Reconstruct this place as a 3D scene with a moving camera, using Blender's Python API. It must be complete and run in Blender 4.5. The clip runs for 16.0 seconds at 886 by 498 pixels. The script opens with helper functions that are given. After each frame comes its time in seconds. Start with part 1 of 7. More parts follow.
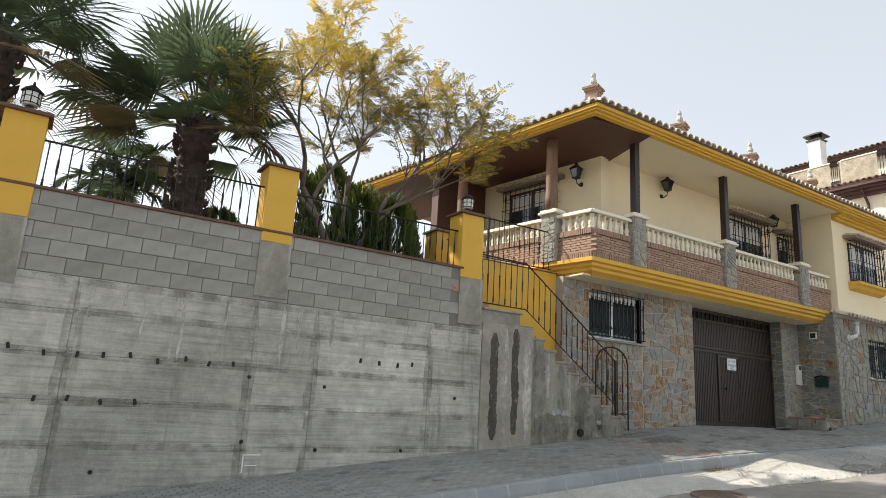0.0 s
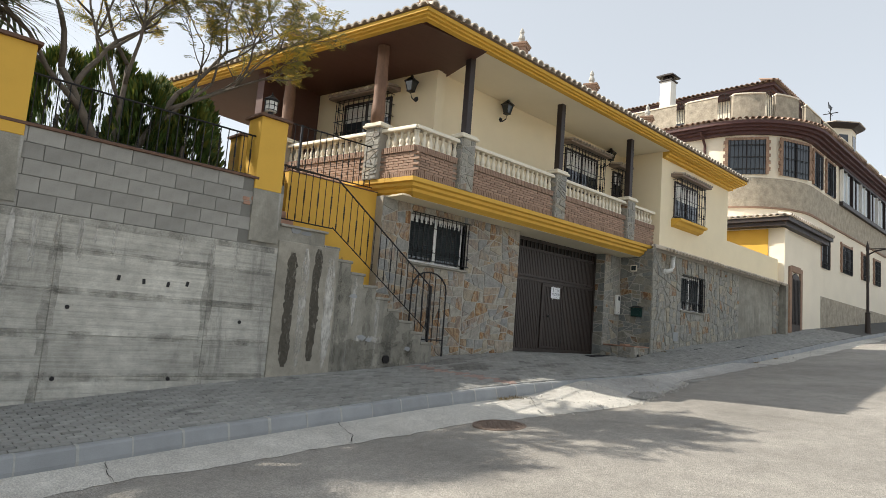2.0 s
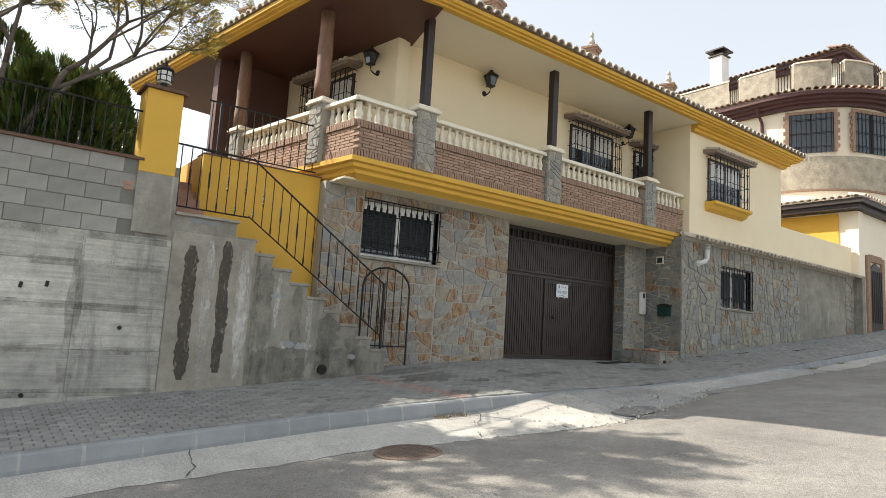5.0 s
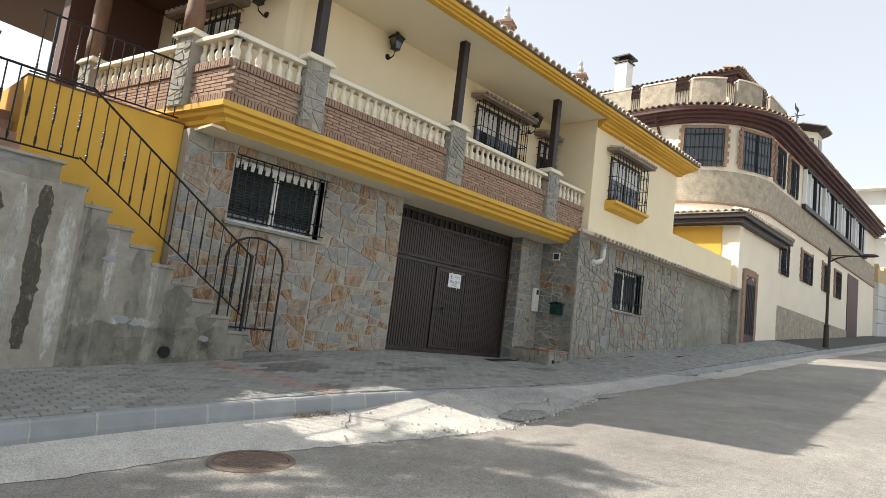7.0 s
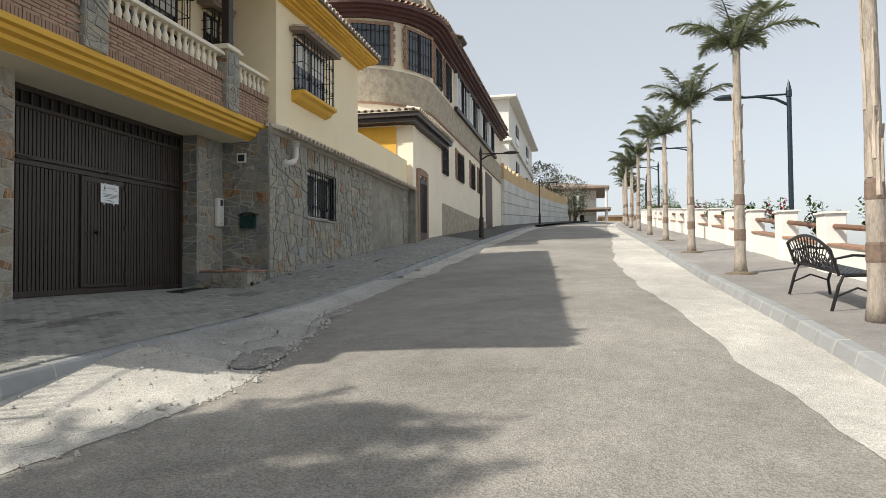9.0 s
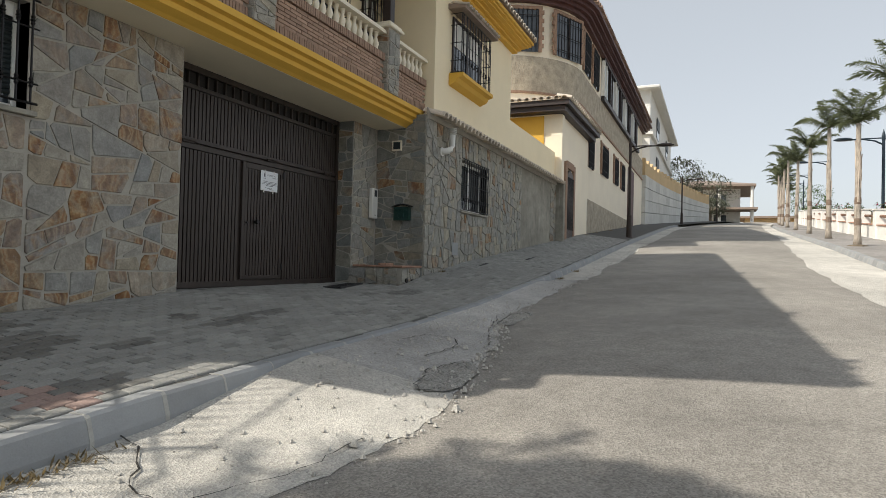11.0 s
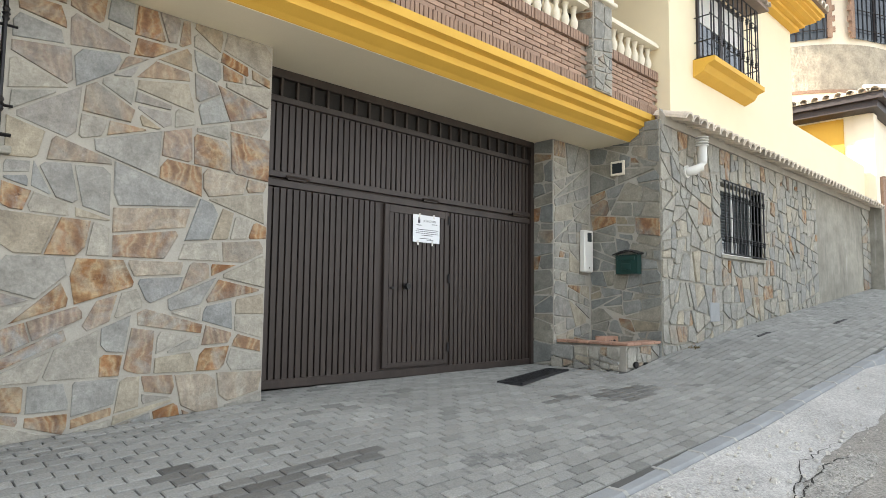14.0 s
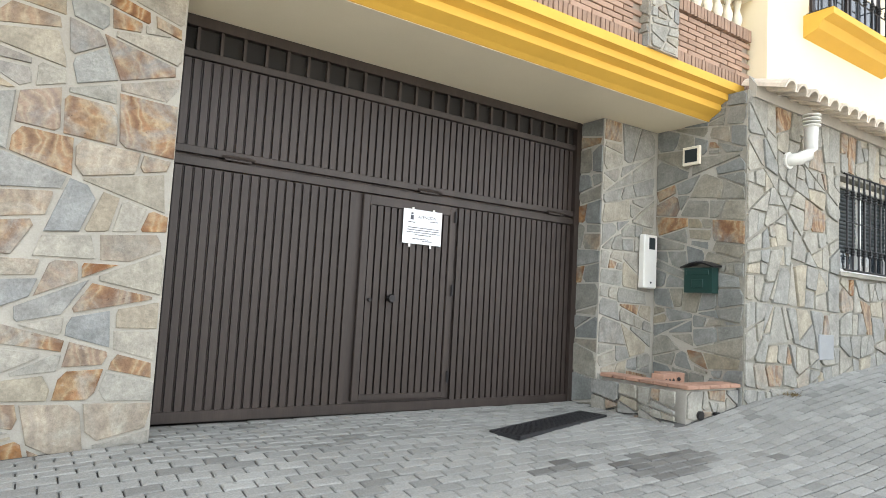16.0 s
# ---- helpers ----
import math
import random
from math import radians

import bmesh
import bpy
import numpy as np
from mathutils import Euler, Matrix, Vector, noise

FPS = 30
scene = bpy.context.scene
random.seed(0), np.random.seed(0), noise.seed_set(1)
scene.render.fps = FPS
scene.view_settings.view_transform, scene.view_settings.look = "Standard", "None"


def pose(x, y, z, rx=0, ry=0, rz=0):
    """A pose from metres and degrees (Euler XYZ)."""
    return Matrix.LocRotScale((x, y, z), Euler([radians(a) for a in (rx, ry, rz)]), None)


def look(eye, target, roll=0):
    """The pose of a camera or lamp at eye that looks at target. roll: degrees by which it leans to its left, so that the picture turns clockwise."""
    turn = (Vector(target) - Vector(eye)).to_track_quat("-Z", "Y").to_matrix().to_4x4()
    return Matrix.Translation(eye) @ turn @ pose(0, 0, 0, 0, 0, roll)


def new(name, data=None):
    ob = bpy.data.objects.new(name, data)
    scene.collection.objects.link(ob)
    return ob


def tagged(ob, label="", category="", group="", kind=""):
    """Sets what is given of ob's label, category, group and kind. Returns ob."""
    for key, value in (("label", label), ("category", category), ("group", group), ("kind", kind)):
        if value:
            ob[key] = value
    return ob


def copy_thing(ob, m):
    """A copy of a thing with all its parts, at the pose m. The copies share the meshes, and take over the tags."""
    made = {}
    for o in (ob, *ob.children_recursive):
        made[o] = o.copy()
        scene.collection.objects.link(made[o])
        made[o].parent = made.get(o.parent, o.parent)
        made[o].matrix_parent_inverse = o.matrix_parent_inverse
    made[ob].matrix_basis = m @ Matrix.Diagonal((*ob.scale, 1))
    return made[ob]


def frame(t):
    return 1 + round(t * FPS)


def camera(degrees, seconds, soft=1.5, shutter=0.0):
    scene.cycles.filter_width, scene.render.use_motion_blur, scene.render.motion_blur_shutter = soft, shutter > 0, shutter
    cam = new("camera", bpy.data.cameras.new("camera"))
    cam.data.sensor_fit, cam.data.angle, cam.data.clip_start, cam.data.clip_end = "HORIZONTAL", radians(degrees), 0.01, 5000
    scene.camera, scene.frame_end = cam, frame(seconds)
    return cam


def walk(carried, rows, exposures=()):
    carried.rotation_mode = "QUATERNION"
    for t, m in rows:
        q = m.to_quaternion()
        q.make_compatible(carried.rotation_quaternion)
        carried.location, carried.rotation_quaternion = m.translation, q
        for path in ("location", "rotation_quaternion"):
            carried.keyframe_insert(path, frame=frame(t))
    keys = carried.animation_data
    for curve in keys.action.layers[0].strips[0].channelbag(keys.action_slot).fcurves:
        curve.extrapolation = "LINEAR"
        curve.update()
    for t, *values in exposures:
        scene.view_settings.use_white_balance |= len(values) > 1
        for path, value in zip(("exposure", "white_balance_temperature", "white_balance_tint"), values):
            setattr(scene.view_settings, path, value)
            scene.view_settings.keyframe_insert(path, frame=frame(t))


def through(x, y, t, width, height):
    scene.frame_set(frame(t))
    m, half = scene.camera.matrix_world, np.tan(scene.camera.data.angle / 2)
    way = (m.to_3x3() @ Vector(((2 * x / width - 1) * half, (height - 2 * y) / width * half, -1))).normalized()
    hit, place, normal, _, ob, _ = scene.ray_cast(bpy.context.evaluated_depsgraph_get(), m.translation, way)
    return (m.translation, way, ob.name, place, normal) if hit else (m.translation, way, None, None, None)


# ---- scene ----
cam = camera(69.6, 16.0, soft=0.6)
PATH = [
    (0, (1.185, -0.301, 1.114), (2.232, 1.339, 1.574), 3.3),
    (0.5, (1.451, -0.309, 1.155), (2.527, 1.313, 1.614), 3.8),
    (1, (1.889, -0.479, 1.049), (2.978, 1.139, 1.487), 3.6),
    (1.5, (2.229, -0.404, 1.117), (3.358, 1.213, 1.455), 4.3),
    (1.9, (2.607, -0.327, 1.309), (3.878, 1.193, 1.579), 6.8),
    (2, (2.707, -0.331, 1.32), (4.087, 1.096, 1.561), 4.5),
    (2.5, (3.202, -0.543, 1.161), (4.62, 0.847, 1.407), 3.4),
    (3, (3.719, -0.538, 1.184), (5.088, 0.894, 1.456), 1.6),
    (3.2, (3.897, -0.386, 1.231), (5.282, 1.031, 1.501), 2.8),
    (5.3, (5.67, -0.328, 1.361), (6.85, 1.268, 1.608), 3.3),
    (5.5, (5.718, -0.28, 1.367), (6.912, 1.307, 1.597), 2.8),
    (6, (6.006, -0.035, 1.406), (7.41, 1.381, 1.565), 5.8),
    (6.5, (6.249, 0.212, 1.332), (7.755, 1.523, 1.453), 5.6),
    (7, (6.464, 0.505, 1.334), (7.904, 1.869, 1.588), 6.8),
    (7.5, (6.863, 1.131, 1.293), (8.539, 2.21, 1.451), 5.2),
    (8, (7.338, 1.628, 1.245), (9.17, 2.414, 1.411), 5.1),
    (8.2, (7.546, 1.839, 1.245), (9.425, 2.508, 1.385), 2.8),
    (10.3, (8.266, 2.898, 1.245), (10.241, 3.213, 1.267), -0.3),
    (10.5, (8.456, 3.058, 1.246), (10.415, 3.46, 1.281), 0.3),
    (11, (8.838, 3.462, 1.282), (10.677, 4.248, 1.323), 1.4),
    (11.5, (9.278, 3.753, 1.334), (11.089, 4.601, 1.347), 1.7),
    (12, (9.788, 3.963, 1.43), (11.461, 5.058, 1.456), 1.7),
    (12.5, (10.279, 4.141, 1.55), (11.881, 5.326, 1.711), 1.5),
    (13, (10.824, 4.246, 1.573), (12.344, 5.528, 1.789), 1.8),
    (13.5, (11.391, 4.46, 1.649), (12.7, 5.964, 1.809), 3.4),
    (14, (11.928, 4.566, 1.641), (13.313, 5.999, 1.807), 0.7),
    (14.5, (12.426, 4.65, 1.737), (13.72, 6.167, 1.886), 1.6),
    (15, (12.845, 4.805, 1.817), (14.038, 6.402, 1.974), 1.3),
    (15.5, (13.329, 4.795, 1.874), (14.376, 6.493, 2.009), 1.2),
    (16, (13.694, 4.967, 1.791), (14.796, 6.628, 1.958), 3.2),
]
walk(cam, [(t, look(eye, target, roll)) for t, eye, target, roll in PATH],
     [(0.0, 1.18), (1.5, 1.04), (3.0, 1.1), (5.5, 1.34), (6.5, 1.36), (7.2, 1.28), (8.0, 1.1), (10.3, 0.58), (11.0, 0.75), (11.5, 1.12), (12.0, 1.25), (13.0, 1.95), (14.0, 2.32), (15.0, 2.52), (16.0, 2.85)])

# ---------------------------------------------------------------- world, sun, exposure
SUN_FROM = Vector((-4.45, 5.25, 6.5)).normalized()
world = bpy.data.worlds.new("world")
world.use_nodes = True
scene.world = world
wn = world.node_tree
sky = wn.nodes.new("ShaderNodeTexSky")
sky.sky_type = "NISHITA"
sky.sun_disc = False
sky.sun_elevation = math.asin(SUN_FROM.z)
sky.sun_rotation = math.atan2(SUN_FROM.x, SUN_FROM.y)
sky.air_density, sky.dust_density, sky.ozone_density = 1.0, 1.6, 1.0
wn.nodes["Background"].inputs["Strength"].default_value = 0.12
haze = wn.nodes.new("ShaderNodeHueSaturation")
haze.inputs["Saturation"].default_value = 0.42
wn.links.new(sky.outputs[0], haze.inputs["Color"])
# thin even cloud veil over the blue
veil = wn.nodes.new("ShaderNodeMix")
veil.data_type = "RGBA"
veil.inputs[0].default_value = 0.6
veil.inputs[7].default_value = (2.85, 3.05, 3.2, 1)
wn.links.new(haze.outputs[0], veil.inputs[6])
wn.links.new(veil.outputs[2], wn.nodes["Background"].inputs["Color"])
sun_lamp = new("sun", bpy.data.lights.new("sun", "SUN"))
sun_lamp.data.energy, sun_lamp.data.angle, sun_lamp.data.color = 2.9, radians(0.6), (1.0, 0.93, 0.82)
sun_lamp.matrix_world = look(SUN_FROM * 60, (0, 0, 0))


# ---------------------------------------------------------------- mesh helpers
class MB:
    """Collects vertices and faces for one mesh."""

    def __init__(self):
        self.v, self.f = [], []

    def add(self, verts, faces):
        n = len(self.v)
        self.v += [tuple(p) for p in verts]
        self.f += [tuple(i + n for i in face) for face in faces]
        return self

    def box(self, x0, x1, y0, y1, z0, z1, c=0.0):
        if c <= 0:
            return self.add([(x0, y0, z0), (x1, y0, z0), (x1, y1, z0), (x0, y1, z0), (x0, y0, z1), (x1, y0, z1), (x1, y1, z1), (x0, y1, z1)],
                            [(3, 2, 1, 0), (4, 5, 6, 7), (0, 1, 5, 4), (1, 2, 6, 5), (2, 3, 7, 6), (3, 0, 4, 7)])
        bm = bmesh.new()
        bmesh.ops.create_cube(bm, size=1, matrix=Matrix.LocRotScale(((x0 + x1) / 2, (y0 + y1) / 2, (z0 + z1) / 2), None, (x1 - x0, y1 - y0, z1 - z0)))
        bmesh.ops.bevel(bm, geom=bm.edges[:], offset=c, segments=1, affect="EDGES")
        bm.verts.index_update()
        self.add([v.co for v in bm.verts], [[v.index for v in f.verts] for f in bm.faces])
        bm.free()
        return self

    def loft(self, rings, close=True, caps=True):
        n, k = len(self.v), len(rings[0])
        for r in rings:
            self.v += [tuple(p) for p in r]
        for i in range(len(rings) - 1):
            for j in range(k if close else k - 1):
                a, b = n + i * k + j, n + i * k + (j + 1) % k
                self.f.append((a, b, b + k, a + k))
        if caps and close:
            self.f.append(tuple(n + j for j in reversed(range(k))))
            self.f.append(tuple(n + (len(rings) - 1) * k + j for j in range(k)))
        return self

    def tube(self, pts, radii, sides=6):
        pts = [Vector(p) for p in pts]
        if not isinstance(radii, (list, tuple)):
            radii = [radii] * len(pts)
        rings = []
        for i, p in enumerate(pts):
            d = (pts[min(i + 1, len(pts) - 1)] - pts[max(i - 1, 0)]).normalized()
            a = d.orthogonal().normalized() if abs(d.z) > 0.9 else d.cross(Vector((0, 0, 1))).normalized()
            if abs(d.z) > 0.9:
                a = Vector((1, 0, 0)) - d * d.x
                a.normalize()
            b = d.cross(a)
            rings.append([p + (a * math.cos(2 * math.pi * j / sides) + b * math.sin(2 * math.pi * j / sides)) * radii[i] for j in range(sides)])
        return self.loft(rings)

    def lathe(self, profile, at=(0, 0, 0), sides=12):
        x, y, z = at
        return self.loft([[(x + r * math.cos(2 * math.pi * j / sides), y + r * math.sin(2 * math.pi * j / sides), z + h) for j in range(sides)] for h, r in profile])

    def extrude(self, outline, axis, a, b):
        """A closed outline of two coordinates, drawn out along an axis from a to b."""
        def put(p, t):
            return {"x": (t, p[0], p[1]), "y": (p[0], t, p[1]), "z": (p[0], p[1], t)}[axis]
        return self.loft([[put(p, a) for p in outline], [put(p, b) for p in outline]])

    def mesh(self, name, mat, smooth=False):
        me = bpy.data.meshes.new(name)
        me.from_pydata(self.v, [], self.f)
        bm = bmesh.new()
        bm.from_mesh(me)
        bmesh.ops.recalc_face_normals(bm, faces=bm.faces[:])
        bm.to_mesh(me)
        bm.free()
        if smooth:
            me.polygons.foreach_set("use_smooth", [True] * len(me.polygons))
        me.materials.append(mat)
        return me


def part(name, mb, mat=None, parent=None, label="", smooth=False):
    me = mb if isinstance(mb, bpy.types.Mesh) else mb.mesh(name, mat, smooth)
    ob = new(name, me)
    if parent is not None:
        ob.parent = parent
    if label:
        ob["label"] = label
    return ob


def thing(name, label, category, at=(0, 0, 0), group="", kind="", turn=0.0):
    ob = new(name)
    ob.empty_display_size = 0.1
    ob.matrix_basis = pose(at[0], at[1], at[2], 0, 0, turn)
    return tagged(ob, label, category, group, kind)


def lerp(table, x):
    if x <= table[0][0]:
        return table[0][1]
    for (a, p), (b, q) in zip(table, table[1:]):
        if x <= b:
            return p + (q - p) * (x - a) / (b - a)
    return table[-1][1]


# ---------------------------------------------------------------- materials
def material(name, rough=0.8, metal=0.0):
    m = bpy.data.materials.new(name)
    m.use_nodes = True
    n = m.node_tree.nodes
    b = n["Principled BSDF"]
    b.inputs["Roughness"].default_value, b.inputs["Metallic"].default_value = rough, metal
    return m, m.node_tree, b


def node(nt, kind, **values):
    nd = nt.nodes.new(kind)
    for k, v in values.items():
        nd.inputs[k].default_value = v
    return nd


def coords(nt, scale=(1, 1, 1)):
    tc = nt.nodes.new("ShaderNodeTexCoord")
    mp = nt.nodes.new("ShaderNodeMapping")
    mp.inputs["Scale"].default_value = scale
    nt.links.new(tc.outputs["Object"], mp.inputs["Vector"])
    return mp.outputs["Vector"]


def noise_tex(nt, vec, scale, detail=4.0, rough=0.6):
    t = node(nt, "ShaderNodeTexNoise", Scale=scale, Detail=detail, Roughness=rough)
    nt.links.new(vec, t.inputs["Vector"])
    return t.outputs["Fac"]


def ramp(nt, fac, stops, constant=False):
    r = nt.nodes.new("ShaderNodeValToRGB")
    r.color_ramp.interpolation = "CONSTANT" if constant else "LINEAR"
    while len(r.color_ramp.elements) < len(stops):
        r.color_ramp.elements.new(0.5)
    for e, (p, c) in zip(r.color_ramp.elements, stops):
        e.position = p
        e.color = (*c, 1) if not isinstance(c, float) else (c, c, c, 1)
    nt.links.new(fac, r.inputs["Fac"])
    return r.outputs["Color"]


def mix(nt, fac, a, b, how="MIX"):
    m = nt.nodes.new("ShaderNodeMix")
    m.data_type, m.blend_type = "RGBA", how
    for sock, val in ((m.inputs[0], fac), (m.inputs[6], a), (m.inputs[7], b)):
        if isinstance(val, (int, float)):
            sock.default_value = val
        elif isinstance(val, tuple):
            sock.default_value = (*val, 1)
        else:
            nt.links.new(val, sock)
    return m.outputs[2]


def bump(nt, b, height, strength=0.3, dist=0.01):
    n = node(nt, "ShaderNodeBump", Strength=strength, Distance=dist)
    nt.links.new(height, n.inputs["Height"])
    nt.links.new(n.outputs["Normal"], b.inputs["Normal"])


def plain(name, colour, rough=0.7, metal=0.0, vary=0.12, scale=6.0, fine=60.0, relief=0.15, dist=0.004, stretch=(1, 1, 1), per_piece=0.0):
    """Paint, plaster, metal or wood: a base colour with broad and fine variation and relief."""
    m, nt, b = material(name, rough, metal)
    vec = coords(nt, stretch)
    broad, grain = noise_tex(nt, vec, scale, 5), noise_tex(nt, vec, fine, 3)
    lo, hi = tuple(c * (1 - vary) for c in colour), tuple(min(1, c * (1 + vary)) for c in colour)
    col = ramp(nt, broad, [(0.3, lo), (0.7, hi)])
    col = mix(nt, 0.35, col, ramp(nt, grain, [(0.3, lo), (0.7, hi)]))
    if per_piece:
        info = nt.nodes.new("ShaderNodeObjectInfo")
        col = mix(nt, 1.0, col, ramp(nt, info.outputs["Random"], [(0.0, 1 - per_piece), (1.0, 1 + per_piece)]), "MULTIPLY")
    nt.links.new(col, b.inputs["Base Color"])
    if relief:
        bump(nt, b, grain, relief, dist)
    return m


def stone_material(name, stops, rusty=0.4):
    """Split slate: each stone has its own tone; some are stained by rings and clouds of rust."""
    m, nt, b = material(name, 0.8)
    vec = coords(nt)
    info = nt.nodes.new("ShaderNodeObjectInfo")

    def maths(op, a, c):
        n = nt.nodes.new("ShaderNodeMath")
        n.operation = op
        for sock, val in zip(n.inputs, (a, c)):
            if isinstance(val, (int, float)):
                sock.default_value = val
            else:
                nt.links.new(val, sock)
        return n.outputs[0]

    seed_a = maths("FRACT", maths("MULTIPLY", info.outputs["Random"], 17.31), 0.0)
    seed_b = maths("FRACT", maths("MULTIPLY", info.outputs["Random"], 53.77), 0.0)
    comb = nt.nodes.new("ShaderNodeCombineXYZ")
    nt.links.new(maths("MULTIPLY", seed_a, 40.0), comb.inputs[0])
    nt.links.new(maths("MULTIPLY", seed_b, 40.0), comb.inputs[2])
    off = nt.nodes.new("ShaderNodeVectorMath")
    off.operation = "ADD"
    nt.links.new(vec, off.inputs[0])
    nt.links.new(comb.outputs[0], off.inputs[1])
    v = off.outputs[0]
    base = ramp(nt, info.outputs["Random"], stops)
    cloud = node(nt, "ShaderNodeTexNoise", Scale=2.6, Detail=8.0, Roughness=0.62, Distortion=1.6)
    nt.links.new(v, cloud.inputs["Vector"])
    rings = node(nt, "ShaderNodeTexWave", Scale=2.2, Distortion=16.0, Detail=5.0)
    rings.inputs["Detail Scale"].default_value = 0.9
    nt.links.new(v, rings.inputs["Vector"])
    amount = ramp(nt, seed_a, [(1 - rusty - 0.05, 0.0), (1 - rusty * 0.5, 0.75), (1.0, 1.0)])
    mask = maths("MULTIPLY", amount, ramp(nt, cloud.outputs["Fac"], [(0.32, 0.0), (0.54, 1.0)]))
    rust = ramp(nt, rings.outputs["Fac"], [(0.0, (0.20, 0.085, 0.028)), (0.4, (0.33, 0.185, 0.08)), (0.75, (0.42, 0.30, 0.165)), (1.0, (0.30, 0.14, 0.05))])
    col = mix(nt, mask, base, rust)
    col = mix(nt, 0.5, col, ramp(nt, rings.outputs["Fac"], [(0.0, 0.9), (1.0, 1.07)]), "MULTIPLY")
    mid = noise_tex(nt, v, 7, 7, 0.66)
    fine = noise_tex(nt, v, 45, 6, 0.7)
    col = mix(nt, 0.9, col, ramp(nt, mid, [(0.28, 0.6), (0.72, 1.2)]), "MULTIPLY")
    col = mix(nt, 0.6, col, ramp(nt, fine, [(0.3, 0.62), (0.7, 1.3)]), "MULTIPLY")
    pale = noise_tex(nt, v, 13, 8, 0.75)
    col = mix(nt, ramp(nt, pale, [(0.60, 0.0), (0.70, 0.4)]), col, (0.50, 0.47, 0.41))
    pits = noise_tex(nt, v, 24, 5, 0.7)
    col = mix(nt, maths("MULTIPLY", amount, ramp(nt, pits, [(0.64, 0.0), (0.69, 0.8)])), col, (0.06, 0.035, 0.02))
    nt.links.new(col, b.inputs["Base Color"])
    bump(nt, b, mix(nt, 0.5, cloud.outputs["Fac"], fine), 0.75, 0.018)
    return m


M = {}
M["stone_warm"] = stone_material("flagstone_warm", [(0.0, (0.33, 0.33, 0.305)), (0.14, (0.275, 0.28, 0.27)), (0.28, (0.40, 0.365, 0.30)), (0.4, (0.34, 0.325, 0.275)), (0.5, (0.295, 0.295, 0.28)), (0.62, (0.40, 0.345, 0.25)), (0.74, (0.36, 0.345, 0.30)), (0.86, (0.42, 0.385, 0.315)), (0.94, (0.30, 0.30, 0.285)), (1.0, (0.37, 0.31, 0.22))], 0.55)
M["stone_grey"] = stone_material("flagstone_grey", [(0.0, (0.35, 0.335, 0.29)), (0.3, (0.275, 0.275, 0.255)), (0.55, (0.385, 0.36, 0.30)), (0.75, (0.315, 0.31, 0.275)), (1.0, (0.40, 0.355, 0.27))], 0.07)
# the grey flagstones again, with the shade of the side faces put into the tones
M["stone_side_shade"] = stone_material("flagstone_side_shade", [(0.0, (0.25, 0.255, 0.235)), (0.35, (0.195, 0.205, 0.195)), (0.6, (0.29, 0.27, 0.215)), (0.8, (0.225, 0.23, 0.21)), (1.0, (0.31, 0.27, 0.19))], 0.08)
M["mortar"] = plain("mortar", (0.39, 0.365, 0.315), 0.92, vary=0.16, scale=5, fine=90, relief=0.5)
M["cream"] = plain("cream_plaster", (0.85, 0.74, 0.52), 0.86, vary=0.05, scale=1.2, fine=120, relief=0.25, dist=0.003)
M["cream_soffit"] = plain("cream_soffit", (0.82, 0.74, 0.56), 0.86, vary=0.04, scale=1.5, fine=100, relief=0.15)
M["yellow"] = plain("yellow_plaster", (0.68, 0.40, 0.055), 0.72, vary=0.08, scale=2.2, fine=110, relief=0.25, dist=0.003)
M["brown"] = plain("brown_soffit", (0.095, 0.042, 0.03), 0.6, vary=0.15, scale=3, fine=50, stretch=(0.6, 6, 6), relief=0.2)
M["darkwood"] = plain("dark_wood", (0.028, 0.018, 0.016), 0.5, vary=0.3, scale=5, fine=60, stretch=(5, 5, 0.6), relief=0.3)
M["log"] = plain("log", (0.20, 0.11, 0.068), 0.65, vary=0.4, scale=4, fine=40, stretch=(3, 3, 0.8), relief=0.5, dist=0.01)
M["brick"] = plain("brick", (0.37, 0.245, 0.175), 0.85, vary=0.16, scale=9, fine=90, relief=0.4, per_piece=0.18)
M["mortar_dark"] = plain("brick_mortar", (0.30, 0.25, 0.20), 0.92, vary=0.15, scale=6, fine=90)
M["baluster"] = plain("cast_stone", (0.80, 0.74, 0.60), 0.75, vary=0.06, scale=5, fine=80, relief=0.15)
M["whitewash"] = plain("white_paint", (0.82, 0.81, 0.77), 0.7, vary=0.05, scale=3, fine=90)
M["iron"] = plain("black_iron", (0.018, 0.017, 0.018), 0.42, 0.4, vary=0.25, scale=20, fine=120, relief=0.15)
M["iron_brown"] = plain("brown_iron", (0.038, 0.027, 0.022), 0.5, 0.3, vary=0.3, scale=12, fine=120, relief=0.15)
M["tile"] = plain("roof_tile", (0.60, 0.53, 0.44), 0.88, vary=0.24, scale=7, fine=50, relief=0.4, per_piece=0.16)
M["tile_dark"] = plain("old_roof_tile", (0.27, 0.21, 0.17), 0.9, vary=0.2, scale=6, fine=50, relief=0.4)
M["tile_cap"] = plain("clay_cap", (0.13, 0.07, 0.045), 0.75, vary=0.25, scale=8, fine=60)
M["terracotta"] = plain("terracotta", (0.37, 0.215, 0.15), 0.8, vary=0.2, scale=8, fine=70, per_piece=0.2)
M["block"] = plain("concrete_block", (0.30, 0.29, 0.262), 0.93, vary=0.24, scale=4, fine=80, relief=0.6, dist=0.006, per_piece=0.13)
M["block_mortar"] = plain("block_mortar", (0.19, 0.185, 0.165), 0.95, vary=0.15, scale=5, fine=80)
M["paver"] = plain("paver", (0.30, 0.31, 0.315), 0.85, vary=0.14, scale=2, fine=90, relief=0.5, per_piece=0.12)
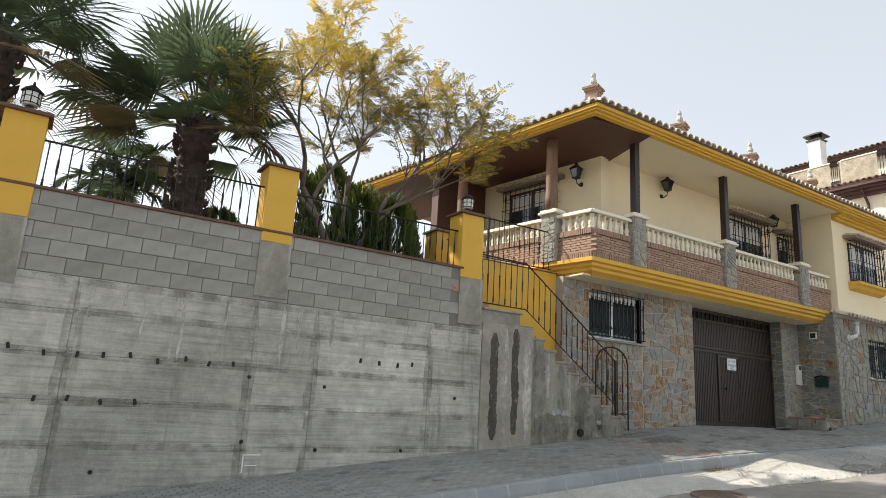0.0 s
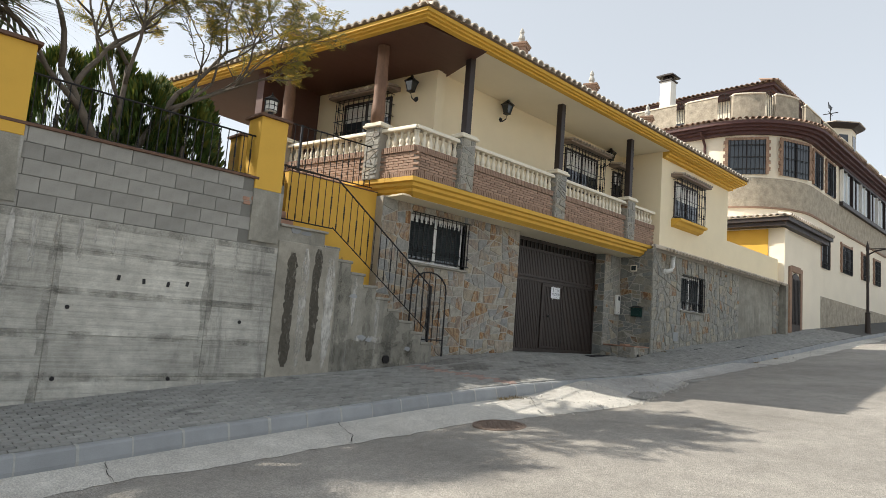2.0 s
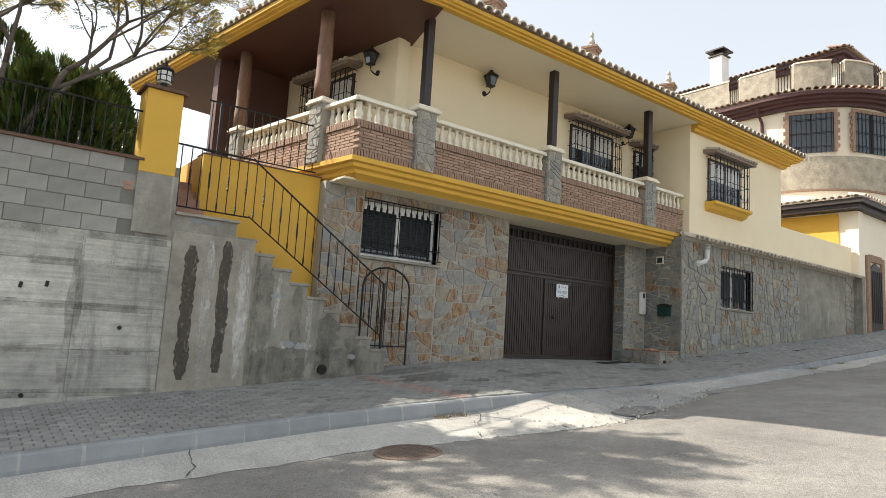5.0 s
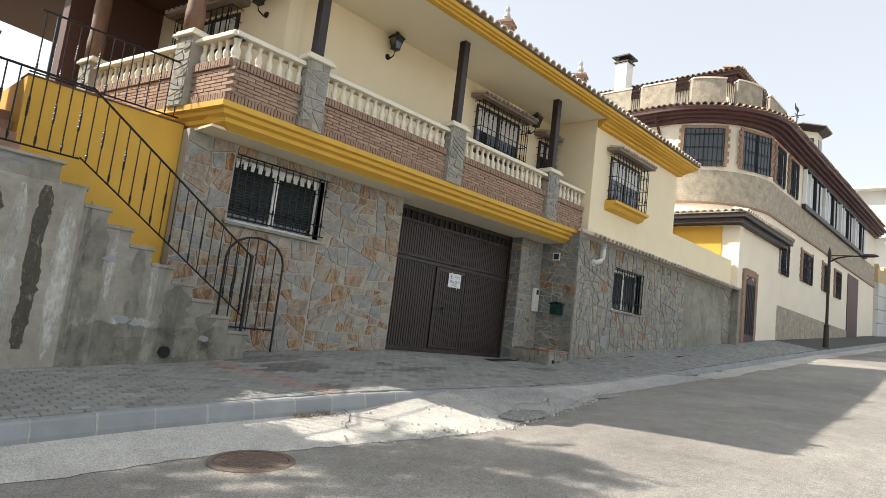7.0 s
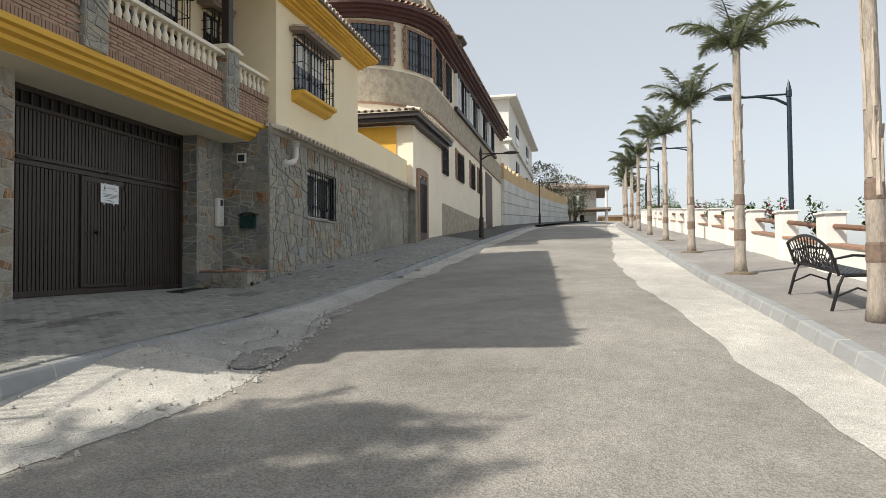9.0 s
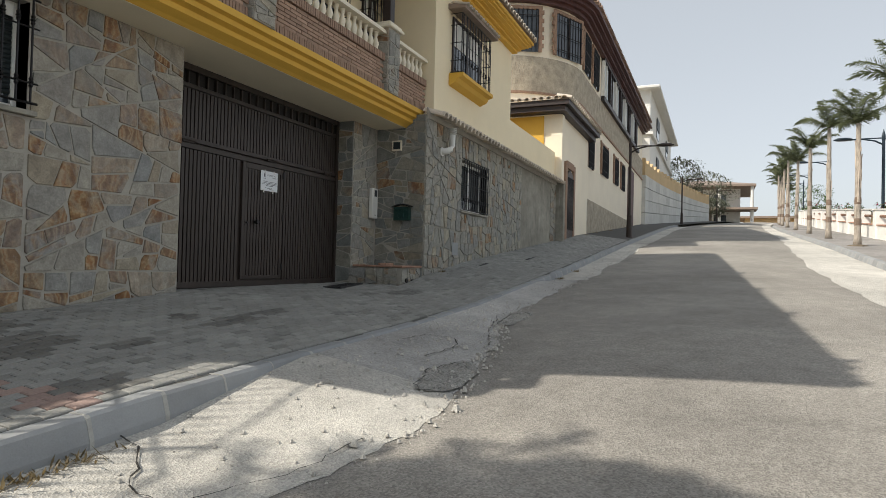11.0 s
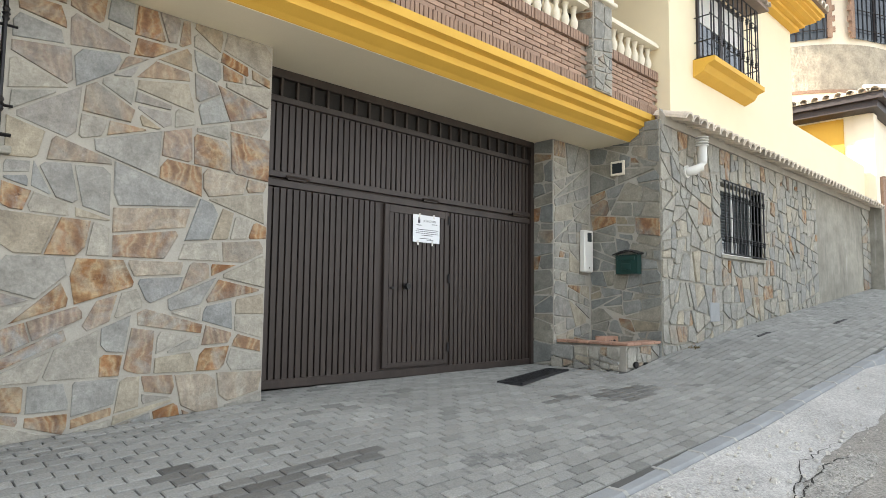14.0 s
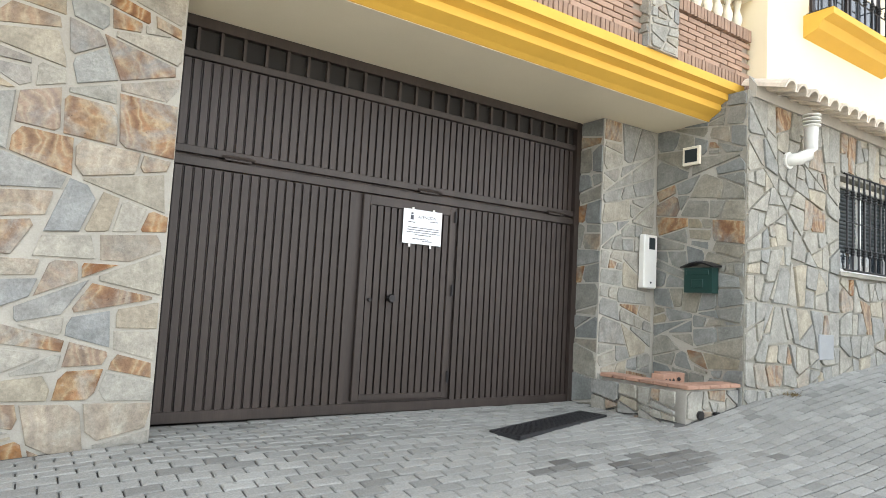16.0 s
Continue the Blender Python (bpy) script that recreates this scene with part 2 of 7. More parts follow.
M["paver_red"] = plain("red_paver", (0.33, 0.20, 0.16), 0.85, vary=0.16, scale=3, fine=90, relief=0.5)
M["paver_joint"] = plain("paver_joint", (0.09, 0.088, 0.082), 0.95, vary=0.15, scale=3, fine=100)
M["kerb"] = plain("kerb_concrete", (0.28, 0.29, 0.295), 0.85, vary=0.14, scale=4, fine=100, relief=0.4, per_piece=0.1)
M["kerb_mortar"] = plain("kerb_mortar", (0.38, 0.375, 0.35), 0.92, vary=0.2, scale=9, fine=90, relief=0.5)
M["paper"] = plain("paper", (0.82, 0.84, 0.86), 0.8, vary=0.02, relief=0)
M["ink"] = plain("ink", (0.08, 0.08, 0.10), 0.8, vary=0.02, relief=0)
M["plastic"] = plain("white_plastic", (0.72, 0.71, 0.66), 0.45, vary=0.05, relief=0)
M["dark_green"] = plain("dark_green_enamel", (0.012, 0.045, 0.038), 0.35, 0.1, vary=0.1, relief=0.05)
M["shutter"] = plain("dark_shutter", (0.016, 0.024, 0.026), 0.5, vary=0.15, stretch=(0.3, 0.3, 30), scale=3, fine=10, relief=0.3)
M["gate_paint"] = plain("gate_paint", (0.043, 0.032, 0.027), 0.46, 0.2, vary=0.42, scale=1.3, fine=30, stretch=(5, 5, 0.35), relief=0.1, dist=0.002)
M["grate"] = plain("drain_iron", (0.028, 0.028, 0.03), 0.6, 0.4, vary=0.3, scale=20)
M["bark"] = plain("bark", (0.15, 0.125, 0.10), 0.9, vary=0.35, scale=8, fine=40, relief=0.6, dist=0.01)
M["palm_bark"] = plain("palm_bark", (0.075, 0.055, 0.045), 0.95, vary=0.45, scale=9, fine=40, relief=0.7, dist=0.02)
M["palm_trunk"] = plain("pale_palm_trunk", (0.36, 0.315, 0.265), 0.9, vary=0.5, scale=9, fine=40, relief=0.7, dist=0.01, stretch=(2, 2, 0.5))
M["palm_sheath"] = plain("palm_sheath", (0.47, 0.40, 0.33), 0.9, vary=0.4, scale=9, fine=40, relief=0.6, stretch=(3, 3, 0.5))
M["palm_scar"] = plain("palm_scar", (0.20, 0.145, 0.11), 0.95, vary=0.4, scale=12, fine=40, relief=0.6)
M["lamp_paint"] = plain("street_lamp_paint", (0.02, 0.035, 0.05), 0.4, 0.3, vary=0.2)
M["flower"] = plain("flowers", (0.45, 0.03, 0.09), 0.7, vary=0.3, relief=0)
M["soil"] = plain("soil", (0.17, 0.14, 0.10), 0.95, vary=0.3, scale=3, fine=40, relief=0.6, dist=0.02)


def leaf_material(name, colour, vary=0.35, scale=2.0, through=0.45):
    """A thin leaf: part of the light goes through it."""
    m, nt, b = material(name, 0.55)
    vec = coords(nt)
    broad = noise_tex(nt, vec, scale, 4)
    col = ramp(nt, broad, [(0.3, tuple(c * (1 - vary) for c in colour)), (0.7, tuple(c * (1 + vary) for c in colour))])
    nt.links.new(col, b.inputs["Base Color"])
    tr = nt.nodes.new("ShaderNodeBsdfTranslucent")
    nt.links.new(col, tr.inputs["Color"])
    mx = nt.nodes.new("ShaderNodeMixShader")
    mx.inputs[0].default_value = through
    nt.links.new(b.outputs[0], mx.inputs[1])
    nt.links.new(tr.outputs[0], mx.inputs[2])
    nt.links.new(mx.outputs[0], nt.nodes["Material Output"].inputs["Surface"])
    return m


M["leaf_palm"] = leaf_material("palm_leaf", (0.085, 0.115, 0.058), 0.4, 2.0, 0.4)
M["leaf_street"] = leaf_material("street_palm_leaf", (0.13, 0.15, 0.075), 0.45, 2.0, 0.35)
M["leaf_dry"] = leaf_material("dry_palm_leaf", (0.20, 0.15, 0.07))
M["leaf_yellow"] = leaf_material("yellowing_leaf", (0.60, 0.44, 0.07), 0.3, 1.3)
M["leaf_green"] = leaf_material("tree_leaf", (0.26, 0.25, 0.09), 0.35, 1.5)
M["leaf_hedge"] = leaf_material("conifer", (0.075, 0.125, 0.026), 0.6, 2.5, 0.3)
M["leaf_hedge_tip"] = leaf_material("conifer_tip", (0.17, 0.18, 0.03), 0.45, 3.0, 0.35)


def glass_material():
    m, nt, b = material("window_glass", 0.06)
    b.inputs["Base Color"].default_value = (0.03, 0.038, 0.045, 1)
    b.inputs["Specular IOR Level"].default_value = 0.8
    return m


M["glass"] = glass_material()


def concrete_material(name, base, board=True, streak=1.0):
    """Cast concrete: board marks, lift lines, pale lime runs and dark water stains."""
    m, nt, b = material(name, 0.9)
    vec = coords(nt)
    patch, mid, fine = noise_tex(nt, vec, 0.9, 6, 0.6), noise_tex(nt, vec, 5, 6, 0.65), noise_tex(nt, vec, 70, 4)
    col = ramp(nt, patch, [(0.3, tuple(c * 0.72 for c in base)), (0.68, tuple(c * 1.18 for c in base))])
    col = mix(nt, 0.8, col, ramp(nt, mid, [(0.3, 0.72), (0.7, 1.25)]), "MULTIPLY")
    boards = noise_tex(nt, coords(nt, (0.5, 0.5, 14)), 1.6, 4, 0.7)
    if board:
        col = mix(nt, 0.8, col, ramp(nt, boards, [(0.34, 0.72), (0.46, 0.98), (0.64, 1.16)]), "MULTIPLY")
    runs = noise_tex(nt, coords(nt, (7, 7, 0.35)), 1.0, 5, 0.7)
    col = mix(nt, ramp(nt, runs, [(0.60, 0.0), (0.72, 0.55 * streak)]), col, (0.50, 0.49, 0.46))
    dark = noise_tex(nt, coords(nt, (4, 4, 0.5)), 0.7, 6, 0.75)
    col = mix(nt, ramp(nt, dark, [(0.57, 0.0), (0.7, 0.6)]), col, (0.12, 0.117, 0.105))
    col = mix(nt, 0.5, col, ramp(nt, fine, [(0.3, 0.75), (0.7, 1.25)]), "MULTIPLY")
    if board:
        info = nt.nodes.new("ShaderNodeObjectInfo")
        col = mix(nt, 1.0, col, ramp(nt, info.outputs["Random"], [(0.0, 0.82), (1.0, 1.2)]), "MULTIPLY")
    nt.links.new(col, b.inputs["Base Color"])
    bump(nt, b, boards if board else mid, 0.6, 0.012)
    return m


M["concrete"] = concrete_material("cast_concrete", (0.45, 0.435, 0.385), True, 1.4)
M["render_grey"] = concrete_material("cement_render", (0.28, 0.265, 0.222), False, 1.2)


def ground_material(name, base, speckle, crack=0.0, wear=0.25):
    m, nt, b = material(name, 0.92)
    vec = coords(nt)
    broad, mid = noise_tex(nt, vec, 0.35, 5, 0.6), noise_tex(nt, vec, 3.5, 6, 0.7)
    grit = node(nt, "ShaderNodeTexVoronoi", Scale=95.0)
    nt.links.new(vec, grit.inputs["Vector"])
    col = ramp(nt, broad, [(0.3, tuple(c * (1 - wear) for c in base)), (0.7, tuple(c * (1 + wear) for c in base))])
    col = mix(nt, 0.7, col, ramp(nt, mid, [(0.3, 0.78), (0.7, 1.2)]), "MULTIPLY")
    col = mix(nt, speckle, col, ramp(nt, grit.outputs["Color"], [(0.1, 0.55), (0.9, 1.5)]), "MULTIPLY")
    if crack:
        cells = nt.nodes.new("ShaderNodeTexVoronoi")
        cells.feature = "DISTANCE_TO_EDGE"
        cells.inputs["Scale"].default_value = 0.55
        warp = mix(nt, 0.25, vec, node(nt, "ShaderNodeTexNoise", Scale=3.0).outputs["Color"])
        nt.links.new(warp, cells.inputs["Vector"])
        line = ramp(nt, cells.outputs["Distance"], [(0.0, crack), (0.012, 0.0)])
        col = mix(nt, line, col, tuple(c * 0.25 for c in base))
    nt.links.new(col, b.inputs["Base Color"])
    bump(nt, b, mix(nt, 0.5, grit.outputs["Distance"], noise_tex(nt, vec, 22, 6, 0.75)), 0.8, 0.012)
    return m


M["asphalt"] = ground_material("asphalt", (0.275, 0.258, 0.23), 0.7)
M["gutter"] = ground_material("gutter_concrete", (0.50, 0.48, 0.435), 0.5, 0.0, 0.24)
M["apron"] = ground_material("apron_concrete", (0.40, 0.39, 0.37), 0.55, 0.0, 0.3)
M["terrain"] = ground_material("dry_ground", (0.22, 0.19, 0.14), 0.4)
M["sidewalk"] = ground_material("sidewalk_slab", (0.27, 0.255, 0.24), 0.3)
M["rust_iron"] = plain("rusty_iron", (0.20, 0.15, 0.12), 0.75, 0.3, vary=0.3, scale=12, fine=60, relief=0.3)
M["rust_brick"] = plain("brick_trim", (0.30, 0.195, 0.135), 0.88, vary=0.3, scale=9, fine=40, relief=0.4)

# ---------------------------------------------------------------- ground levels
WALL_FOOT = [(-40, -4.0), (0, -0.42), (3.8, -0.05), (7.7, 0.34), (10.1, 0.52), (12.0, 0.72), (14.4, 0.86), (18.4, 0.88), (19.5, 1.08), (21.2, 1.33), (29, 2.07), (31.5, 2.38), (56, 4.35), (100, 7.6), (180, 9.0)]
KERB_TOP = [(-40, -4.1), (0, -0.5), (5.8, 0.03), (9.2, 0.32), (11.8, 0.48), (15, 0.60), (17, 0.71), (21, 1.05), (32, 2.1), (56, 4.2), (100, 7.5), (180, 8.9)]
ROAD = [(-40, -4.3), (0, -0.74), (6, -0.25), (10, 0.02), (13, 0.24), (16, 0.52), (21, 0.92), (32, 1.95), (56, 4.0), (100, 7.3), (180, 8.7)]
KERB_Y, KERB_RIGHT = 6.4, 0.1


def bend(x):
    return -0.0016 * max(0.0, x - 46) ** 2 if x < 110 else -6.55 - 0.2 * (x - 110)


def road_z(x, y):
    return lerp(ROAD, x) + 0.10 * math.sin(math.pi * min(1, max(0, (y - KERB_RIGHT) / 6.2)))


def pave_z(x, y):
    t = min(1.0, max(0.0, (y - KERB_Y) / 2.3))
    return lerp(KERB_TOP, x) * (1 - t) + lerp(WALL_FOOT, x) * t


def sheet(name, xs, ys, height, mat, shift=bend):
    mb = MB()
    for x in xs:
        for y in ys:
            mb.v.append((x, y + shift(x), height(x, y)))
    k = len(ys)
    for i in range(len(xs) - 1):
        for j in range(k - 1):
            a = i * k + j
            mb.f.append((a, a + k, a + k + 1, a + 1))
    return part(name, mb, mat, smooth=True)


def span(a, b, step):
    n = max(1, round((b - a) / step))
    return [a + (b - a) * i / n for i in range(n + 1)]


LONG = span(-36, 0, 3) + span(0.5, 30, 0.5) + span(31, 60, 1) + span(62, 175, 3)
tagged(sheet("road", LONG, span(KERB_RIGHT - 0.1, 6.45, 0.45), road_z, M["asphalt"]), "worn grey asphalt street climbing past the houses", "road", kind="structure")


def far_ground(x, y):
    if y > 7:
        return lerp(WALL_FOOT, x) - 0.25
    if y > -3.2:
        return lerp(ROAD, x) - 0.3
    return lerp(ROAD, x) - 0.3 - min(40.0, (-3.2 - y) * 0.35)


tagged(sheet("ground", span(-400, -40, 60) + span(-36, 170, 4) + span(200, 1500, 100), [-1500, -400, -120, -60, -30, -15, -6, -3.3, 0, 6.4, 7.2, 9, 40, 120, 400, 1500], far_ground, M["terrain"], lambda x: bend(min(x, 200))), "dry brown open ground around the street", "ground", kind="structure")


def ragged(x, s):
    return 0.16 * noise.noise((x * 0.9, s, 0)) + 0.06 * noise.noise((x * 4.0, s, 3)) + 0.045 * noise.noise((x * 11.0, s, 9))


# concrete gutter beside the kerb, widening into the ramp of the garage
def gutter_edge(x):
    return 5.9 - 0.87 * max(0, 1 - abs(x - 12.8) / 4.2) ** 1.2 + ragged(x, 7.7)


def gutter_sheet(name, x0, x1, outer, inner, z_in, mat):
    mb = MB()
    xs = span(x0, x1, 0.1 if x1 - x0 < 60 else 0.25)
    for x in xs:
        yo, yi = outer(x), inner
        for j in range(5):
            t = j / 4
            y = yo + (yi - yo) * t
            z = road_z(x, yo) * (1 - t) + z_in(x) * t
            z += 0.004 + (0.006 if 0 < j < 4 else 0) + (0.012 * noise.noise((x * 1.7, y * 1.7, 2)) if 0 < j < 4 else 0)
            mb.v.append((x, y + bend(x), z))
    for i in range(len(xs) - 1):
        for j in range(4):
            a = i * 5 + j
            mb.f.append((a, a + 5, a + 6, a + 1))
    return part(name, mb, mat, smooth=True)


def drop(x):
    """How far the kerb stands above the gutter: nothing at the garage ramp."""
    return lerp([(11.6, 0.17), (13.0, 0.015), (20.2, 0.015), (21.4, 0.12), (60, 0.13)], x)


tagged(gutter_sheet("gutter", -12, 13.2, gutter_edge, KERB_Y + 0.02, lambda x: lerp(KERB_TOP, x) - drop(x), M["gutter"]), "cracked pale concrete gutter along the kerb", "gutter", kind="structure")
tagged(gutter_sheet("ramp", 13.2, 21.4, gutter_edge, KERB_Y + 0.02, lambda x: lerp(KERB_TOP, x) - drop(x), M["apron"]), "rough grey concrete ramp in front of the garage", "ramp", kind="structure")
tagged(gutter_sheet("gutter_far", 21.4, 60, lambda x: 5.75 + ragged(x, 7.7), KERB_Y + 0.02, lambda x: lerp(KERB_TOP, x) - drop(x), M["gutter"]), "pale concrete gutter strewn with grit", "gutter", kind="structure")
tagged(gutter_sheet("gutter_opposite", -12, 90, lambda x: lerp([(9, 0.45), (13.5, 0.93), (16, 1.12), (20, 1.42), (24, 1.55), (30, 1.4), (40, 0.9), (60, 0.7)], x) + 0.7 * ragged(x, 2.2), KERB_RIGHT, lambda x: road_z(x, 0.1) + 0.012, M["gutter"]), "wide pale concrete gutter with a ragged edge", "gutter", kind="structure")

PAVE = sheet("pavement", LONG, span(KERB_Y + 0.1, 9.9, 0.35), lambda x, y: pave_z(x, y) - 0.012, M["paver_joint"])
tagged(PAVE, "sloping pavement of small grey concrete pavers", "pavement", kind="structure")
PAVE_R = sheet("pavement_opposite", LONG, [KERB_RIGHT - 0.14, -0.6, -1.2, -1.8, -2.5, -3.3], lambda x, y: road_z(x, 0.1) + 0.15, M["sidewalk"])
tagged(PAVE_R, "pale slab pavement on the open side of the street", "pavement", kind="structure")


def kerb_row(parent, x0, x1, step, face, back, top, low):
    """Kerbstones with a sloping face; pale mortar is smeared over each joint and along the foot."""
    sg = 1 if back > face else -1
    rnd = random.Random(int(100 + face * 10))
    prof = lambda q, t, l, g: [(q, back + bend(q), l), (q, face + bend(q) - sg * g, l), (q, face + bend(q) - sg * g, t - 0.135 + g), (q, face + bend(q) + sg * (0.035 - g), t - 0.02 + g), (q, face + bend(q) + sg * 0.055, t + g), (q, back + bend(q), t + g)]
    x = x0
    while x < x1:
        a, b = x + 0.005, x + step - 0.005
        dz = rnd.uniform(-0.004, 0.004)
        part("kerbstone", MB().loft([prof(q, top(q) + dz, low(q), 0.0) for q in (a, b)]), M["kerb"], parent)
        w = rnd.uniform(0.007, 0.02)
        j = x + rnd.uniform(-0.006, 0.006)
        part("joint", MB().loft([prof(q, top(q), low(q), 0.003) for q in (j - w, j + w)]), M["kerb_mortar"], parent)
        x += step


kerb_left = thing("kerb", "row of grey concrete kerbstones along the pavement", "kerb", kind="structure")
kerb_row(kerb_left, -8.33, 60, 0.5, KERB_Y, KERB_Y + 0.16, lambda x: lerp(KERB_TOP, x) + 0.004, lambda x: lerp(KERB_TOP, x) - 0.4)
kerb_right = thing("kerb_opposite", "row of pale concrete kerbstones across the street", "kerb", kind="structure")
kerb_row(kerb_right, -8, 60, 0.5, KERB_RIGHT, KERB_RIGHT - 0.16, lambda x: road_z(x, 0.1) + 0.155, lambda x: road_z(x, 0.1) - 0.2)

# ---------------------------------------------------------------- flagstone walls
def clip(poly, nx, ny, c):
    out = []
    for i, p in enumerate(poly):
        q = poly[(i + 1) % len(poly)]
        dp, dq = p[0] * nx + p[1] * ny - c, q[0] * nx + q[1] * ny - c
        if dp <= 0:
            out.append(p)
        if (dp < 0 < dq) or (dq < 0 < dp):
            t = dp / (dp - dq)
            out.append((p[0] + (q[0] - p[0]) * t, p[1] + (q[1] - p[1]) * t))
    return out


def inset(poly, d):
    cut = poly
    for i, p in enumerate(poly):
        q = poly[(i + 1) % len(poly)]
        ex, ey = q[0] - p[0], q[1] - p[1]
        l = math.hypot(ex, ey)
        if l < 1e-6:
            continue
        nx, ny = ey / l, -ex / l
        cut = clip(cut, nx, ny, p[0] * nx + p[1] * ny - d)
        if len(cut) < 3:
            return []
    return cut


def flagstones(u0, u1, v0, v1, size, seed, wide=1.35, joint=0.0095):
    """Irregular stones that fill a rectangle, as outlines: the face is cut again and again by slanting lines."""
    rnd = random.Random(seed)
    out = []

    def area(poly):
        return 0.5 * abs(sum(p[0] * q[1] - q[0] * p[1] for p, q in zip(poly, poly[1:] + poly[:1])))

    def cut(poly, depth):
        us, vs = [p[0] for p in poly], [p[1] for p in poly]
        w, h = max(us) - min(us), max(vs) - min(vs)
        if depth > 14 or area(poly) < size * size * rnd.uniform(0.4, 2.6) and max(w / wide, h * 0.8) < size * 2.1:
            small = inset(poly, joint * rnd.uniform(0.6, 1.4))
            if len(small) >= 3 and area(small) > 0.0006:
                # knock off a sharp corner now and then
                for _ in range(rnd.choice([1, 2, 2, 3])):
                    c = (sum(p[0] for p in small) / len(small), sum(p[1] for p in small) / len(small))
                    p = rnd.choice(small)
                    nx, ny = p[0] - c[0], p[1] - c[1]
                    l = math.hypot(nx, ny)
                    nx, ny = nx / l, ny / l
                    small = clip(small, nx, ny, p[0] * nx + p[1] * ny - rnd.uniform(0.06, 0.2) * l)
                    if len(small) < 3:
                        return
                out.append(small)
            return
        along_u = w / wide > h * rnd.uniform(0.75, 1.3)
        tilt = rnd.gauss(0, 0.25)
        nx, ny = (math.cos(tilt), math.sin(tilt)) if along_u else (math.sin(tilt), math.cos(tilt))
        f = rnd.uniform(0.34, 0.66)
        px, py = min(us) + w * f, min(vs) + h * f
        if along_u:
            py = (min(vs) + max(vs)) / 2
        else:
            px = (min(us) + max(us)) / 2
        k = nx * px + ny * py
        one, two = clip(poly, nx, ny, k), clip(poly, -nx, -ny, -k)
        for half in (one, two):
            if len(half) >= 3:
                cut(half, depth + 1)

    cut([(u0, v0), (u1, v0), (u1, v1), (u0, v1)], 0)
    return out


def lay_stones(parent, polys, place, mat, seed, depth=0.013, limit=400):
    """Each outline becomes a stone standing proud of its wall; place(u, v, d) gives the world point."""
    rnd = random.Random(seed)
    rest = MB()
    for n, poly in enumerate(polys):
        d = depth * rnd.uniform(0.55, 1.4)
        mb = MB() if n < limit else rest
        k0 = len(mb.v)
        c = (sum(p[0] for p in poly) / len(poly), sum(p[1] for p in poly) / len(poly))
        top = [(c[0] + (p[0] - c[0]) * 0.965, c[1] + (p[1] - c[1]) * 0.965) for p in poly]
        tilt = (rnd.uniform(-0.012, 0.012), rnd.uniform(-0.012, 0.012))
        r0 = [place(p[0], p[1], -0.01) for p in poly]
        r1 = [place(p[0], p[1], d * 0.75) for p in poly]
        r2 = [place(p[0], p[1], d + (p[0] - c[0]) * tilt[0] + (p[1] - c[1]) * tilt[1]) for p in top]
        k = len(poly)
        mb.v += r0 + r1 + r2
        for j in range(k):
            a, b = j, (j + 1) % k
            mb.f += [(k0 + a, k0 + b, k0 + b + k, k0 + a + k), (k0 + a + k, k0 + b + k, k0 + b + 2 * k, k0 + a + 2 * k)]
        mb.f.append(tuple(k0 + 2 * k + j for j in range(k)))
        if mb is not rest:
            part("stone", mb, mat, parent)
    if rest.v:
        tagged(part("stones_beyond", rest, mat, parent), kind="stuff")


FACE = 9.22
GATE_L, GATE_R, GATE_Y = 14.45, 18.42, 9.65
GATE_TOP = 3.7
WALL_R, CORNER_X = 8.3, 19.42
SOFFIT = 3.72

# front wall of the ground floor with the window opening
wall_front = part("wall_front", MB().box(10.24, 10.99, FACE, FACE + 0.35, 0.2, SOFFIT + 0.02).box(12.63, GATE_L, FACE, FACE + 0.35, 0.2, SOFFIT + 0.02).box(10.99, 12.63, FACE, FACE + 0.35, 0.2, 2.54).box(10.99, 12.63, FACE, FACE + 0.35, 3.55, SOFFIT + 0.02).box(GATE_L, GATE_R + 0.05, GATE_Y, GATE_Y + 0.3, SOFFIT - 0.02, 4.0), M["mortar"])
tagged(wall_front, "house wall clad in irregular grey and rust flagstones", "wall", kind="structure")
front = lambda u, v, d: (u, FACE - d, v)
for n, (a, b, c, d) in enumerate([(10.24, 10.97, 0.4, SOFFIT), (10.99, 12.63, 0.4, 2.5), (10.99, 12.63, 3.57, SOFFIT), (12.65, GATE_L, 0.5, SOFFIT)]):
    lay_stones(wall_front, flagstones(a, b, c, d, 0.225, 31 + n), front, M["stone_warm"], 50 + n)
# west cheek at the foot of the stairs
tagged(part("wall_west_low", MB().box(10.22, 10.5, FACE + 0.35, 13.0, 0.2, SOFFIT), M["mortar"]), "plain rendered side wall under the porch", "wall", kind="structure")

# pier beside the gate and the return wall with the letter box
pier = part("wall_pier", MB().box(GATE_R, 19.25, 9.3, GATE_Y + 0.4, 0.4, SOFFIT + 0.02), M["mortar"])
tagged(pier, "stone-clad pier beside the garage gate", "wall", kind="structure")
lay_stones(pier, flagstones(GATE_R, 19.2, 0.7, SOFFIT, 0.2, 61), lambda u, v, d: (u, 9.3 - d, v), M["stone_grey"], 62)
# side face in the darkened copy of the front's stone: shade held in colour
lay_stones(pier, flagstones(9.3, GATE_Y, 0.7, SOFFIT, 0.2, 63), lambda u, v, d: (GATE_R - d, u, v), M["stone_side_shade"], 64)
ret = part("wall_return", MB().box(19.25, CORNER_X, WALL_R + 0.3, 9.4, 0.4, 4.0), M["mortar"])
tagged(ret, "slate-clad return wall with the letter box, side shade in its tones", "wall", kind="structure")
RET_X = 19.25
